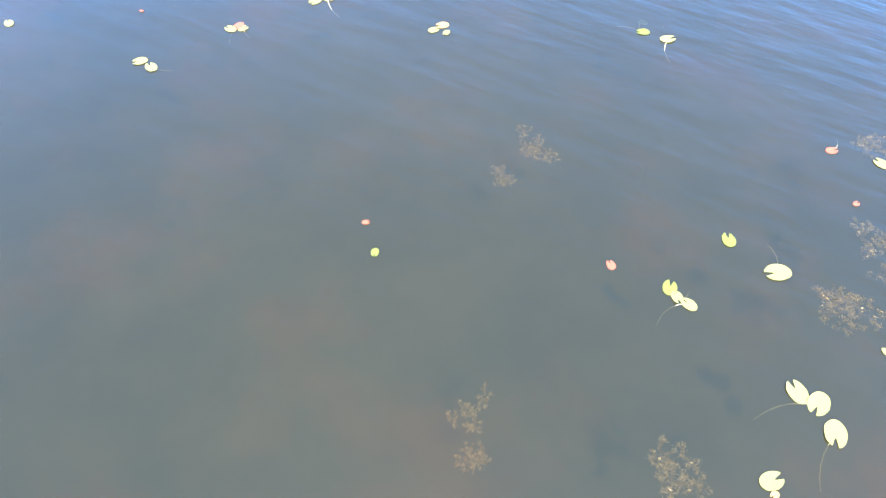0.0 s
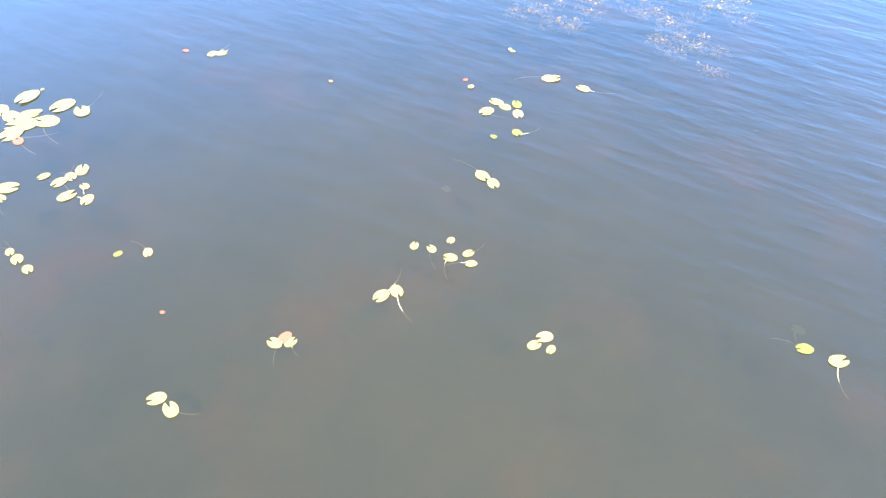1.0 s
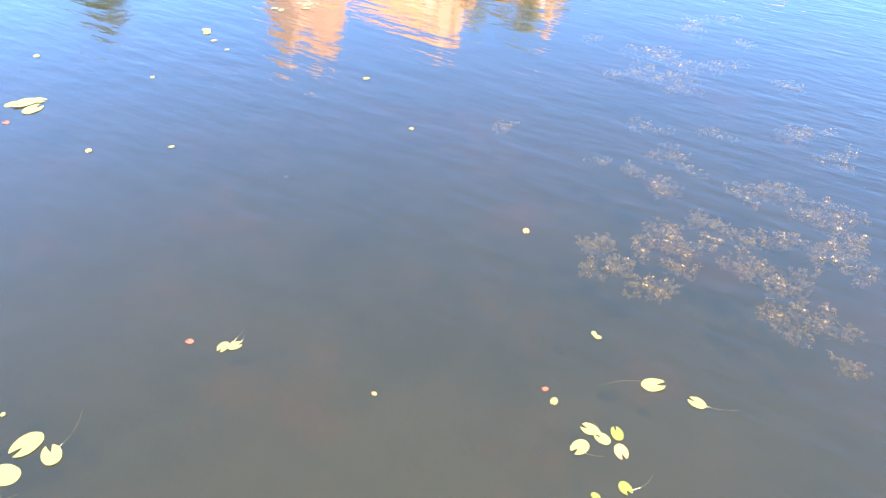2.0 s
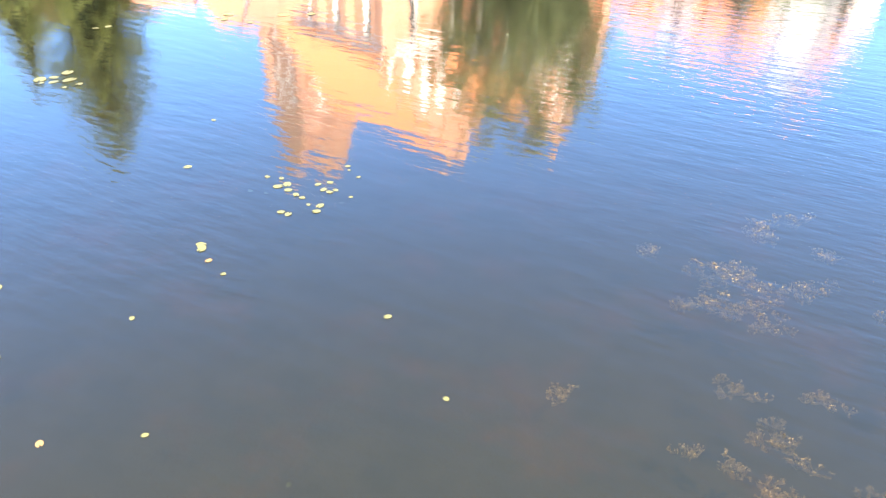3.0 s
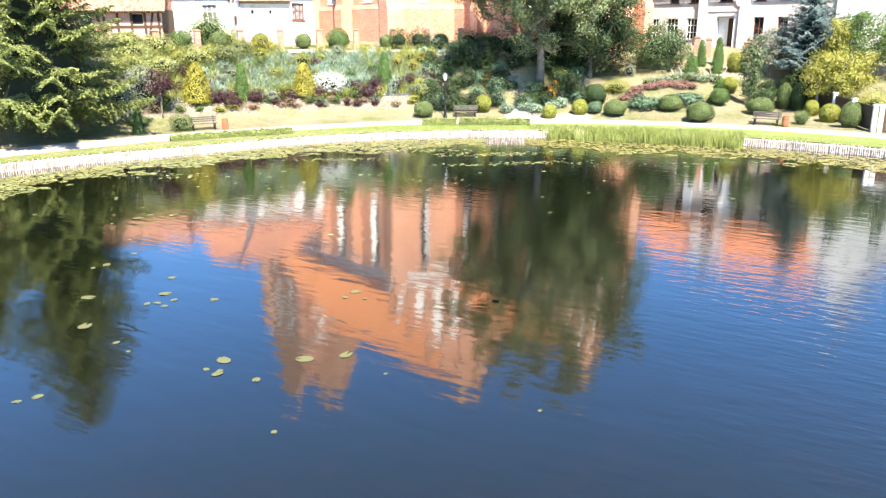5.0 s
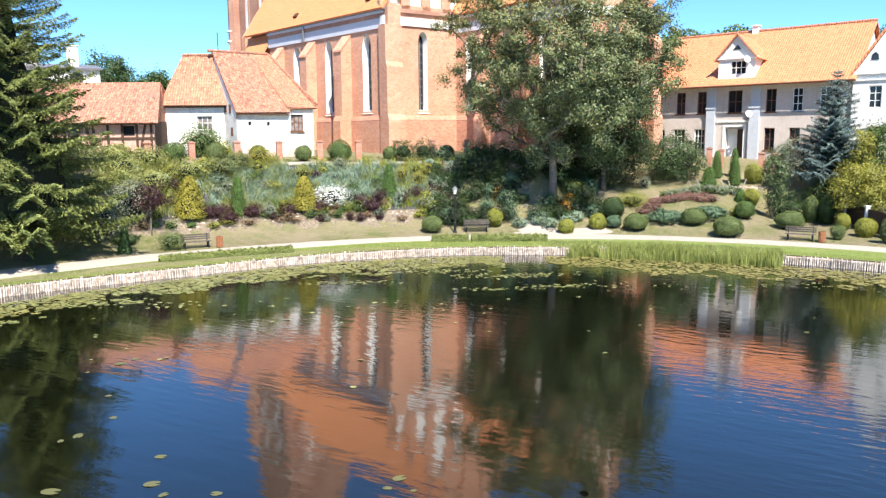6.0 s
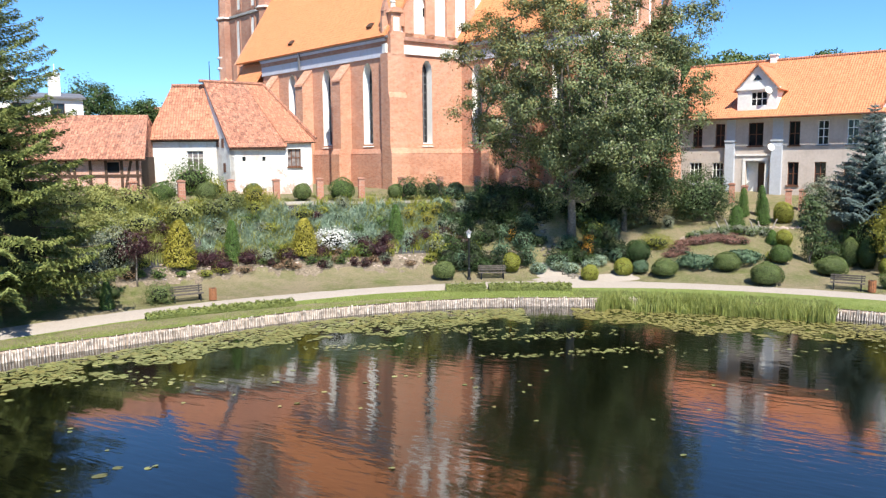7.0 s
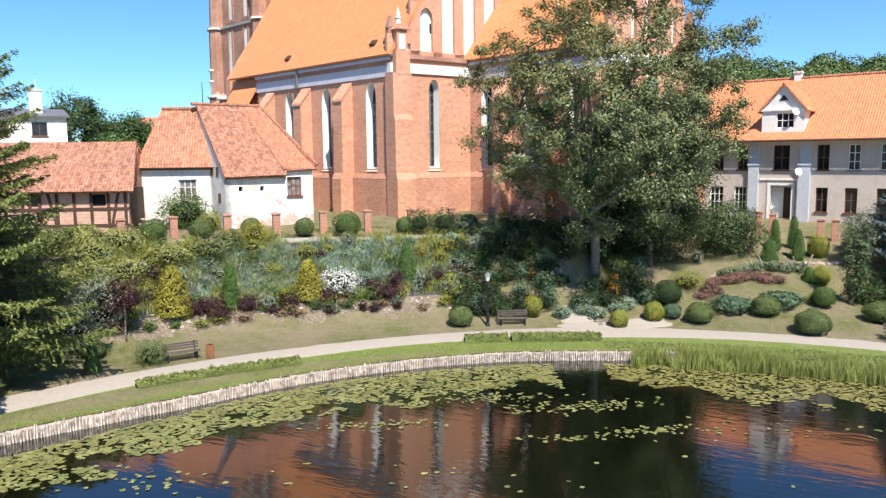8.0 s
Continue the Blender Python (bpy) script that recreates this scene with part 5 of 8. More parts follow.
LEAF_LIME = foliage("yellow_green_leaves", (0.25, 0.28, 0.044), (0.4, 0.4, 0.085), 0.5, 0.3)
LEAF_PURPLE = foliage("purple_leaves", (0.04, 0.016, 0.02), (0.08, 0.032, 0.036), 0.4, 0.12)
LEAF_GREY = foliage("grey_green_leaves", (0.17, 0.2, 0.135), (0.36, 0.39, 0.28), 0.6, 0.2)
LEAF_IRIS = foliage("iris_blades", (0.15, 0.24, 0.155), (0.46, 0.56, 0.42), 0.55, 0.25)
LEAF_REED = foliage("reed_blades", (0.2, 0.255, 0.062), (0.46, 0.48, 0.16), 0.55, 0.35, 0.45)
LEAF_MEADOW = foliage("meadow_blades", (0.24, 0.27, 0.08), (0.44, 0.45, 0.17), 0.6, 0.35, 0.4)
LEAF_GRASS = foliage("grass_blades", (0.15, 0.185, 0.055), (0.26, 0.28, 0.11), 0.7, 0.3)
LEAF_FLOWER = foliage("white_flowers", (0.75, 0.76, 0.72), (0.82, 0.82, 0.78), 0.7, 0.2, 0.1)
LEAF_ORANGE = foliage("orange_flowers", (0.6, 0.2, 0.03), (0.65, 0.4, 0.05), 0.7, 0.2, 0.2)
LEAF_RED = foliage("red_heather", (0.24, 0.125, 0.1), (0.36, 0.2, 0.155), 0.7, 0.2)
BARK = plain("grey_bark", (0.175, 0.15, 0.125), 0.9, vary=0.35, scale=7)
BARK_BROWN = plain("brown_bark", (0.1, 0.07, 0.05), 0.9, vary=0.3, scale=7)
# Solid cores under the leaves, darker than them to paint shade into the gaps.
CORE = plain("shaded_core", (0.045, 0.058, 0.022), 0.95, vary=0.3)
# Near-black core colour: deep inner shade painted into spruces and loose bushes.
CORE_SHADE = plain("shade_dark_core", (0.014, 0.018, 0.008), 0.95, vary=0.3)
CORE_GOLD = plain("shaded_golden_core", (0.085, 0.075, 0.018), 0.95, vary=0.3)
CORE_PURPLE = plain("shaded_purple_core", (0.03, 0.014, 0.016), 0.95, vary=0.3)
PAD = foliage("lily_pads", (0.112, 0.116, 0.046), (0.145, 0.143, 0.062), 0.35, 0.1, 0.15)
PAD_GREEN = foliage("green_lily_pads", (0.075, 0.095, 0.022), (0.1, 0.115, 0.03), 0.35, 0.1, 0.15)
PAD_SHORE = foliage("shore_lily_pads", (0.165, 0.19, 0.065), (0.33, 0.325, 0.13), 0.35, 0.1, 0.5)
PAD_SCUM = foliage("yellowed_lily_pads", (0.2, 0.185, 0.06), (0.31, 0.28, 0.1), 0.4, 0.1, 0.5)
PAD_RED = foliage("reddish_lily_pads", (0.2, 0.05, 0.032), (0.23, 0.075, 0.045), 0.4, 0.1, 0.15)
PAD_TAN = foliage("withered_lily_pads", (0.19, 0.12, 0.05), (0.2, 0.15, 0.07), 0.5, 0.1, 0.2)
STALK = plain("pale_stalk", (0.28, 0.26, 0.16), 0.6, scale=20)
# Tips and stems are one weed: light near the surface painted as paler leaves.
WEED_LIT_TIP = foliage("lit_weed_tip_leaves", (0.42, 0.31, 0.16), (0.8, 0.64, 0.38), 0.6, 0.2, 0.3)
WEED = foliage("brown_water_weed", (0.16, 0.11, 0.05), (0.36, 0.27, 0.14), 0.7, 0.2, 0.2)


# ---- plants: forms ----
def ball_points(n, rng, low=-1.0):
    v = rng.normal(size=(n, 3))
    v /= np.linalg.norm(v, axis=1, keepdims=True)
    return v[v[:, 2] >= low]


def shrub(name, label, x, y, w, h, mat, leaf=0.1, count=1500, form="dome", core=CORE, group="", category="shrub", depth=None, sink=0.0, seed=None, z=None):
    """A bush of single leaves over a solid inner body coloured dark as shade: dome, ball, cone, loose or cushion."""
    seed = int(abs(x * 131 + y * 71)) if seed is None else seed
    rng = np.random.default_rng(seed)
    d = depth or w
    base = (land(x, y) if z is None else z) - sink
    ob = thing(name, label, category, group, at=(x, y, base))
    count = int(count * (1.8 if form in ("dome", "ball", "cone") else 1.25))
    v = ball_points(count * 2, rng, -0.55 if form == "dome" else -0.85)[:count]
    k = np.array([noise.noise(Vector(p) * (1.6 if form != "loose" else 2.3) + Vector((seed % 97, 0, 0))) for p in v])
    amp = {"dome": 0.16, "ball": 0.12, "cone": 0.1, "tuft": 0.35, "loose": 0.5, "cushion": 0.2, "goblet": 0.12, "column": 0.14}[form]
    r = 1 + amp * k + rng.normal(size=len(v)) * (0.025 if form in ("dome", "ball", "cone") else 0.12)
    if form in ("cone", "tuft", "column"):
        t = rng.uniform(0.0, 1.0, len(v)) ** 1.25
        prof = np.clip(np.minimum(t * 8 + 0.55, 1.0) * (1 - t) ** {"tuft": 0.45, "column": 0.4, "cone": 0.75}[form] + 0.03, 0, 1)
        a = rng.uniform(0, 2 * np.pi, len(v))
        n = np.stack([np.cos(a), np.sin(a), np.full(len(v), 0.4)], 1)
        p = np.stack([np.cos(a) * prof * w / 2 * r, np.sin(a) * prof * d / 2 * r, t * h], 1)
    else:
        n = v.copy()
        p = np.stack([v[:, 0] * w / 2 * r, v[:, 1] * d / 2 * r, h * 0.46 + v[:, 2] * h * 0.54 * r], 1)
        if form == "goblet":
            p[:, :2] *= (0.5 + 0.55 * np.clip(p[:, 2] / h, 0, 1))[:, None]
        p[:, 2] = np.maximum(p[:, 2], 0.02)
    n = n + rng.normal(size=n.shape) * (0.38 if form in ("dome", "ball", "cone") else 0.55)
    part_of("leaves", leaf_data("leaves", p, n, leaf, leaf * 0.55, rng), mat, ob)
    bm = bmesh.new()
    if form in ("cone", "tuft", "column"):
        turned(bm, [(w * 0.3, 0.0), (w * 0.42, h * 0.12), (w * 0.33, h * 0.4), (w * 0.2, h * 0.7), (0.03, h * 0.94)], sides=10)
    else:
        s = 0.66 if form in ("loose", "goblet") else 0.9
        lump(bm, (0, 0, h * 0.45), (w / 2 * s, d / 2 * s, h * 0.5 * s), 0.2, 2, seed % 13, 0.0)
    # loose bushes get the near-black core, painted shade in their gaps
    part("core", bm, CORE_SHADE if form == "loose" and core is CORE else core, ob, smooth=True)
    return ob


def tree(name, label, x, y, height, bare, crown, mat, seed, clumps=200, per=110, leaf=0.2, trunk=0.35, spread=0.9, bark=BARK, second=None, lean=(0, 0), gaps=0.0, z=None, stems=1, thin=0.0):
    """A tapered trunk that forks into stems, limbs and twigs out to each clump of leaves, so that the crown has an uneven
    outline and gaps. crown: its half width and half depth. thin: how much sparser the crown is on its west side."""
    rng = np.random.default_rng(seed)
    base = land(x, y) if z is None else z
    ob = thing(name, label, "tree", at=(x, y, base))
    mid, half = (height + bare) / 2, (height - bare) / 2
    centres = []
    while len(centres) < clumps:
        v = rng.normal(size=3)
        v /= np.linalg.norm(v)
        k = rng.uniform(0.3, 1.0) ** 0.55
        bulge = 1 + 0.28 * noise.noise(Vector(v) * 1.9 + Vector((seed, 0, 0)))
        wide = bulge / math.sqrt(max(0.25, 1 - 0.6 * v[2] ** 2)) if v[2] > 0 else bulge
        p = np.array([v[0] * crown[0] * k * wide, v[1] * crown[1] * k * wide, mid + v[2] * half * k * bulge])
        low = (p[2] - bare) / (2 * half)
        west = max(0.0, -p[0] / crown[0])
        if low < 0.02 or noise.noise(Vector(p) * 0.33 + Vector((0, seed, 0))) < gaps - 0.55 + gaps * low + thin * west:
            continue
        p[0] += lean[0] * (p[2] / height) ** 2
        p[1] += lean[1] * (p[2] / height) ** 2
        centres.append(p)
    centres = np.array(centres)
    # the skeleton: nodes with a parent each, grown from the trunk out to the clumps
    nodes, up = [np.array([0.0, 0.0, -0.3])], [-1]
    fork = bare + 0.12 * (height - bare)
    for k in (0.35, 0.7, 1.0):
        nodes.append(np.array([0.12 * noise.noise(Vector((k * 2, seed, 0))), 0.12 * noise.noise(Vector((0, seed, k * 2))), fork * k]))
        up.append(len(nodes) - 2)
    top_of_trunk = len(nodes) - 1
    for s in range(max(stems, 1)):
        a = 2 * math.pi * (s + rng.uniform(-0.25, 0.25)) / max(stems, 1) + 0.4
        reach = (0.42 if stems > 1 else 0.06) * rng.uniform(0.75, 1.2)
        last = top_of_trunk
        for k in (0.15, 0.3, 0.45, 0.6, 0.75, 0.9):
            h = fork + (height * 0.95 - fork) * k
            r = reach * k ** 0.75
            jig = rng.normal(size=2) * 0.25 * k
            nodes.append(np.array([math.cos(a) * crown[0] * r + lean[0] * (h / height) ** 2 + jig[0], math.sin(a) * crown[1] * r + lean[1] * (h / height) ** 2 + jig[1], h * (1 - 0.12 * (s % 3) * k)]))
            up.append(last)
            last = len(nodes) - 1
    first = nodes[top_of_trunk]
    for p in centres[np.argsort(np.linalg.norm(centres - first, axis=1))]:
        q = np.array(nodes[2:])
        d = np.linalg.norm(q - p, axis=1) + 1.5 * np.maximum(0.0, q[:, 2] - p[2] + 0.25)
        j = int(np.argmin(d)) + 2
        start, gap = nodes[j], p - nodes[j]
        steps = max(1, int(np.linalg.norm(gap) / 0.9))
        for i in range(1, steps + 1):
            k = i / steps
            nodes.append(start + gap * k + np.array([0, 0, 0.1 * np.linalg.norm(gap) * k * (1 - k)]) + rng.normal(size=3) * 0.06 * (k < 1))
            up.append(j if i == 1 else len(nodes) - 2)
    weight = np.zeros(len(nodes))
    kids = np.zeros(len(nodes), int)
    for j in range(len(nodes) - 1, 0, -1):
        weight[j] += 1.0 if kids[j] == 0 else 0.0
        weight[up[j]] += weight[j]
        kids[up[j]] += 1
    thick = np.maximum(trunk * (weight / weight[1]) ** 0.44, 0.012)
    thick[0] = trunk * 1.35
    bm = bmesh.new()
    stem = top_of_trunk + 6 * max(stems, 1)
    limb(bm, [Vector(nodes[j]) for j in range(top_of_trunk + 1)], [thick[j] for j in range(top_of_trunk + 1)], 9)
    for s in range(max(stems, 1)):
        run = [top_of_trunk] + [top_of_trunk + 1 + 6 * s + i for i in range(6)]
        limb(bm, [Vector(nodes[j]) for j in run], [min(thick[j], thick[run[1]] * 1.1) for j in run[:-1]] + [0.02], 7)
    for j in range(stem + 1, len(nodes)):
        limb(bm, [Vector(nodes[up[j]]), Vector(nodes[j])], [min(thick[up[j]], thick[j] * 1.5), thick[j]], 5 if thick[j] > 0.04 else 3)
    part("trunk", bm, bark, ob, smooth=True)
    size = rng.uniform(0.55, 1.2, (len(centres), 1)).repeat(per, 0)
    spots = np.repeat(centres, per, 0) + rng.normal(size=(len(centres) * per, 3)) * np.array([spread, spread, spread * 0.72]) * size
    out, tuft = spots - np.array([0, 0, mid]), spots - np.repeat(centres, per, 0)
    ways = 0.5 * out / np.linalg.norm(out, axis=1, keepdims=True) + tuft / (np.linalg.norm(tuft, axis=1, keepdims=True) + 0.01) + rng.normal(size=spots.shape) * 0.45 + np.array([0, 0, 0.5])
    keep = spots[:, 2] > max(0.05, bare - spread * 1.2)
    spots, ways = spots[keep], ways[keep]
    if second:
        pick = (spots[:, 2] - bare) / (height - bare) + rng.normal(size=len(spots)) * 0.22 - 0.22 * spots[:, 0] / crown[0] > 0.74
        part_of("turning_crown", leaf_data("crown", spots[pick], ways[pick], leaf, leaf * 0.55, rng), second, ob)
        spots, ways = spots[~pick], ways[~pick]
    part_of("crown", leaf_data("crown", spots, ways, leaf, leaf * 0.55, rng), mat, ob)
    return ob


def spray_data(name, spots, along_way, up_way, length, width):
    """A mesh of needle sprays: narrow lozenges at spots, each lying along its own way."""
    t = along_way / (np.linalg.norm(along_way, axis=1, keepdims=True) + 1e-9)
    b = np.cross(up_way, t)
    b /= np.linalg.norm(b, axis=1, keepdims=True) + 1e-9
    L, W = np.asarray(length).reshape(-1, 1) / 2, np.asarray(width).reshape(-1, 1) / 2
    v = np.stack([spots - t * L, spots + b * W - t * L * 0.2, spots + t * L, spots - b * W - t * L * 0.2], 1)
    return quads_data(name, v.reshape(-1, 3))


def conifer(name, label, x, y, height, radius, mat, seed, whorls=34, per=11, dense=1.0, droop=0.35, leaf=0.3, z=None, bare=0.6, power=0.85, trunk=0.28, lift=0.1):
    """A spruce: whorls of long boughs that sweep down and turn up at the tips, each hung with branchlets of needle sprays."""
    rng = np.random.default_rng(seed)
    base = land(x, y) if z is None else z
    ob = thing(name, label, "tree", at=(x, y, base))
    bm = bmesh.new()
    limb(bm, [(0, 0, -0.3), (0, 0, height * 0.5), (0, 0, height)], [trunk, trunk * 0.6, 0.02], 8)
    part("trunk", bm, BARK_BROWN, ob, smooth=True)
    # a solid core, coloured near black as the shade behind the boughs
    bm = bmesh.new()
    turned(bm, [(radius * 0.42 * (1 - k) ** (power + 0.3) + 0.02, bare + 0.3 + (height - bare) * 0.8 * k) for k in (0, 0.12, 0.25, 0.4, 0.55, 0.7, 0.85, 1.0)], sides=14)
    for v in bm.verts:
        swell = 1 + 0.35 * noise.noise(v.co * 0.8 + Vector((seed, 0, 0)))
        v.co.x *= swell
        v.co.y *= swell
    part("bough_core", bm, CORE_SHADE, ob, "solid core coloured near black for the shade between boughs")
    spots, ways, tops, size = [], [], [], []
    bm = bmesh.new()
    z_up = np.array([0, 0, 1.0])
    for i in range(whorls):
        k = (i + rng.uniform(0, 0.6)) / whorls
        h = bare + (height - bare) * k
        reach = radius * (1 - k) ** power + 0.12
        turn = rng.uniform(0, 6.28)
        for j in range(per):
            a = 2 * math.pi * (j + rng.uniform(-0.35, 0.35)) / per + turn
            L = reach * (rng.uniform(0.62, 1.15) if rng.random() < 0.8 else rng.uniform(0.4, 0.7))
            rise = max((0.3 * k - droop * (1 - k)) * L * rng.uniform(0.8, 1.2), 1.3 - h)
            way, side = np.array([math.cos(a), math.sin(a), 0]), np.array([-math.sin(a), math.cos(a), 0])

            def line(t):
                return way * (t * L)[:, None] + z_up * (h + rise * t ** 0.8 + lift * 1.6 * L * t ** 3)[:, None]

            n = max(5, int(dense * 9 * L))  # stations along the bough, a branchlet to either hand at each
            t = np.repeat(np.linspace(0.12, 1.0, n) + rng.uniform(-0.02, 0.02, n), 2)
            hand = np.tile([-1.0, 1.0], n)
            reach_out = (0.3 * L * (1.05 - t) ** 0.7 * np.minimum(1, t * 3.5) + 0.12) * rng.uniform(0.6, 1.15, 2 * n)
            out = side * (hand * 0.8)[:, None] + way * 0.6 - z_up * rng.uniform(0.12, 0.42, 2 * n)[:, None]
            out /= np.linalg.norm(out, axis=1, keepdims=True)
            m = max(3, int(2 + 9 * min(1.0, L / 4)))
            f = (np.arange(m) + 0.5) / m
            q = line(t)[:, None, :] + out[:, None, :] * (reach_out[:, None] * f[None, :])[:, :, None] - z_up * ((reach_out[:, None] * f[None, :]) ** 2 * 0.35)[:, :, None]
            q = q.reshape(-1, 3) + rng.normal(size=(2 * n * m, 3)) * 0.035
            d = np.repeat(out, m, 0) + rng.normal(size=(2 * n * m, 3)) * 0.38
            spots.append(q)
            ways.append(d)
            tops.append(z_up + rng.normal(size=(len(q), 3)) * 0.45 + way * 0.35)
            size.append(np.full(len(q), leaf * (0.6 + 0.4 * (1 - k))) * rng.uniform(0.6, 1.25, len(q)))
            if L > 0.5:
                limb(bm, [Vector(p) for p in line(np.array([0.0, 0.35, 0.7, 0.96]))], [0.05, 0.035, 0.02, 0.008], 4)
    part("branchwork", bm, BARK_BROWN, ob)
    spots, ways, tops, size = (np.concatenate(q) for q in (spots, ways, tops, size))
    part_of("needles", spray_data("needles", spots, ways, tops, size, size * 0.3), mat, ob)
    return ob


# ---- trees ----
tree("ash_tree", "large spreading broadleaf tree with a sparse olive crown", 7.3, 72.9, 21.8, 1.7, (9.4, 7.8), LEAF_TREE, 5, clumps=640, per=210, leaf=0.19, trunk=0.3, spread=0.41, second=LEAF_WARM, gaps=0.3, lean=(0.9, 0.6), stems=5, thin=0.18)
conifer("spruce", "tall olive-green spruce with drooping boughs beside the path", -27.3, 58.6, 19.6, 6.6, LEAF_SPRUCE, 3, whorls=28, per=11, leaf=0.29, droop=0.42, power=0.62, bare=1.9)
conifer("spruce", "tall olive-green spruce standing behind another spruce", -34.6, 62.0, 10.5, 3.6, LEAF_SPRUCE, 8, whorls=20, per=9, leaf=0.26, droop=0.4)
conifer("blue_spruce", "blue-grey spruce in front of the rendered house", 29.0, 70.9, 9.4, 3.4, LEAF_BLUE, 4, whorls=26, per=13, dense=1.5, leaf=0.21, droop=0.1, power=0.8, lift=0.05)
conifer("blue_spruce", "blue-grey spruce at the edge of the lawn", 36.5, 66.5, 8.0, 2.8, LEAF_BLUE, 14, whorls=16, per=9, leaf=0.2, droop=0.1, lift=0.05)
tree("broadleaf_tree", "dense green tree growing beside the large tree", 11.9, 74.8, 12.8, 1.3, (4.9, 4.2), LEAF_DEEP, 6, clumps=300, per=190, leaf=0.17, trunk=0.2, spread=0.55, stems=3)
tree("golden_tree", "small tree with bright yellow-green foliage by the fence", 28.9, 66.2, 4.6, 1.4, (2.6, 1.8), LEAF_GOLD, 21, clumps=95, per=120, leaf=0.16, trunk=0.09, spread=0.4, stems=3)
tree("golden_tree", "slim upright tree with yellow-green foliage", 29.5, 68.0, 6.6, 1.5, (0.75, 0.75), LEAF_GOLD, 22, clumps=70, per=90, leaf=0.15, trunk=0.08, spread=0.3)
tree("young_tree", "slender young broadleaf tree on the lawn", 23.2, 68.3, 5.4, 0.3, (0.72, 0.7), LEAF_DEEP, 31, clumps=80, per=70, leaf=0.14, trunk=0.07, spread=0.25)
tree("young_tree", "loose grey-green tree against the house wall", 26.6, 72.6, 4.2, 0.8, (1.5, 1.3), LEAF_GREY, 32, clumps=80, per=60, leaf=0.15, trunk=0.08, spread=0.36, gaps=0.1)
tree("broadleaf_tree", "full green tree beside the white gable", 33.0, 68.5, 5.2, 0.9, (3.0, 2.6), LEAF_GREEN, 33, clumps=120, per=80, leaf=0.18, trunk=0.16, spread=0.5)
tree("purple_tree", "small purple-leaved standard tree on a thin stem", -21.7, 64.8, 3.7, 1.7, (0.95, 0.9), LEAF_PURPLE, 41, clumps=46, per=60, leaf=0.13, trunk=0.05, spread=0.24, bark=BARK)
for i, (x, y, h, r) in enumerate(((-46.0, 120.7, 20.0, 4.4), (-50.5, 124, 19.0, 3.6), (-44.6, 136, 19.0, 4.6), (-38.5, 128, 16.5, 3.6), (-34.8, 108, 15.8, 1.9), (-33.0, 99, 13.5, 1.6))):
    tree("background_tree", "dark full tree behind the houses", x, y, h - 6.5, 0.6, (r, r), LEAF_DARK if i % 2 == 0 else LEAF_GREEN, 50 + i, clumps=170, per=90, leaf=0.34, trunk=0.3, spread=0.62, z=6.5)


def woods():
    """The wooded hill beyond the right-hand house: one far mass of crowns."""
    rng = np.random.default_rng(77)
    spots, ways = [], []
    for i in range(260):
        x, y = rng.uniform(70, 230), rng.uniform(190, 270)
        h = 22 + 11 * min(1, (y - 190) / 60) + 3.0 * noise.noise(Vector((x, y, 0)) * 0.03) + rng.uniform(-2, 3)
        r = rng.uniform(4, 7)
        v = ball_points(900, rng, -0.3)
        spots.append(np.array([x, y, h]) + v * r * (1 + 0.06 * rng.normal(size=(len(v), 1))))
        ways.append(v + rng.normal(size=v.shape) * 0.5)
    ob = part_of("far_woods", leaf_data("far_woods", np.concatenate(spots), np.concatenate(ways), 0.95, 0.6, rng), LEAF_WOODS)
    tagged(ob, "wooded hill behind the rendered house", "woods", kind="stuff")


woods()

# ---- shrubs on the right-hand lawn ----
DOME = "clipped rounded evergreen bush on the lawn"
for x, y, w, h, m, lab in (
        (12.4, 67.2, 1.8, 1.3, LEAF_BOX, DOME), (16.65, 67.1, 1.85, 1.35, LEAF_BOX, DOME), (17.9, 64.0, 2.1, 1.55, LEAF_BOX, "broad " + DOME), (22.75, 64.9, 2.1, 1.35, LEAF_BOX, "broad " + DOME),
        (-2.5, 68.7, 1.65, 1.35, LEAF_BOX, "olive clipped ball bush beside the path"),
        (11.0, 68.1, 1.2, 1.0, LEAF_JUNIPER, "blue-green rounded juniper by the path"), (11.4, 70.0, 1.8, 1.7, LEAF_DARK, "dark green rounded bush on the lawn"),
        (20.5, 67.2, 1.5, 1.4, LEAF_GREEN, "loose olive rounded bush on the lawn")):
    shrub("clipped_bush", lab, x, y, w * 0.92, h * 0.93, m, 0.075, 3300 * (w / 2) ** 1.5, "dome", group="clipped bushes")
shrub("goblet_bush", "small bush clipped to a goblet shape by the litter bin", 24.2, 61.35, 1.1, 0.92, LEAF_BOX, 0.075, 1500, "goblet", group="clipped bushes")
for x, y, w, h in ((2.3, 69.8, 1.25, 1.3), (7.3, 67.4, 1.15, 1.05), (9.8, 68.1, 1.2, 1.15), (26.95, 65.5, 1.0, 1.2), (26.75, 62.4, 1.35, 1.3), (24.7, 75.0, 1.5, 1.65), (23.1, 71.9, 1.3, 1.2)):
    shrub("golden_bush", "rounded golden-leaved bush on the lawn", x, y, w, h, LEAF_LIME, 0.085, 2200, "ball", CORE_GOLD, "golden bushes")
# The LEAF_DARK thuja is coloured darker for the golden tree's shade.
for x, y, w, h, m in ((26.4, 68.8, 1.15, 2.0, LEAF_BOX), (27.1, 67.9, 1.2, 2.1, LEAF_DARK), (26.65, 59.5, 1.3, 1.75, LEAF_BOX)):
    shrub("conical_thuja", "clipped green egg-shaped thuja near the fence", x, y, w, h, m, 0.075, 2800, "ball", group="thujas")
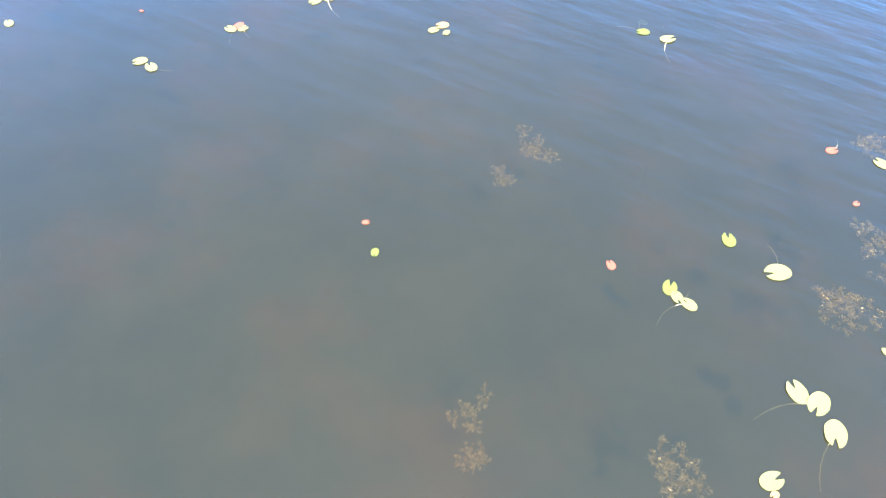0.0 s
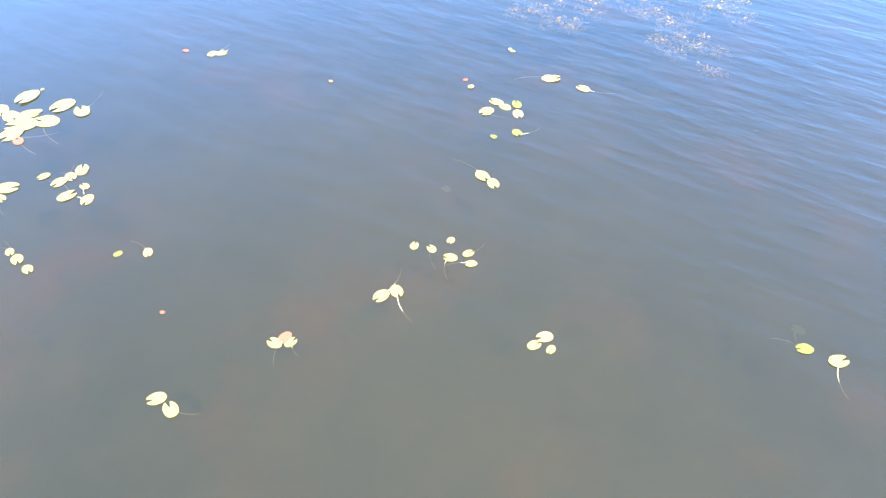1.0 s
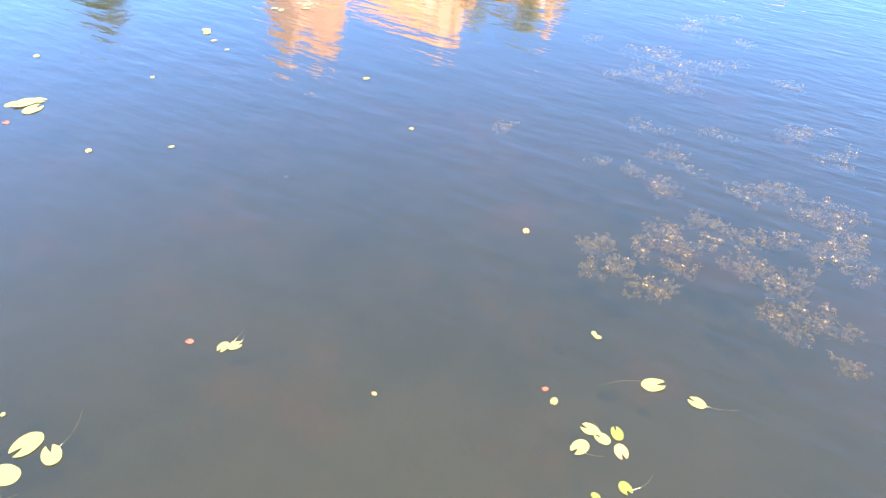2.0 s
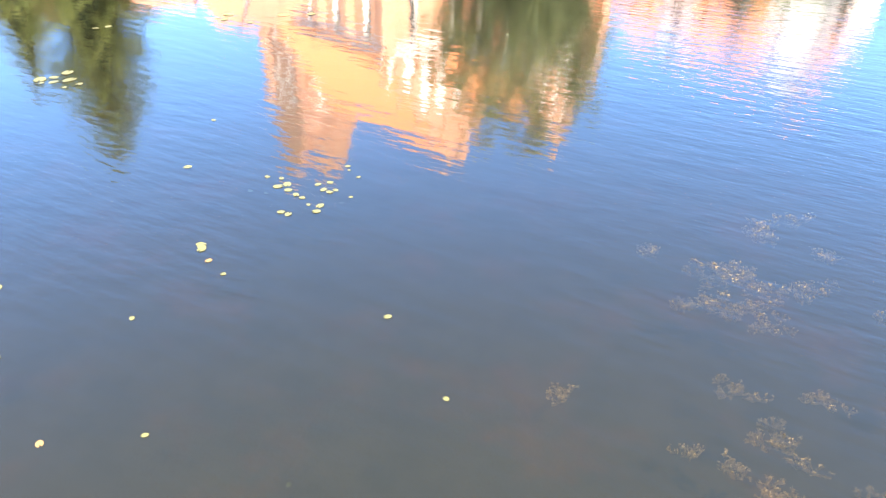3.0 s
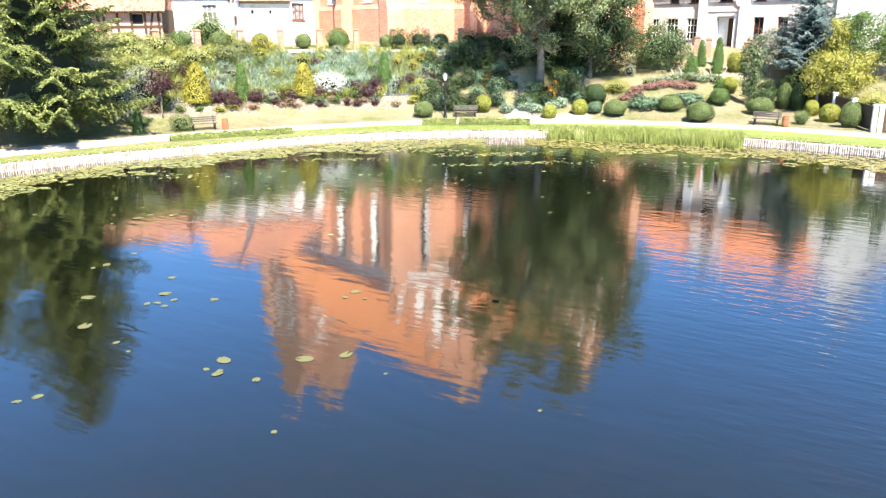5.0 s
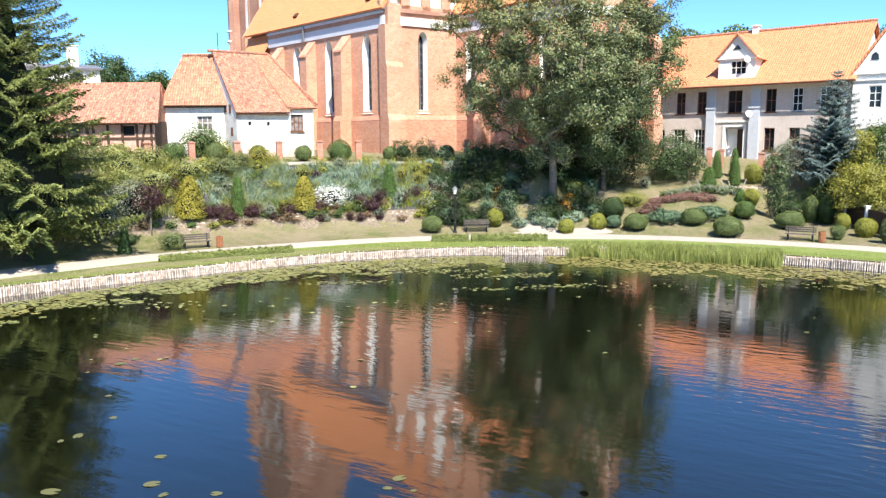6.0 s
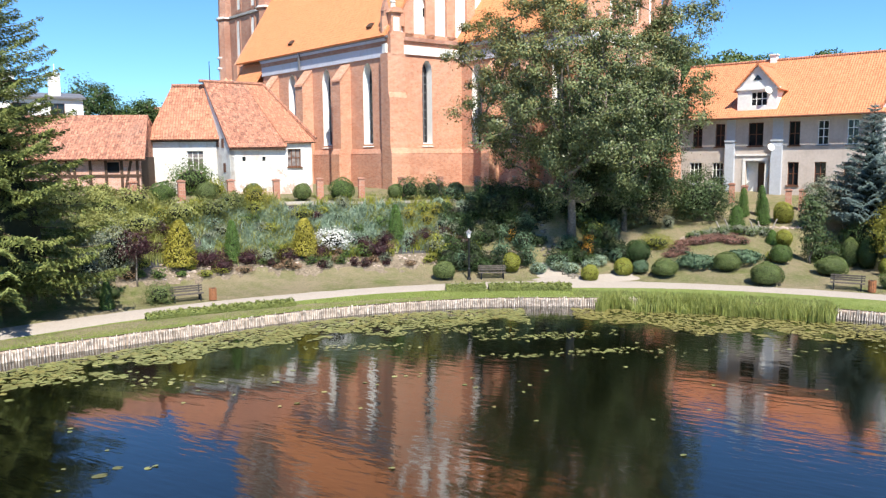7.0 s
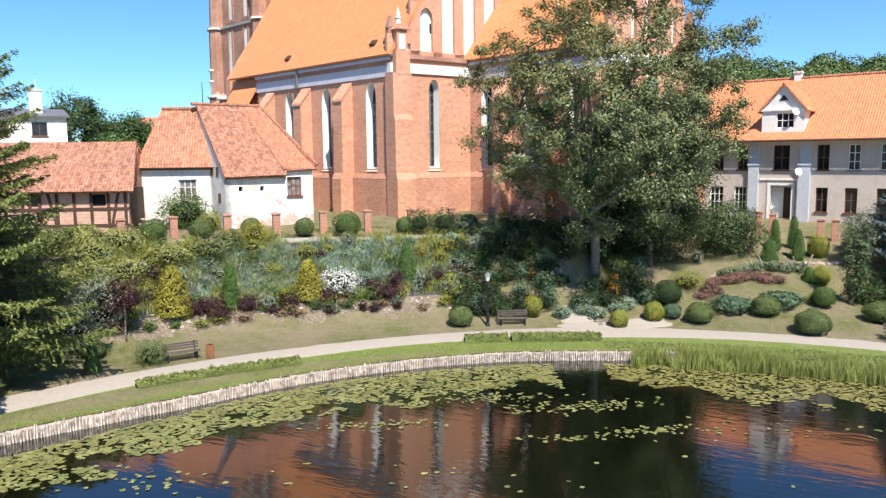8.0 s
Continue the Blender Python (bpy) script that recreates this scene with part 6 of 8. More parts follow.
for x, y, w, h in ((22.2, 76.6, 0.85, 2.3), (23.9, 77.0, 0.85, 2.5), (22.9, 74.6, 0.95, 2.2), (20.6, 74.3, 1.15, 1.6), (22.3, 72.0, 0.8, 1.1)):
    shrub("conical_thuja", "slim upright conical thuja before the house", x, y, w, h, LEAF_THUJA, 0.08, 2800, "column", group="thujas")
shrub("juniper", "low spreading blue-green juniper", 15.1, 68.4, 2.4, 0.8, LEAF_JUNIPER, 0.2, 1700, "loose")
shrub("juniper", "low spreading blue-green juniper", 18.2, 68.2, 2.2, 0.75, LEAF_JUNIPER, 0.2, 1300, "loose")
shrub("large_shrub", "large loose dark green shrub above the lawn", 18.4, 76.4, 4.3, 3.5, LEAF_DEEP, 0.15, 9000, "loose")
# Three added shrubs, near black, stand in for the shaded hollow under the trees.
shrub("large_shrub", "added shrub coloured near black for the shade under the trees", 11.9, 76.6, 6.2, 5.4, LEAF_SHADE, 0.17, 8600, "loose")
shrub("large_shrub", "added shrub coloured near black for the shade under the trees", 9.4, 76.2, 4.2, 3.6, LEAF_SHADE, 0.16, 4200, "loose")
shrub("large_shrub", "added shrub coloured near black for the shade under the trees", 2.2, 74.4, 3.2, 2.4, LEAF_SHADE, 0.15, 2600, "loose")
shrub("small_shrub", "small rounded dry bush on the bare slope", 15.5, 75.2, 1.0, 1.0, LEAF_GREY, 0.09, 600, "loose")
shrub("small_shrub", "small yellow-green plant on the lawn", 20.2, 67.9, 0.9, 0.5, LEAF_LIME, 0.1, 400, "loose")
shrub("shrub", "dark shrub below the blue spruce", 25.0, 69.6, 2.4, 1.9, LEAF_DARK, 0.13, 2000, "loose")
shrub("shrub", "dark shrub below the blue spruce", 27.8, 69.6, 2.6, 2.2, LEAF_DARK, 0.13, 1800, "loose")
shrub("shrub", "yellow-green shrub along the fence", 30.2, 63.0, 2.2, 1.9, LEAF_LIME, 0.13, 1700, "loose")
shrub("barberry", "low golden barberry on the slope", 13.5, 71.9, 2.3, 1.0, LEAF_LIME, 0.1, 1300, "loose")
shrub("shrub", "small yellow-green shrub on the slope", 9.0, 73.3, 1.6, 1.1, LEAF_LIME, 0.1, 800, "cushion")
ROCKERY_LOW = [(13.9, 70.2), (15.2, 71.5), (16.3, 72.1), (17.3, 72.3), (18.3, 72.0), (19.4, 70.9)]
ROCKERY_HIGH = [(15.7, 72.95), (17.4, 73.6), (19.4, 73.45), (21.4, 73.75), (23.7, 73.8), (25.5, 73.65)]


def along_line(line, k):
    """The place at a share k of a bent line."""
    i = min(int(k * (len(line) - 1)), len(line) - 2)
    f = k * (len(line) - 1) - i
    return line[i][0] + (line[i + 1][0] - line[i][0]) * f, line[i][1] + (line[i + 1][1] - line[i][1]) * f


rng = random.Random(17)
for i in range(44):
    x, y = along_line(ROCKERY_LOW, i / 43)
    shrub("heather", "low reddish heather cushion in the rockery", x + rng.uniform(-0.4, 0.4), y + rng.uniform(-0.5, 0.35), rng.uniform(0.6, 1.0), rng.uniform(0.3, 0.5), LEAF_RED, 0.09, 200, "loose", group="heathers", seed=900 + i)
for i in range(26):
    x, y = along_line(ROCKERY_HIGH, 0.12 + 0.6 * i / 25)
    shrub("rockery_plant", "low grey-green rockery plant", x + rng.uniform(-0.4, 0.4), y - 0.55 + rng.uniform(-0.4, 0.3), rng.uniform(0.6, 1.0), rng.uniform(0.35, 0.6), LEAF_GREY if i % 3 else LEAF_GREEN, 0.12, 200, "loose", group="rockery plants", seed=950 + i)

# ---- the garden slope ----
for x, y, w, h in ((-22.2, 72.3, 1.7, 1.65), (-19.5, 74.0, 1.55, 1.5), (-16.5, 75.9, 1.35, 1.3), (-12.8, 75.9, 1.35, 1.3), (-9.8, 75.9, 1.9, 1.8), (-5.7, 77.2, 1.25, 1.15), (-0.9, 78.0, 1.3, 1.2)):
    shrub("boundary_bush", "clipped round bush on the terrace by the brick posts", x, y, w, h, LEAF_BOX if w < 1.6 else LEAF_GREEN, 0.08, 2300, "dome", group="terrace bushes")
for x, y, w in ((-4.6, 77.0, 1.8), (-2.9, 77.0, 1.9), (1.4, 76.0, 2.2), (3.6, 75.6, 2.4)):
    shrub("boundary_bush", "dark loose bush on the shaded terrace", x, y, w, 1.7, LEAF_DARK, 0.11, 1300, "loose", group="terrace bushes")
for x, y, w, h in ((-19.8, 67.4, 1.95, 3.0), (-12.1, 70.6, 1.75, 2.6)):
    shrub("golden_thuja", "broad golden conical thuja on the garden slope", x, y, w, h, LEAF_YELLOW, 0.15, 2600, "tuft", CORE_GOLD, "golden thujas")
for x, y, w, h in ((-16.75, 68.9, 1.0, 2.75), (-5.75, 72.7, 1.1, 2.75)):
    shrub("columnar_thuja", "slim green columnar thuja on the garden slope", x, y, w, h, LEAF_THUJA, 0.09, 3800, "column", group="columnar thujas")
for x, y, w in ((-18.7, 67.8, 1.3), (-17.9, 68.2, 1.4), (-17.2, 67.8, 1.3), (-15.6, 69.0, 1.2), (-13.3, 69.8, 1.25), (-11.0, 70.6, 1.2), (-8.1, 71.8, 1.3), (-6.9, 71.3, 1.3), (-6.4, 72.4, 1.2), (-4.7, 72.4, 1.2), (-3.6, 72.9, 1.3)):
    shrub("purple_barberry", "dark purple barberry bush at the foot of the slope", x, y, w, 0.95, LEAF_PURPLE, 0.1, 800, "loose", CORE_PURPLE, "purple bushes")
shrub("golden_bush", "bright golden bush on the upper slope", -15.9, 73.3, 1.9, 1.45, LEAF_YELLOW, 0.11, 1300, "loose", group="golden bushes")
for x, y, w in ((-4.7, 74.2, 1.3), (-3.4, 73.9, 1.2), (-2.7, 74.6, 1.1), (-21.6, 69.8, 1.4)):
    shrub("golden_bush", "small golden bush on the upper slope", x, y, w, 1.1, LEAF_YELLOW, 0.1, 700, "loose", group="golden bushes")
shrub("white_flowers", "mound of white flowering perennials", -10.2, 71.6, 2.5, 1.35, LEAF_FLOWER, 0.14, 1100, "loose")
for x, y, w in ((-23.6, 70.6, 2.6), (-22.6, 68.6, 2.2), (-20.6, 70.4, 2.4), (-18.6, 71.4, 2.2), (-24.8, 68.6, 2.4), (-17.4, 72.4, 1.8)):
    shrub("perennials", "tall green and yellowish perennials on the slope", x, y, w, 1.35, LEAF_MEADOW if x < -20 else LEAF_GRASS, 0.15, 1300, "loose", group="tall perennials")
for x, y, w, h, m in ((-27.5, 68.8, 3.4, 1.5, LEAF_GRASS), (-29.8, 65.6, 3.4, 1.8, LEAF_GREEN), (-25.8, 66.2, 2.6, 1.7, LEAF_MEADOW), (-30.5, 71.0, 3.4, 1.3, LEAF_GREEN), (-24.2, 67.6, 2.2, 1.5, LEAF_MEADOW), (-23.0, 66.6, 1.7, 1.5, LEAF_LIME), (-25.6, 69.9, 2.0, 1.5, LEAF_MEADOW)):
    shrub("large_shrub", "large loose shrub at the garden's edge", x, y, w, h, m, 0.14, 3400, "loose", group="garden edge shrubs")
shrub("willow_bush", "grey-green feathery bush beside the spruce", -23.2, 65.2, 2.4, 2.9, LEAF_GREY, 0.12, 2800, "loose")
shrub("willow_bush", "grey-brown feathery bush beside the spruce", -23.9, 62.9, 2.2, 3.0, LEAF_GREY, 0.12, 2600, "loose")
shrub("climber", "narrow green climber on a post by the path", -22.1, 60.8, 0.85, 1.9, LEAF_GREEN, 0.1, 1000, "cone")
shrub("box_bush", "loose olive box bush beside the bench", -19.65, 62.3, 1.5, 1.15, LEAF_BOX, 0.09, 1700, "loose")
shrub("low_bush", "dark low shrub at the lawn's edge", -22.9, 63.0, 1.6, 0.6, LEAF_DARK, 0.1, 700, "cushion")
# smaller plants among the irises
rng = random.Random(4)
for i in range(64):
    x, y = on_shore(rng.uniform(-33, 1), rng.uniform(8.0, 12.0))
    m, lab = rng.choice(((LEAF_LIME, "yellow-green perennial among the irises"), (LEAF_GREEN, "green perennial among the irises"), (LEAF_IRIS, "blue-green perennial among the irises"), (LEAF_GREY, "grey-leaved perennial among the irises"), (LEAF_PURPLE, "purple-leaved perennial among the irises"), (LEAF_LIME, "yellow-green perennial among the irises")))
    shrub("perennial", lab, x, y, rng.uniform(0.6, 1.5), rng.uniform(0.5, 1.2), m, 0.13, 420, "loose", group="slope perennials", seed=500 + i)
# low plants along the stony foot of the slope
rng = random.Random(21)
for i in range(70):
    x, y = on_shore(rng.uniform(-31, 1), rng.uniform(7.3, 8.9))
    m, lab = rng.choice(((LEAF_DRY, "withered brown perennial among the stones"), (LEAF_PURPLE, "small dark purple bush among the stones"), (LEAF_GREY, "grey-leaved cushion among the stones"), (LEAF_GREEN, "low green plant among the stones"), (LEAF_DRY, "withered brown perennial among the stones"), (LEAF_LIME, "yellow-green cushion among the stones")))
    shrub("edging_plant", lab, x, y, rng.uniform(0.5, 1.1), rng.uniform(0.3, 0.7), m, 0.11, 260, "loose", group="edging plants", seed=700 + i)
shrub("elder_bush", "straggling green bush against the white house", -22.3, 80.9, 3.6, 2.6, LEAF_GREEN, 0.16, 2200, "loose")
shrub("elder_bush", "straggling green bush against the white house", -20.2, 79.4, 1.7, 1.3, LEAF_LIME, 0.14, 800, "loose")
# plants under the big tree, its shade put into their dark leaf colours
rng = random.Random(9)
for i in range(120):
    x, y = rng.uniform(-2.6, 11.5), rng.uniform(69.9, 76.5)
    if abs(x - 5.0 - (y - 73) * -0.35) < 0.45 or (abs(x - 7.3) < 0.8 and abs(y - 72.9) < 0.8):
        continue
    m = rng.choice((LEAF_SHADE, LEAF_SHADE, LEAF_DARK, LEAF_DARK, LEAF_JUNIPER, LEAF_SHADE))
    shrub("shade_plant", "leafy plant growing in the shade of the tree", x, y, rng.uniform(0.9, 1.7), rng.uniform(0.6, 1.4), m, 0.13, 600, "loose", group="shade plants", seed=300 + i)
for x, y in ((7.6, 71.6), (8.4, 72.0), (2.9, 72.8), (8.0, 71.0)):
    shrub("orange_flowers", "clump of orange and yellow flowers", x, y, 0.9, 0.9, LEAF_ORANGE, 0.09, 260, "loose", group="orange flowers")
for x, y in ((5.6, 69.6), (6.4, 69.0), (4.2, 69.4), (7.9, 69.5), (8.6, 69.9), (6.0, 70.4)):
    shrub("rockery_plant", "grey-blue cushion plant by the path", x, y, 1.1, 0.7, LEAF_IRIS, 0.12, 420, "cushion", group="rockery plants")


def blades(name, label, spots, height, width, lean, mat, seed, category="plants"):
    rng = np.random.default_rng(seed)
    ob = part_of(name, blades_data(name, spots, height, width, lean, rng), mat)
    return tagged(ob, label, category, kind="stuff")


def strewn(n, seed, a0, a1, r0, r1, dens=None, low=0.0):
    """Feet on the land between two angles and two distances from the shore."""
    rng = np.random.default_rng(seed)
    out = []
    for a, r in zip(rng.uniform(a0, a1, n), rng.uniform(r0, r1, n)):
        x, y = on_shore(a, r)
        if dens and noise.noise(Vector((x, y, seed)) * dens) < -0.05:
            continue
        out.append((x, y, max(low, land(x, y))))
    return out


def clumped(spots, each, spread, seed):
    rng = np.random.default_rng(seed)
    s = np.repeat(np.asarray(spots), each, 0)
    s[:, :2] += rng.normal(size=(len(s), 2)) * spread
    s[:, 2] = [land(x, y) + 0.05 for x, y, _ in s]
    return s


blades("iris_bed", "grey-green iris leaves covering the garden slope", clumped(strewn(500, 61, -26, 0.5, 8.7, 11.6, 0.45), 26, 0.22, 1), 0.7, 0.075, 0.42, LEAF_IRIS, 1, "flower bed")
blades("slope_grasses", "yellow-green grasses among the irises", clumped(strewn(170, 62, -32, 1, 8.2, 12.2), 22, 0.2, 2), 0.8, 0.06, 0.45, LEAF_LIME, 2, "flower bed")
blades("meadow_grasses", "tall yellow-green grasses and herbs at the garden's edge", clumped(strewn(420, 68, -40, -17, 8.4, 13.0, 0.5), 26, 0.28, 3), 0.85, 0.06, 0.5, LEAF_MEADOW, 12, "flower bed")
reed_feet = [(*on_shore(a, r)[:2], -0.15) for a, r in zip(np.random.default_rng(5).uniform(9.6, 33.5, 15000), np.random.default_rng(6).triangular(-2.1, -0.35, 0.95, 15000)) if noise.noise(Vector((a * 0.7, r * 0.8, 0))) + min(0.3, (a - 18) * 0.055) > -0.14]
blades("reeds", "tall yellow-green reeds along the water's edge", reed_feet, np.array([0.92 + 0.5 * noise.noise(Vector((x * 0.5, y * 0.5, 2))) + 0.3 * noise.noise(Vector((x * 2, y * 2, 2))) for x, y, _ in reed_feet]), 0.03, 0.2, LEAF_REED, 5, "reeds")
blades("bank_herbs", "green grass on the bank behind the reeds", strewn(2600, 63, 9.4, 33, 0.2, 1.5), 0.16, 0.03, 0.5, LEAF_GRASS, 6, "reeds")
bank_rng = np.random.default_rng(64)
bank_feet = []
for a, k in zip(bank_rng.uniform(-62, 9.4, 30000), bank_rng.uniform(0.0, 1.0, 30000)):
    low, high = 0.33 - along(a, INSET), along(a, PATH_FRONT) - 0.05
    x, y = on_shore(a, low + (high - low) * k)
    bank_feet.append((x, y, land(x, y) - 0.01))
bank_feet += [(*on_shore(a, r), land(*on_shore(a, r))) for a, r in zip(bank_rng.uniform(32, 60, 2500), bank_rng.uniform(0.3, 1.1, 2500))]
blades("bank_grass", "uneven grass along the top of the bank", bank_feet, 0.085, 0.03, 0.6, LEAF_BANK, 7, "grass")
blades("terrace_grass", "long grass on the terrace before the houses", strewn(9000, 67, -34, 16, 13.0, 17.0, 0.4), 0.22, 0.05, 0.5, LEAF_GRASS, 10, "grass")


# ---- hedges along the path ----
def hedge(a0, a1, r, wide, high, seed):
    rng = np.random.default_rng(seed)
    x0, y0 = on_shore((a0 + a1) / 2, r)
    ob = thing("low_hedge", "low clipped box hedge beside the gravel path", "hedge", "hedges")
    bm = bmesh.new()
    pts = []
    n = 26
    ring = []
    for i in range(n):
        a = a0 + (a1 - a0) * i / (n - 1)
        row = []
        for dr, dz in ((-0.5, 0.0), (-0.5, 0.8), (-0.3, 1.0), (0.3, 1.0), (0.5, 0.8), (0.5, 0.0)):
            x, y = on_shore(a, r + dr * wide * 0.92)
            row.append(bm.verts.new((x, y, land(x, y) - 0.05 + dz * high * 0.92 * (1 + 0.12 * noise.noise(Vector((a, dr, seed)))))))
        ring.append(row)
    for p, q in zip(ring, ring[1:]):
        for k in range(5):
            bm.faces.new((p[k], q[k], q[k + 1], p[k + 1]))
    bm.faces.new(ring[0]), bm.faces.new(ring[-1])
    # solid filler, coloured dark as the shade between the hedge's leaves
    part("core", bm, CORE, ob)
    m = int(900 * abs(a1 - a0) * 0.6)
    spots, ways = [], []
    for i in range(m):
        a = rng.uniform(a0, a1)
        f = rng.uniform(0, 1)
        if f < 0.45:
            dr, dz, w = rng.uniform(-0.5, 0.5), 1.0, (0, 0, 1)
        else:
            s = -1 if f < 0.85 else 1
            dr, dz, w = 0.5 * s, rng.uniform(0, 1), (0, s, 0.3)
        x, y = on_shore(a, r + dr * wide)
        bump = 1 + 0.35 * noise.noise(Vector((a * 2.6, dr, seed)))
        spots.append((x, y, land(x, y) + dz * high * bump + rng.normal() * 0.05))
        ways.append(w)
    part_of("leaves", leaf_data("leaves", np.array(spots), np.array(ways) + rng.normal(size=(m, 3)) * 0.6, 0.13, 0.08, rng), LEAF_HEDGE, ob)


hedge(-32.0, -18.6, 0.5, 0.55, 0.3, 1)
hedge(-3.3, 0.7, 1.75, 0.6, 0.34, 2)
hedge(1.0, 9.3, 1.75, 0.6, 0.34, 3)


def patch(name, x, y, rx, ry, mat):
    """A low uneven spread of loose earth that thins out into the lawn."""
    bm = bmesh.new()
    rings = []
    for k, lift in ((0.02, 0.05), (0.5, 0.045), (0.8, 0.03), (1.0, -0.03)):
        row = []
        for i in range(36):
            a = 2 * math.pi * i / 36
            r = k * (1 + 0.3 * noise.noise(Vector((math.cos(a) * 1.7, math.sin(a) * 1.7, x))))
            px, py = x + rx * r * math.cos(a), y + ry * r * math.sin(a)
            row.append(bm.verts.new((px, py, land(px, py) + lift)))
        rings.append(row)
    bm.faces.new(rings[0])
    for p, q in zip(rings, rings[1:]):
        for i in range(36):
            j = (i + 1) % 36
            bm.faces.new((p[i], q[i], q[j], p[j]))
    return part(name, bm, mat, smooth=True)


# ---- stones ----
def stones(name, label, spots, size, mat, seed):
    rng = np.random.default_rng(seed)
    bm = bmesh.new()
    for i, (x, y, z) in enumerate(spots):
        s = size * rng.uniform(0.5, 1.4)
        lump(bm, (x, y, z + s * 0.15), (s, s * rng.uniform(0.6, 1.0), s * rng.uniform(0.4, 0.7)), 0.5, 1, i)
    tagged(part(name, bm, mat), label, "stones", kind="stuff")


# Darker copy of the field stone: the big tree's shade put into the colour.
STONE_SHADE = plain("shaded_grey_stone", (0.2, 0.18, 0.15), 0.9, vary=0.4, scale=3)
STONE_PALE = plain("pale_field_stone", (0.42, 0.34, 0.29), 0.85, vary=0.3, scale=3)
stones("edging_stones", "pale and pinkish field stones edging the flower bed", strewn(260, 71, -29, 0, 7.2, 8.6), 0.12, STONE_PALE, 1)
stone_rng = random.Random(8)
for line, count, size in ((ROCKERY_LOW, 60, 0.14), (ROCKERY_HIGH, 110, 0.17)):
    spots = [(x + stone_rng.uniform(-0.15, 0.15), y + 0.35 * (line is ROCKERY_LOW) + stone_rng.uniform(-0.18, 0.18)) for x, y in (along_line(line, i / count) for i in range(count))]
    stones("rockery_stones", "pale stones of the rockery wall on the slope", [(x, y, land(x, y)) for x, y in spots], size, STONE_PALE, 2)
stones("cascade_stones", "stones of a dry rock stream running down the slope", [(5.0 + (73 - y) * 0.35 + random.Random(i).uniform(-0.7, 0.7), y, land(5.0 + (73 - y) * 0.35, y)) for i in range(110) for y in (67.8 + i * 0.08,)], 0.18, STONE_SHADE, 3)
tagged(patch("side_path_mouth", 7.2, 67.7, 3.9, 1.2, GRAVEL), "pale sandy ground beside the path", "path", kind="structure")
tagged(patch("side_path", 5.2, 69.4, 1.5, 1.4, GRAVEL), "sandy patch where a side path joins", "path", kind="structure")


WOOD_STICK = plain("bleached_stick_wood", (0.42, 0.37, 0.31), 0.85, vary=0.35, scale=9)
for x, y, tip, tall in ((18.9, 73.2, 0.5, 0.9), (19.6, 73.1, 0.6, 1.0), (21.6, 73.4, 0.45, 0.9), (22.1, 73.45, 0.3, 0.8), (23.0, 73.5, -0.3, 0.8)):
    bm = bmesh.new()
    limb(bm, [(0, 0, -0.25), (tip * -0.5, -0.1, tall * 0.5), (-tip, -0.2, tall)], [0.07, 0.06, 0.045], 7)
    stick = tagged(part("wooden_stake", bm, WOOD_STICK), "pale leaning wooden stake in the rockery", "stake", "rockery stakes")
    stick.location = (x, y, land(x, y))


# ---- the bank's palisade ----
FACING = plain("pale_bank_facing", (0.34, 0.27, 0.215), 0.85, vary=0.5, scale=2.2)
STAKE = plain("grey_stake_wood", (0.53, 0.465, 0.4), 0.85, vary=0.6, scale=5)


def palisade(a0, a1, seed):
    """Driven stakes in front of a pale facing that holds the bank."""
    rng = random.Random(seed)
    ob = thing("palisade", "bank edging of thin wooden stakes before a pale facing", "fence", "palisades")
    bm = bmesh.new()
    n = int(abs(a1 - a0) / 0.5)
    rows = []
    for i in range(n + 1):
        a = a0 + (a1 - a0) * i / n
        top = 0.47 + 0.06 * noise.noise(Vector((a * 0.8, seed, 0)))
        (x, y), (u, v), (s, w) = bank(a, 0.06), bank(a, 0.14), bank(a, 0.36)
        rows.append([bm.verts.new((x, y, -0.6)), bm.verts.new((x, y, top - 0.06)), bm.verts.new((u, v, top)), bm.verts.new((s, w, top)), bm.verts.new((s, w, -0.6))])
    for p, q in zip(rows, rows[1:]):
        for k in range(4):
            bm.faces.new((p[k], q[k], q[k + 1], p[k + 1]))
    bm.faces.new(rows[0]), bm.faces.new(rows[-1])
    part("facing", bm, FACING, ob, "pale stained facing boards")
    shapes = []
    for k in range(5):
        bm = bmesh.new()
        h, w = 0.49 + 0.035 * k, 0.032 + 0.004 * (k % 3)
        limb(bm, [(0, 0, -0.6), (0.01 * (k - 2), 0, 0.1), (0.016 * (k - 2), 0, h - 0.05), (0.018 * (k - 2), 0, h)], [w, w, w * 0.9, w * 0.45], 6)
        data = bpy.data.meshes.new("stake")
        bm.to_mesh(data)
        bm.free()
        data.materials.append(STAKE)
        shapes.append(data)
    a = a0
    while a < a1:
        if noise.noise(Vector((a * 0.31, seed, 3))) > -0.62:
            x, y = bank(a, 0.0)
            s = new("stake", rng.choice(shapes))
            s.parent = ob
            s.location = (x, y, rng.uniform(-0.06, 0.02))
            s.rotation_euler = (rng.uniform(-0.05, 0.05), rng.uniform(-0.06, 0.06), rng.uniform(0, 3))
        a += rng.uniform(0.16, 0.25)


palisade(-66, -18, 1)
palisade(-18, 16, 2)
palisade(31.5, 66, 3)


# ---- furniture of the park ----
WOOD_BENCH = plain("dark_bench_wood", (0.1, 0.085, 0.07), 0.7, vary=0.4, scale=8)


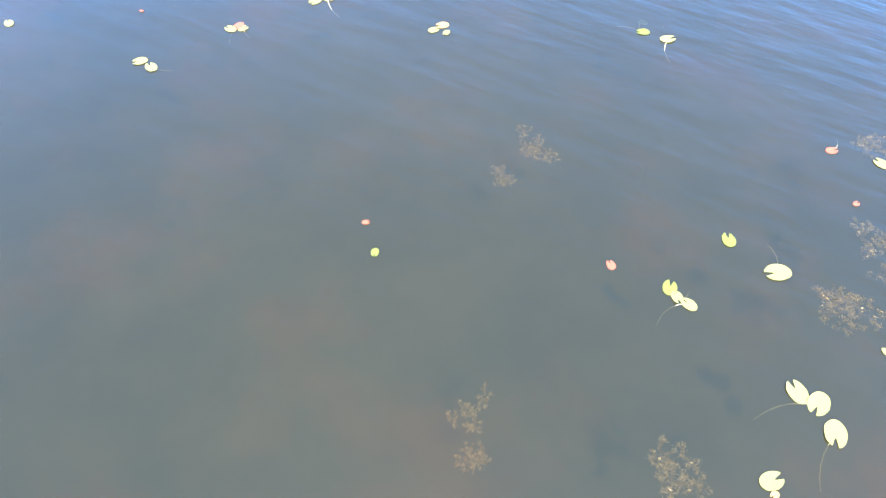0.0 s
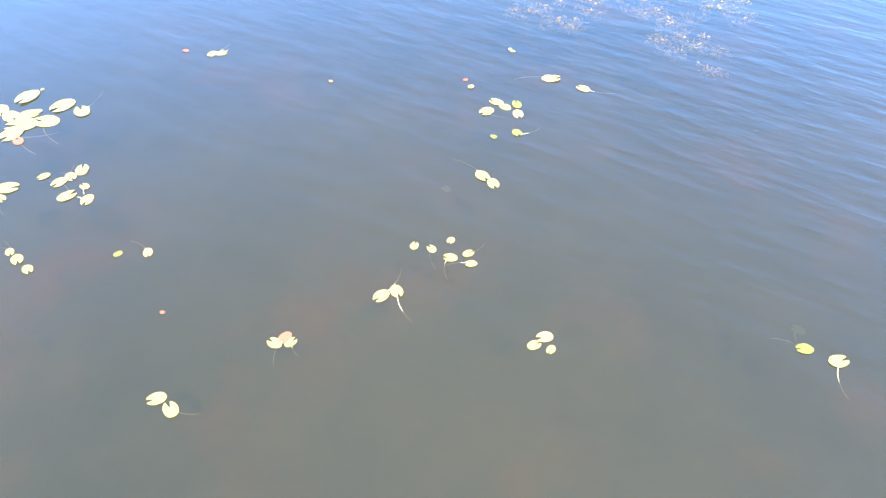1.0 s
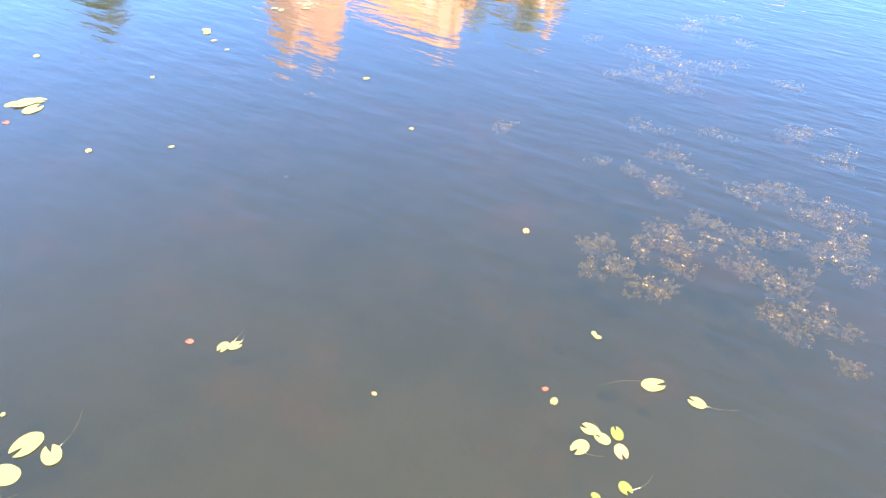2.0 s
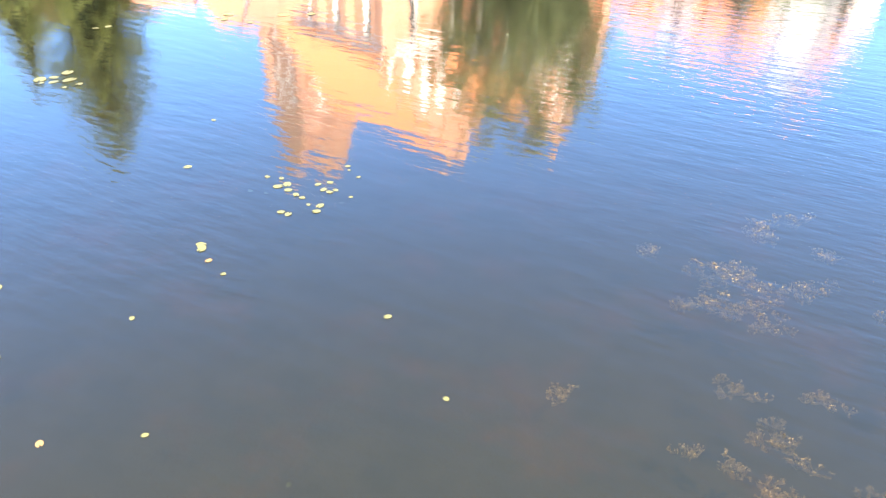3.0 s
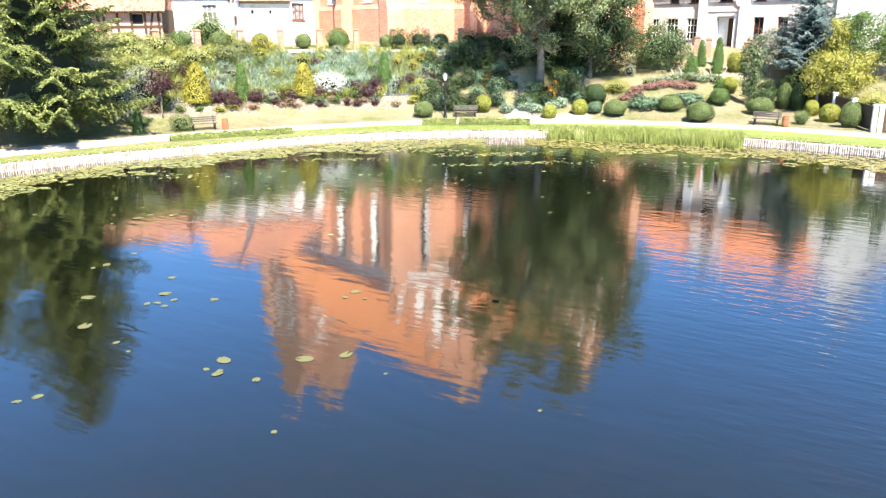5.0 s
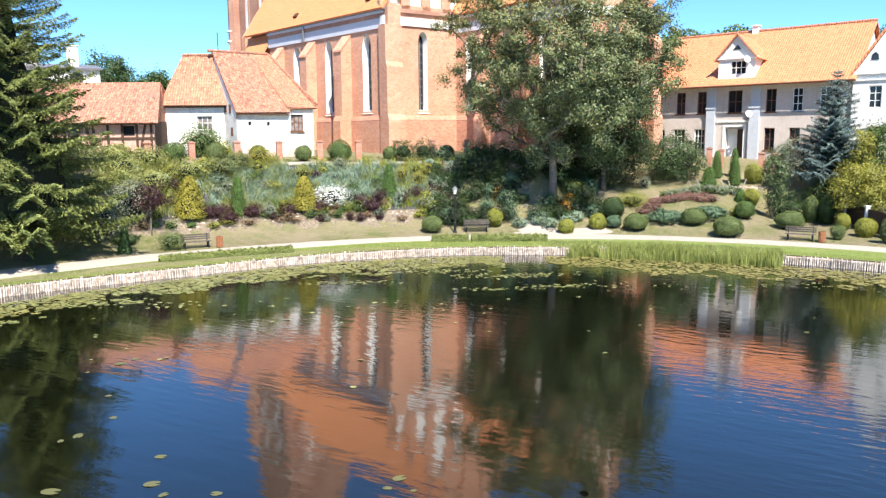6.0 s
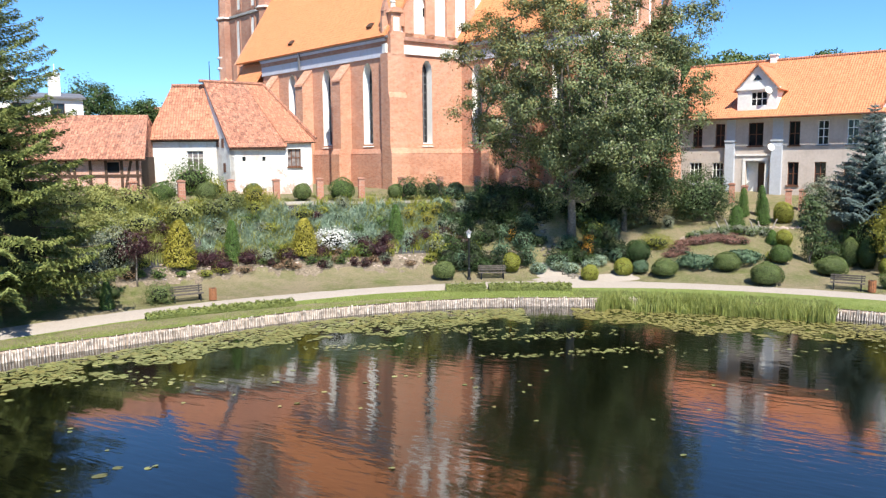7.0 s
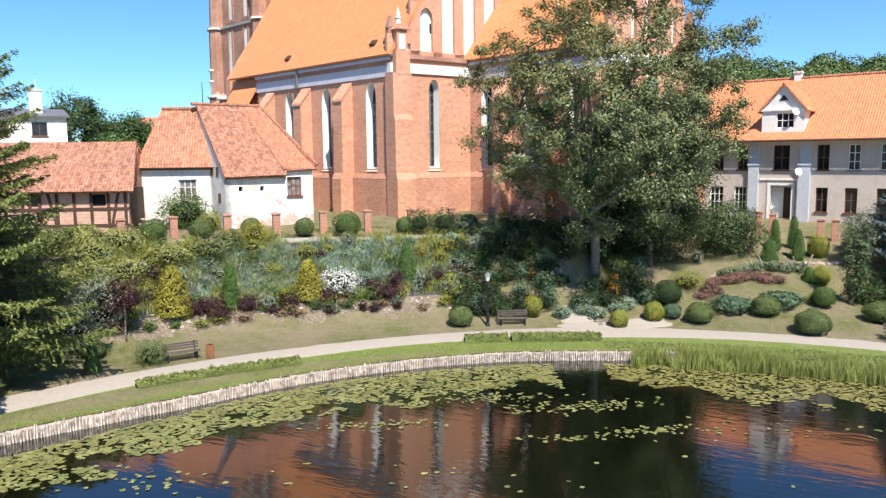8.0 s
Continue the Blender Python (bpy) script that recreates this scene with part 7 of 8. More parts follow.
def bench(x, y, turn):
    ob = thing("park_bench", "dark wooden slatted bench beside the gravel path", "bench", "benches", at=(x, y, land(x, y)), turn=turn)
    for v, z, dep, th in ((0.0, 0.44, 0.1, 0.035), (0.13, 0.45, 0.1, 0.035), (0.26, 0.45, 0.1, 0.035), (0.39, 0.44, 0.1, 0.035)):
        bm = bmesh.new()
        box(bm, FLAT, -0.95, 0.95, v, v + dep, z, z + th)
        part("seat_slat", bm, WOOD_BENCH, ob, bevel=0.006)
    for v, z in ((0.5, 0.56), (0.53, 0.69), (0.56, 0.82)):
        bm = bmesh.new()
        box(bm, FLAT, -0.95, 0.95, v, v + 0.035, z, z + 0.1)
        part("back_slat", bm, WOOD_BENCH, ob, bevel=0.006)
    for u in (-0.75, 0.75):
        bm = bmesh.new()
        for v in (0.04, 0.44):
            box(bm, FLAT, u - 0.04, u + 0.04, v, v + 0.07, 0.0, 0.44)
        box(bm, FLAT, u - 0.04, u + 0.04, 0.0, 0.5, 0.38, 0.44)
        limb(bm, [(u, 0.48, 0.4), (u, 0.6, 0.95)], [0.035, 0.03], 6)
        part("leg_frame", bm, METAL_DARK, ob)
    return ob


def facing_pond(x, y):
    return math.atan2(x - POND[0], y - POND[1]) * -1


for x, y in ((-18.1, 62.6), (0.8, 68.4), (21.7, 61.5)):
    bench(x, y, facing_pond(x, y))


def bin_box(x, y):
    ob = thing("litter_bin", "small brown wooden litter bin by the bench", "bin", "litter bins", at=(x, y, land(x, y)))
    bm = bmesh.new()
    turned(bm, [(0.16, 0.05), (0.18, 0.08), (0.19, 0.7), (0.17, 0.72), (0.15, 0.7), (0.15, 0.1)], sides=12)
    part("bucket", bm, METAL_DARK, ob)
    for k in range(12):
        a = 2 * math.pi * k / 12
        bm = bmesh.new()
        f = Side((0.2 * math.cos(a), 0.2 * math.sin(a)), (-math.sin(a), math.cos(a)), (math.cos(a), math.sin(a)))
        box(bm, f, -0.045, 0.045, 0.0, 0.02, 0.03, 0.74)
        part("slat", bm, WOOD_BIN, ob)


WOOD_BIN = plain("reddish_bin_wood", (0.3, 0.13, 0.06), 0.7, vary=0.25, scale=9)
bin_box(-16.8, 63.2)
bin_box(22.8, 60.75)


def lamp(x, y):
    ob = thing("park_lamp", "dark iron park lamp post with a pale lantern", "lamp post", at=(x, y, land(x, y)))
    bm = bmesh.new()
    turned(bm, [(0.17, -0.1), (0.17, 0.05), (0.1, 0.12), (0.11, 0.7), (0.07, 0.8), (0.055, 1.6), (0.05, 2.75), (0.08, 2.8), (0.05, 2.85)], sides=10)
    part("post", bm, METAL_DARK, ob)
    bm = bmesh.new()
    turned(bm, [(0.09, 2.86), (0.17, 3.2), (0.16, 3.22)], sides=6)
    part("lantern_glass", bm, PAINT_WHITE, ob, "milky lantern glass")
    bm = bmesh.new()
    turned(bm, [(0.23, 3.22), (0.2, 3.26), (0.08, 3.38), (0.03, 3.4), (0.02, 3.48)], sides=8)
    part("lantern_roof", bm, METAL_GREY, ob, "grey sheet-metal cap")


lamp(-0.8, 68.6)


def brick_post(x, y, high=1.5, wide=0.5):
    ob = thing("brick_post", "square red brick post of the terrace boundary", "post", "brick posts", at=(x, y, land(x, y)), turn=facing_pond(x, y))
    bm = bmesh.new()
    box(bm, FLAT, -wide / 2, wide / 2, -wide / 2, wide / 2, -0.4, high)
    part("shaft", bm, BRICK_POST, ob, bevel=0.012)
    bm = bmesh.new()
    prism(bm, FLAT, [(-wide / 2 - 0.06, high), (wide / 2 + 0.06, high), (wide / 2 + 0.06, high + 0.07), (0, high + 0.16), (-wide / 2 - 0.06, high + 0.07)], -wide / 2 - 0.06, wide / 2 + 0.06)
    part("cap", bm, BRICK_POST, ob)


for x, y in ((-24.4, 72.9), (-21.4, 74.3), (-18.1, 75.6), (-14.8, 76.2), (-11.6, 77.3), (-8.4, 77.9), (-5.2, 78.4), (-2.1, 78.7), (0.9, 78.5), (3.9, 78.2), (23.5, 81.6), (24.4, 81.1), (27.0, 78.6), (27.9, 78.1)):
    brick_post(x, y, 1.6 if x > 20 else 1.5)
KERB = plain("pale_kerb", (0.45, 0.41, 0.36), 0.9)
bm = bmesh.new()
pts = [(-24.8, 71.9), (-22.6, 72.6), (-20.4, 73.5), (-17.6, 74.1), (-14.8, 74.4), (-9.5, 75.1), (-4.0, 75.8), (0.5, 76.2)]
for p, q in zip(pts, pts[1:]):
    d = Vector(q) - Vector(p)
    f = Side(p, d, (-d.y, d.x))
    box(bm, f, 0, d.length, -0.12, 0.12, land(*p) - 0.3, max(land(*p), land(*q)) + 0.14)
tagged(part("terrace_kerb", bm, KERB), "low pale kerb along the terrace edge", "kerb", kind="structure")


def board_fence(a, b, name, label):
    """Dark boards between white posts."""
    ob = thing(name, label, "fence", "garden fences")
    a, b = Vector(a), Vector(b)
    d = b - a
    n = max(1, round(d.length / 3.7))
    f = Side(a, d, (-d.y, d.x))
    for i in range(n + 1):
        u = d.length * i / n
        x, y, _ = f(u, 0, 0)
        bm = bmesh.new()
        box(bm, f, u - 0.13, u + 0.13, -0.13, 0.13, land(x, y) - 0.3, land(x, y) + 1.72)
        box(bm, f, u - 0.17, u + 0.17, -0.17, 0.17, land(x, y) + 1.72, land(x, y) + 1.8)
        part("post", bm, PAINT_WHITE, ob, "white post")
        if i == n:
            break
        step = d.length / n
        for k in range(22):
            v = u + 0.15 + (step - 0.3) * k / 22
            x, y, _ = f(v, 0, 0)
            bm = bmesh.new()
            box(bm, f, v, v + (step - 0.3) / 22 - 0.012, -0.015, 0.015, land(x, y) + 0.05, land(x, y) + 1.6)
            part("board", bm, WOOD_DARK, ob)


board_fence((27.1, 57.45), (28.9, 68.5), "board_fence", "dark board fence with white posts running up the lawn")
board_fence((27.4, 57.2), (34.0, 52.5), "board_fence", "dark board fence with white posts beside the path")


# ---- lily pads and water weed ----
def pad_data(seed):
    """A heart-shaped floating leaf one metre wide, with a cleft, a raised rim and a dip at the stalk."""
    rng = random.Random(seed)
    bm = bmesh.new()
    half = radians(rng.uniform(10, 22))
    n = 18
    wob = rng.uniform(0, 9)
    rim, mid = [], []
    for i in range(n + 1):
        a = half + (2 * math.pi - 2 * half) * i / n
        r = 0.5 * (1 + 0.05 * noise.noise(Vector((math.cos(a) * 2, math.sin(a) * 2, wob))))
        x, y = r * 0.92 * math.cos(a), r * math.sin(a) * 0.8
        rim.append(bm.verts.new((x, y, 0.035 + 0.05 * noise.noise(Vector((a, wob, 0))))))
        mid.append(bm.verts.new((x * 0.55 + 0.02, y * 0.55, 0.02)))
    hub = bm.verts.new((0.1, 0, 0.012))
    for i in range(n):
        bm.faces.new((rim[i], rim[i + 1], mid[i + 1], mid[i]))
        bm.faces.new((mid[i], mid[i + 1], hub))
    data = bpy.data.meshes.new("lily_pad")
    bm.to_mesh(data)
    bm.free()
    return data


PAD_KINDS = {"y": (PAD, "pale yellow-green floating lily pad on the pond"), "g": (PAD_GREEN, "green floating lily pad on the pond"), "r": (PAD_RED, "reddish floating lily pad on the pond"), "t": (PAD_TAN, "withered tan lily pad on the pond"), "s": (PAD_GREEN, "green lily pad just under the surface")}
PAD_SHAPES = {}
for kind, (mat, _) in PAD_KINDS.items():
    PAD_SHAPES[kind] = []
    for k in range(5):
        data = pad_data(k * 5 + ord(kind))
        data.materials.append(mat)
        data.shade_smooth()
        PAD_SHAPES[kind].append(data)
pad_rng = random.Random(12)


def pads(rows):
    cx, cy = sum(r[0] for r in rows[:1]), sum(r[1] for r in rows[:1])
    for x, y, w, kind in rows:
        ob = tagged(new("lily_pad", pad_rng.choice(PAD_SHAPES[kind])), PAD_KINDS[kind][1], "lily pad", "floating lily pads")
        ob.matrix_basis = pose(x, y, -0.05 if kind == "s" else 0.004, pad_rng.uniform(-2, 2), pad_rng.uniform(-2, 2), pad_rng.uniform(0, 360)) @ Matrix.Diagonal((w * 1.14, w * 0.95, 0.5 * w + 0.05, 1))
        if w > 0.1 and y < 3 and pad_rng.random() < 0.55:
            bm = bmesh.new()
            a, L = pad_rng.uniform(0, 6.28), pad_rng.uniform(1.2, 2.6)
            pts = [Vector((0.1 + L * k * math.cos(a + k * 0.5), L * k * math.sin(a + k * 0.5), -0.03 - 0.2 * k * k)) for k in (0, 0.2, 0.4, 0.6, 0.8, 1.0)]
            limb(bm, pts, [0.022, 0.022, 0.02, 0.018, 0.016, 0.01], 5)
            part("stalk", bm, STALK, ob)


def weed_data(seed):
    """A tuft of water weed, about a metre across: leafy spikes that lean out from a few roots and end under the surface."""
    rng = np.random.default_rng(seed)
    spots, ways, tops, bmw = [], [], [], bmesh.new()
    tips, tip_ways = [], []
    for root in range(8):
        foot = np.array([rng.normal() * 0.22, rng.normal() * 0.22, -0.26])
        for s in range(8):
            a, tilt = rng.uniform(0, 6.28), rng.uniform(0.25, 0.95)
            way = np.array([math.cos(a) * math.sin(tilt), math.sin(a) * math.sin(tilt), math.cos(tilt)])
            p, line = foot + rng.normal(size=3) * 0.03, []
            for k in range(7):
                line.append(Vector(p))
                way = way + rng.normal(size=3) * 0.16 - np.array([0, 0, 0.12 if p[2] > -0.12 else 0.0])
                way /= np.linalg.norm(way)
                p = p + way * rng.uniform(0.03, 0.05)
                p[2] = min(p[2], -0.03)
                for q in range(12 if k > 1 else 5):
                    out = rng.normal(size=3)
                    out -= way * out.dot(way)
                    out = out / (np.linalg.norm(out) + 1e-6) + way * 0.9
                    spots.append(p + out * 0.016)
                    ways.append(out)
                    tops.append(rng.normal(size=3) * 0.5 + [0, 0, 1])
            # tip leaves for the paler, lit-looking copy of the weed colour
            if rng.random() < 0.8:
                for q in range(16):
                    tips.append((p[0] + rng.normal() * 0.03, p[1] + rng.normal() * 0.03, rng.uniform(-0.045, -0.02)))
                    tip_ways.append(rng.normal(size=3) * [1, 1, 0.5])
            limb(bmw, line, [0.004] * 6 + [0.002], 4)
    n = len(spots)
    bmw.from_mesh(spray_data("water_weed", np.array(spots), np.array(ways), np.array(tops), rng.uniform(0.045, 0.085, n), rng.uniform(0.013, 0.024, n)))
    out = bpy.data.meshes.new("water_weed")
    bmw.to_mesh(out)
    bmw.free()
    out.materials.append(WEED)
    n = len(tips)
    top = spray_data("weed_tips", np.array(tips), np.array(tip_ways), rng.normal(size=(n, 3)) * 0.5 + [0, 0, 1], rng.uniform(0.03, 0.065, n), rng.uniform(0.007, 0.013, n))
    top.materials.append(WEED_LIT_TIP)
    return out, top


WEEDS = [weed_data(k) for k in range(5)]


def weeds(rows):
    for x, y, w, deep in rows:
        under, top = pad_rng.choice(WEEDS)
        ob = tagged(new("water_weed", under), "tuft of brown water weed just under the surface", "water weed", "weed tufts")
        ob.matrix_basis = pose(x, y, deep + 0.06, 0, 0, pad_rng.uniform(0, 360)) @ Matrix.Diagonal((w * 1.1, w * 1.1, max(0.35, w) * 0.8, 1))
        part_of("tips", top, WEED_LIT_TIP, ob, "tips coloured pale as if lit near the surface")


pads([(-2.70, -4.30, 0.13, "y"), (-1.12, -4.97, 0.16, "y"), (-0.98, -5.07, 0.16, "y"), (-0.26, -4.39, 0.14, "y"), (-0.18, -4.33, 0.14, "r"), (-0.12, -4.38, 0.12, "y"), (1.99, -4.39, 0.13, "y"), (2.09, -4.30, 0.15, "t"), (2.13, -4.44, 0.10, "y"), (4.40, -4.15, 0.13, "s"), (4.35, -4.41, 0.15, "g"), (4.60, -4.54, 0.18, "y")])
pads([(1.35, -7.24, 0.07, "r"), (1.44, -7.58, 0.09, "g"), (3.43, -7.73, 0.10, "r"), (4.51, -7.46, 0.16, "g"), (3.88, -7.97, 0.16, "g"), (3.92, -8.07, 0.13, "y"), (4.00, -8.14, 0.14, "y"), (4.83, -7.82, 0.23, "y"), (4.63, -8.94, 0.20, "y"), (4.76, -9.04, 0.21, "y"), (4.80, -9.28, 0.22, "y")])
pads([(4.23, -9.62, 0.18, "y"), (4.22, -9.72, 0.07, "t"), (6.24, -6.52, 0.16, "y"), (5.82, -6.34, 0.12, "r"), (5.80, -7.04, 0.07, "r"), (5.44, -8.60, 0.07, "y")])
pads([(0.92, -3.16, 0.11, "y"), (1.09, -3.20, 0.11, "y"), (1.28, -3.08, 0.10, "t"), (1.27, -3.32, 0.14, "y"), (1.45, -3.26, 0.12, "y"), (1.47, -3.40, 0.12, "y"), (1.64, -2.05, 0.19, "y"), (1.75, -2.18, 0.17, "y"), (1.24, -2.21, 0.12, "s"), (0.63, -3.83, 0.17, "y"), (0.77, -3.77, 0.16, "y")])
pads([(1.74, -0.80, 0.20, "y"), (1.87, -0.59, 0.18, "y"), (1.97, -0.70, 0.16, "y"), (2.12, -0.64, 0.16, "g"), (2.12, -0.85, 0.17, "t"), (1.80, -1.32, 0.09, "g"), (2.08, -1.24, 0.15, "g"), (1.50, -0.09, 0.07, "r"), (1.57, -0.25, 0.10, "y"), (2.61, -0.03, 0.24, "y"), (2.99, -0.26, 0.18, "y"), (2.13, 0.70, 0.08, "y")])
pads([(-1.84, 0.47, 0.15, "y"), (-1.72, 0.49, 0.15, "y"), (-3.85, -0.61, 0.32, "y"), (-3.73, -0.44, 0.06, "y"), (-3.36, -0.79, 0.31, "y"), (-3.09, -0.90, 0.24, "y"), (-3.43, -1.12, 0.30, "y"), (-4.04, -0.91, 0.24, "y"), (-3.87, -1.03, 0.25, "y"), (-3.69, -1.20, 0.35, "y"), (-3.73, -1.38, 0.30, "y")])
pads([(-3.61, -0.91, 0.11, "y"), (-3.60, -1.51, 0.15, "r"), (-3.69, -0.98, 0.23, "y"), (-3.08, -2.14, 0.14, "y"), (-2.88, -2.24, 0.18, "y"), (-2.79, -2.14, 0.15, "y"), (-2.71, -2.02, 0.19, "y"), (-2.72, -2.46, 0.20, "y"), (-2.59, -2.30, 0.12, "y"), (-2.49, -2.52, 0.17, "y"), (-3.39, -2.34, 0.25, "y")])
pads([(-3.39, -2.51, 0.14, "y"), (-2.97, -3.30, 0.11, "y"), (-2.86, -3.40, 0.15, "y"), (-2.71, -3.53, 0.13, "y"), (-1.93, -3.31, 0.09, "g"), (-1.65, -3.29, 0.12, "t"), (-1.31, -4.05, 0.05, "r")])
pads([(-2.21, 0.55, 0.09, "r"), (-4.65, 4.42, 0.12, "t"), (-3.49, 4.56, 0.09, "y"), (-1.70, 3.86, 0.08, "s"), (0.04, 5.19, 0.09, "y"), (-0.78, 6.93, 0.12, "y"), (-4.44, 6.88, 0.10, "y"), (-3.42, 8.06, 0.09, "y"), (-3.98, 8.90, 0.18, "y"), (-6.73, 7.67, 0.14, "y")])
pads([(-6.19, 5.88, 0.41, "y"), (-5.97, 5.67, 0.34, "y"), (-5.99, 5.97, 0.24, "y"), (-6.38, 5.82, 0.21, "y"), (1.57, 2.56, 0.11, "t"), (2.16, 0.65, 0.08, "y"), (-0.21, -0.16, 0.06, "t"), (-6.20, 5.23, 0.12, "r")])
pads([(-3.41, 11.64, 0.12, "y"), (-3.12, 11.57, 0.12, "y"), (-3.12, 11.21, 0.20, "y"), (-2.96, 11.30, 0.20, "y"), (-2.90, 11.05, 0.16, "y"), (-2.72, 10.85, 0.15, "y"), (-2.59, 10.73, 0.13, "y"), (-2.88, 10.15, 0.15, "y"), (-2.74, 10.07, 0.15, "y"), (-2.21, 10.40, 0.17, "y"), (-2.25, 10.18, 0.16, "y")])
pads([(-2.43, 10.45, 0.09, "y"), (-2.37, 11.30, 0.14, "y"), (-2.14, 11.39, 0.14, "y"), (-2.23, 11.08, 0.15, "y"), (-2.10, 10.97, 0.15, "y"), (-2.00, 11.06, 0.12, "y"), (-1.84, 10.63, 0.09, "s"), (-1.68, 10.76, 0.09, "y"), (-1.61, 11.64, 0.10, "y"), (-1.88, 12.16, 0.12, "y"), (-1.83, 11.97, 0.08, "y"), (-2.32, 12.04, 0.08, "s")])
pads([(-3.64, 11.12, 0.12, "s"), (-3.32, 11.02, 0.10, "s"), (-5.11, 12.09, 0.17, "y"), (-5.25, 14.71, 0.12, "y"), (-4.01, 8.98, 0.17, "y"), (-3.96, 8.82, 0.17, "y"), (-3.75, 8.47, 0.12, "t"), (-3.42, 8.07, 0.08, "y")])
pads([(-10.55, 17.58, 0.42, "y"), (-10.26, 17.77, 0.25, "y"), (-10.11, 17.39, 0.25, "y"), (-10.08, 18.20, 0.39, "y"), (-9.77, 17.58, 0.37, "y"), (-9.38, 17.25, 0.21, "y"), (-9.66, 16.99, 0.15, "y"), (-10.39, 17.32, 0.16, "y"), (-7.32, 24.89, 0.28, "y"), (-7.23, 24.22, 0.19, "y"), (-11.10, 22.89, 0.16, "y")])
pads([(-7.28, 24.80, 0.38, "y"), (-7.24, 24.08, 0.28, "y"), (-7.56, 24.32, 0.18, "y"), (-6.29, 23.73, 0.23, "y"), (-5.38, 24.80, 0.42, "y"), (-4.42, 25.01, 0.37, "y"), (-4.58, 29.58, 0.33, "y"), (-4.85, 29.10, 0.22, "y"), (-4.26, 28.94, 0.16, "y"), (-3.42, 23.93, 0.10, "y")])
pads([(-12.39, 29.40, 0.42, "y"), (-11.53, 27.14, 0.42, "y"), (-10.26, 25.98, 0.18, "y"), (-9.74, 25.41, 0.14, "y"), (-10.80, 23.09, 0.24, "y"), (-11.16, 22.88, 0.16, "y"), (-5.46, 21.42, 0.15, "y"), (-0.19, 22.08, 0.11, "y"), (-10.23, 29.64, 0.38, "y"), (-10.47, 28.79, 0.23, "y"), (-10.21, 28.86, 0.23, "y")])
pads([(-9.80, 29.09, 0.23, "y"), (-10.52, 31.16, 0.29, "y"), (-9.91, 28.59, 0.23, "y"), (-8.64, 29.07, 0.26, "y"), (-12.75, 33.98, 0.25, "y"), (-13.17, 32.66, 0.32, "y"), (-13.48, 32.34, 0.20, "y"), (-14.50, 39.32, 0.42, "y"), (-14.18, 39.87, 0.30, "y"), (-13.62, 35.89, 0.22, "y")])
weeds([(2.60, 1.82, 0.75, -0.06), (3.00, 1.45, 0.40, -0.06), (3.57, 2.21, 0.86, -0.06), (3.90, 2.86, 0.46, -0.06), (3.41, 2.64, 0.59, -0.06), (3.92, 4.41, 0.60, -0.06), (3.74, 5.34, 0.45, -0.06), (3.59, 3.59, 0.56, -0.06), (4.32, 2.42, 0.45, -0.06), (4.18, 1.82, 0.43, -0.06), (4.50, 1.73, 0.65, -0.06), (4.35, 1.03, 0.62, -0.06), (4.80, 0.95, 0.56, -0.06), (4.75, 0.28, 0.33, -0.06), (4.69, 3.46, 0.49, -0.06), (5.12, 3.60, 0.67, -0.06)])
weeds([(6.08, 5.20, 0.58, -0.06), (5.64, 2.87, 0.98, -0.06), (5.32, 2.32, 0.94, -0.06), (5.50, 2.12, 0.47, -0.06), (1.52, 5.32, 0.35, -0.06), (2.85, 4.33, 0.25, -0.06), (3.29, 4.12, 0.33, -0.06), (4.78, 5.19, 0.37, -0.06), (2.36, 2.31, 0.42, -0.06), (4.65, 6.72, 0.40, -0.06), (6.66, 6.85, 0.54, -0.06), (6.42, 8.66, 0.47, -0.06), (5.68, 7.69, 0.55, -0.06), (6.34, 5.20, 0.49, -0.06), (6.51, 4.43, 0.56, -0.06), (4.57, 8.14, 0.66, -0.06), (5.65, 9.72, 0.49, -0.06)])
weeds([(5.67, 9.51, 0.59, -0.06), (4.56, 8.35, 0.70, -0.06), (5.01, 7.84, 0.70, -0.06), (4.13, 7.38, 0.65, -0.06), (3.67, 7.29, 0.40, -0.06), (3.53, 8.91, 0.44, -0.06), (4.61, 7.18, 0.49, -0.06), (6.42, 9.95, 0.51, -0.06)])
weeds([(2.98, -6.11, 0.34, -0.22), (2.64, -6.54, 0.24, -0.22), (2.22, -8.99, 0.26, -0.22), (2.22, -9.34, 0.25, -0.22), (5.26, -8.13, 0.53, -0.06), (3.55, -9.59, 0.43, -0.06), (5.82, -7.50, 0.40, -0.06), (6.23, -6.24, 0.39, -0.06)])


def pad_carpet(name, label, spots, mat, seed, size=(0.14, 0.3)):
    """Lily pads without number, each a cleft disc lying on the water."""
    rng = np.random.default_rng(seed)
    verts, faces = [], []
    for x, y in spots:
        r, turn, tip = rng.uniform(*size) / 2, rng.uniform(0, 6.28), rng.normal(size=2) * 0.07
        z = 0.006 + rng.uniform(0, 0.02)
        b = len(verts)
        for k in range(8):
            a = turn + 0.3 + 5.7 * k / 7
            dx, dy = r * math.cos(a), r * 0.85 * math.sin(a)
            verts.append((x + dx, y + dy, z + dx * tip[0] + dy * tip[1] + rng.uniform(0, 0.012)))
        verts.append((x, y, z))
        faces += [(b + k, b + k + 1, b + 8) for k in range(7)]
    data = bpy.data.meshes.new(name)
    data.from_pydata(verts, [], faces)
    tagged(part_of(name, data, mat), label, "lily pads", kind="stuff")


BANK_GAP = [(-64, 2.3), (-44, 1.9), (-34, 1.4), (-24, 0.9), (4, 0.8), (62, 0.8)]


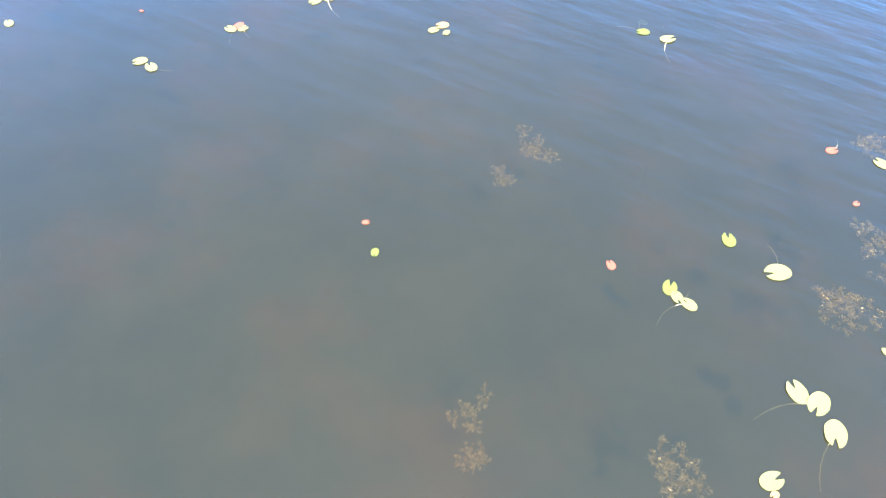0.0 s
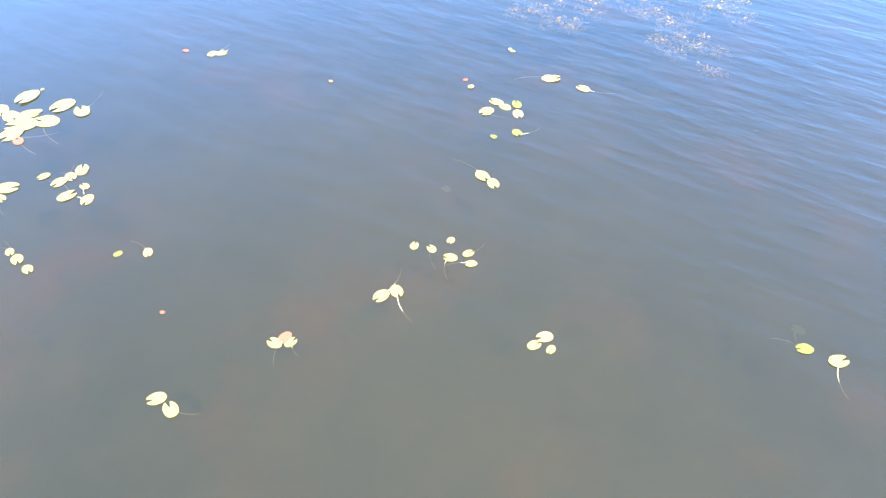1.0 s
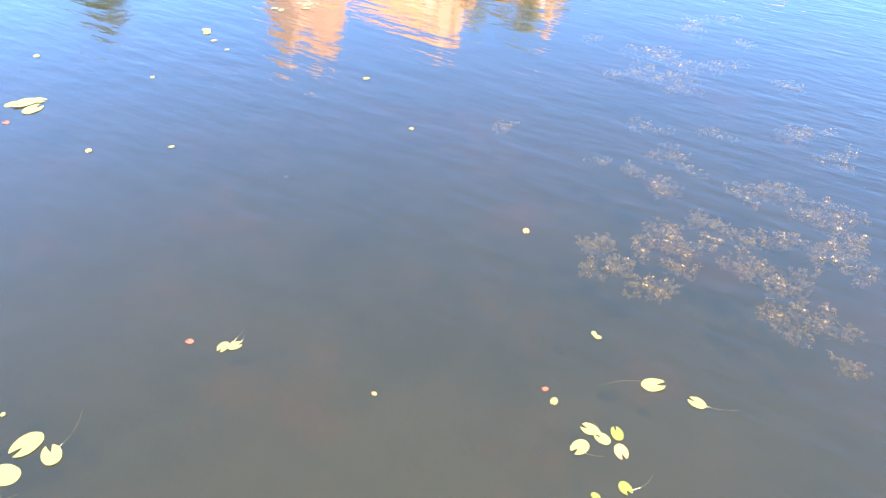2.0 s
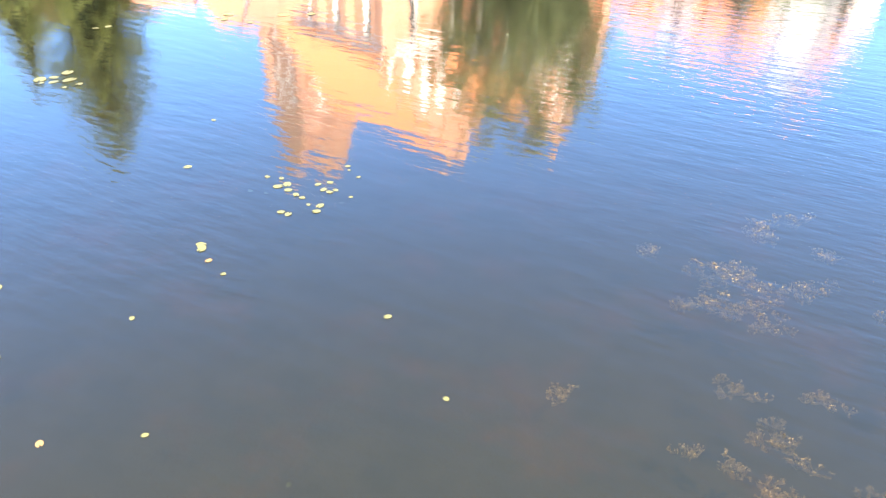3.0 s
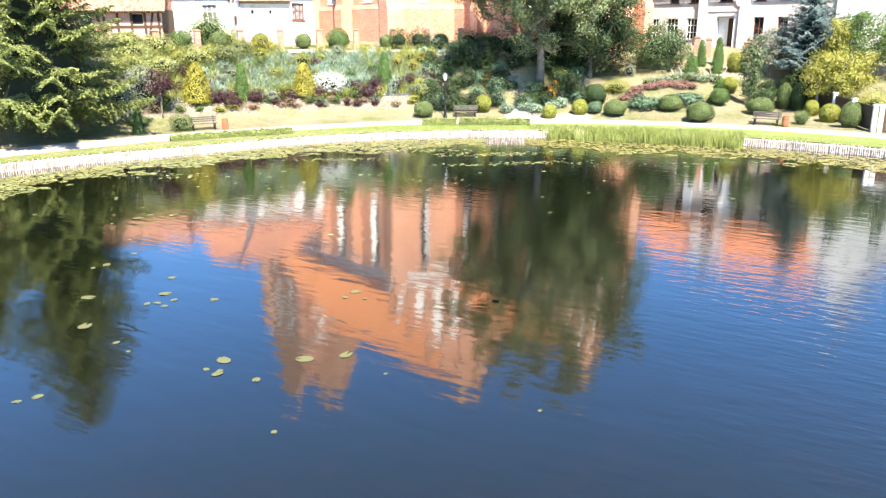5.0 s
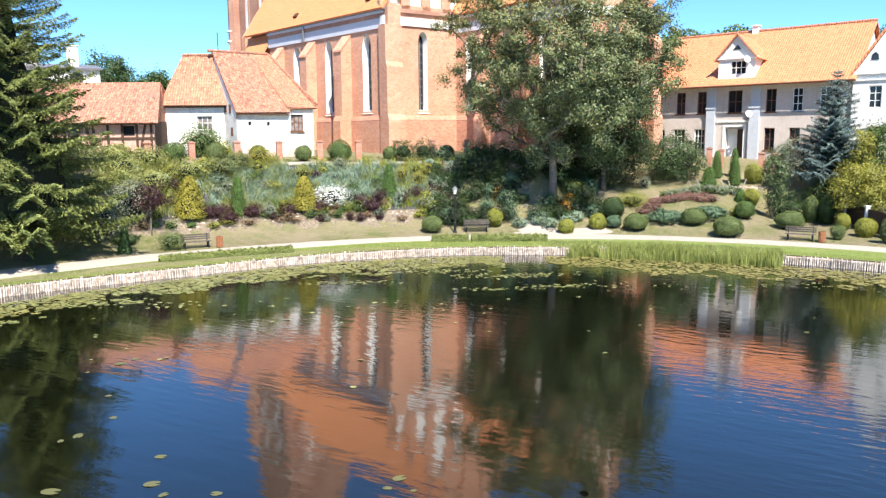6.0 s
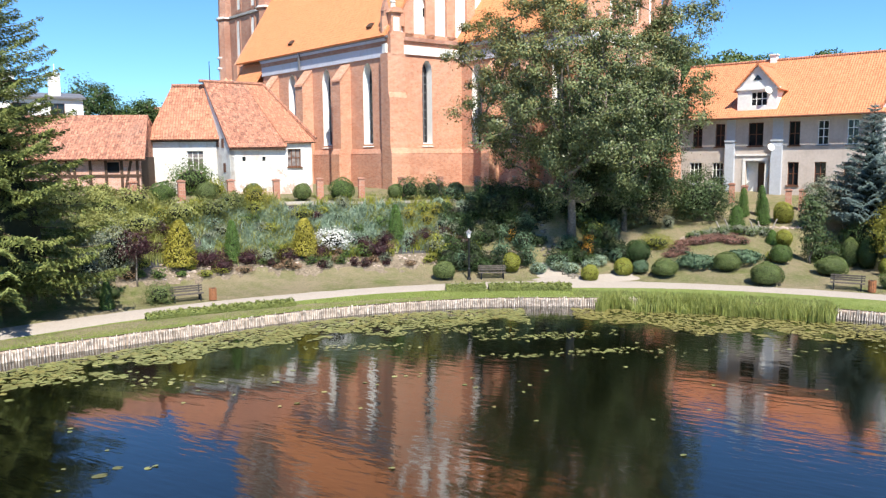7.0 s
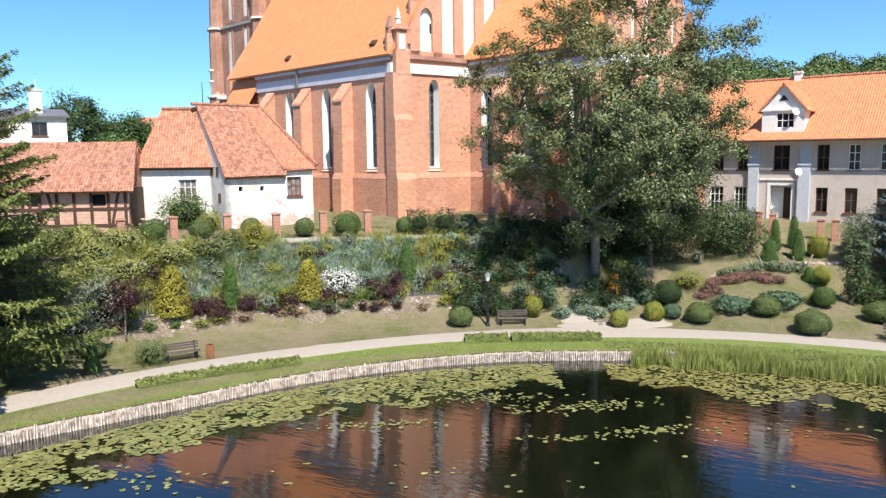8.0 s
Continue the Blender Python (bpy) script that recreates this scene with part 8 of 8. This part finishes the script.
def carpet_spots(n, seed, a0, a1, edge, thick):
    """Places off the shore, dense at the bank and ragged towards open water. edge: angle and width pairs."""
    rng = np.random.default_rng(seed)
    out = []
    while len(out) < n:
        a = rng.uniform(a0, a1)
        wide = along(a, edge)
        gap = along(a, BANK_GAP)
        r = -gap - rng.uniform(0, 1.25) * wide
        x, y = on_shore(a, r - 0.8 * along(a, INSET))
        k = (-r - gap) / wide
        lump_k = noise.noise(Vector((x, y, seed)) * 0.55) + 0.5 * noise.noise(Vector((x, y, seed)) * 1.7)
        if lump_k + thick - k * k * 0.75 > 0:
            out.append((x, y))
    return out


pad_carpet("shore_lily_pads", "dense carpet of green lily pads along the bank", carpet_spots(5200, 3, -64, 4, [(-64, 5.4), (-40, 4.0), (-30, 3.2), (-20, 3.9), (-8, 4.8), (4, 3.6)], 0.62), PAD_SHORE, 1)
pad_carpet("shore_lily_pads_yellowed", "yellowed lily pads along the bank", carpet_spots(1500, 4, -64, 4, [(-64, 5.0), (-30, 3.2), (4, 3.4)], 0.35), PAD_SCUM, 2)
pad_carpet("reed_lily_pads", "yellow-green lily pads in front of the reeds", carpet_spots(4200, 5, 9, 62, [(9, 3.0), (20, 5.2), (33, 5.4), (62, 5.0)], 0.7), PAD_SCUM, 3)
patch_rng = np.random.default_rng(15)
patches = []
for cx, cy, sx, sy, n in ((1.5, 55.3, 1.9, 0.8, 130), (-2.5, 57.0, 1.8, 0.7, 100), (-7.5, 53.9, 1.6, 0.6, 70), (3.4, 52.0, 1.2, 0.5, 60), (0.3, 51.5, 1.2, 0.4, 40), (-6.5, 48.0, 5.0, 3.0, 22), (6.5, 52.0, 2.0, 1.2, 20), (-14.0, 42.0, 4.0, 5.0, 16), (-16.5, 49.0, 2.0, 1.2, 40), (2.0, 44.0, 7.0, 5.0, 12), (14.0, 51.0, 4.0, 0.9, 40)):
    patches += [(cx + patch_rng.normal() * sx, cy + patch_rng.normal() * sy * 0.5) for _ in range(n)]
pad_carpet("scattered_lily_pads", "scattered lily pads on the open water before the bank", patches, PAD_SHORE, 7, (0.12, 0.26))


# ---- old boards by the white house ----
def plank_pile(x, y):
    rng = random.Random(3)
    ob = thing("plank_pile", "pile of weathered boards against the white house", "planks", at=(x, y, land(x, y)))
    for k in range(9):
        bm = bmesh.new()
        L, u = rng.uniform(1.6, 3.0), rng.uniform(-1.2, 1.0)
        box(bm, FLAT, -L / 2, L / 2, -0.09, 0.09, 0.0, 0.035)
        turn = Matrix.Translation((u, 0.1 * k - 0.4, 0.12 + 0.09 * k)) @ Matrix.Rotation(rng.uniform(-0.5, 0.5), 4, "Z") @ Matrix.Rotation(rng.uniform(-0.35, 0.35), 4, "Y")
        bmesh.ops.transform(bm, matrix=turn, verts=bm.verts)
        part("plank", bm, STAKE, ob)


plank_pile(-24.4, 81.2)
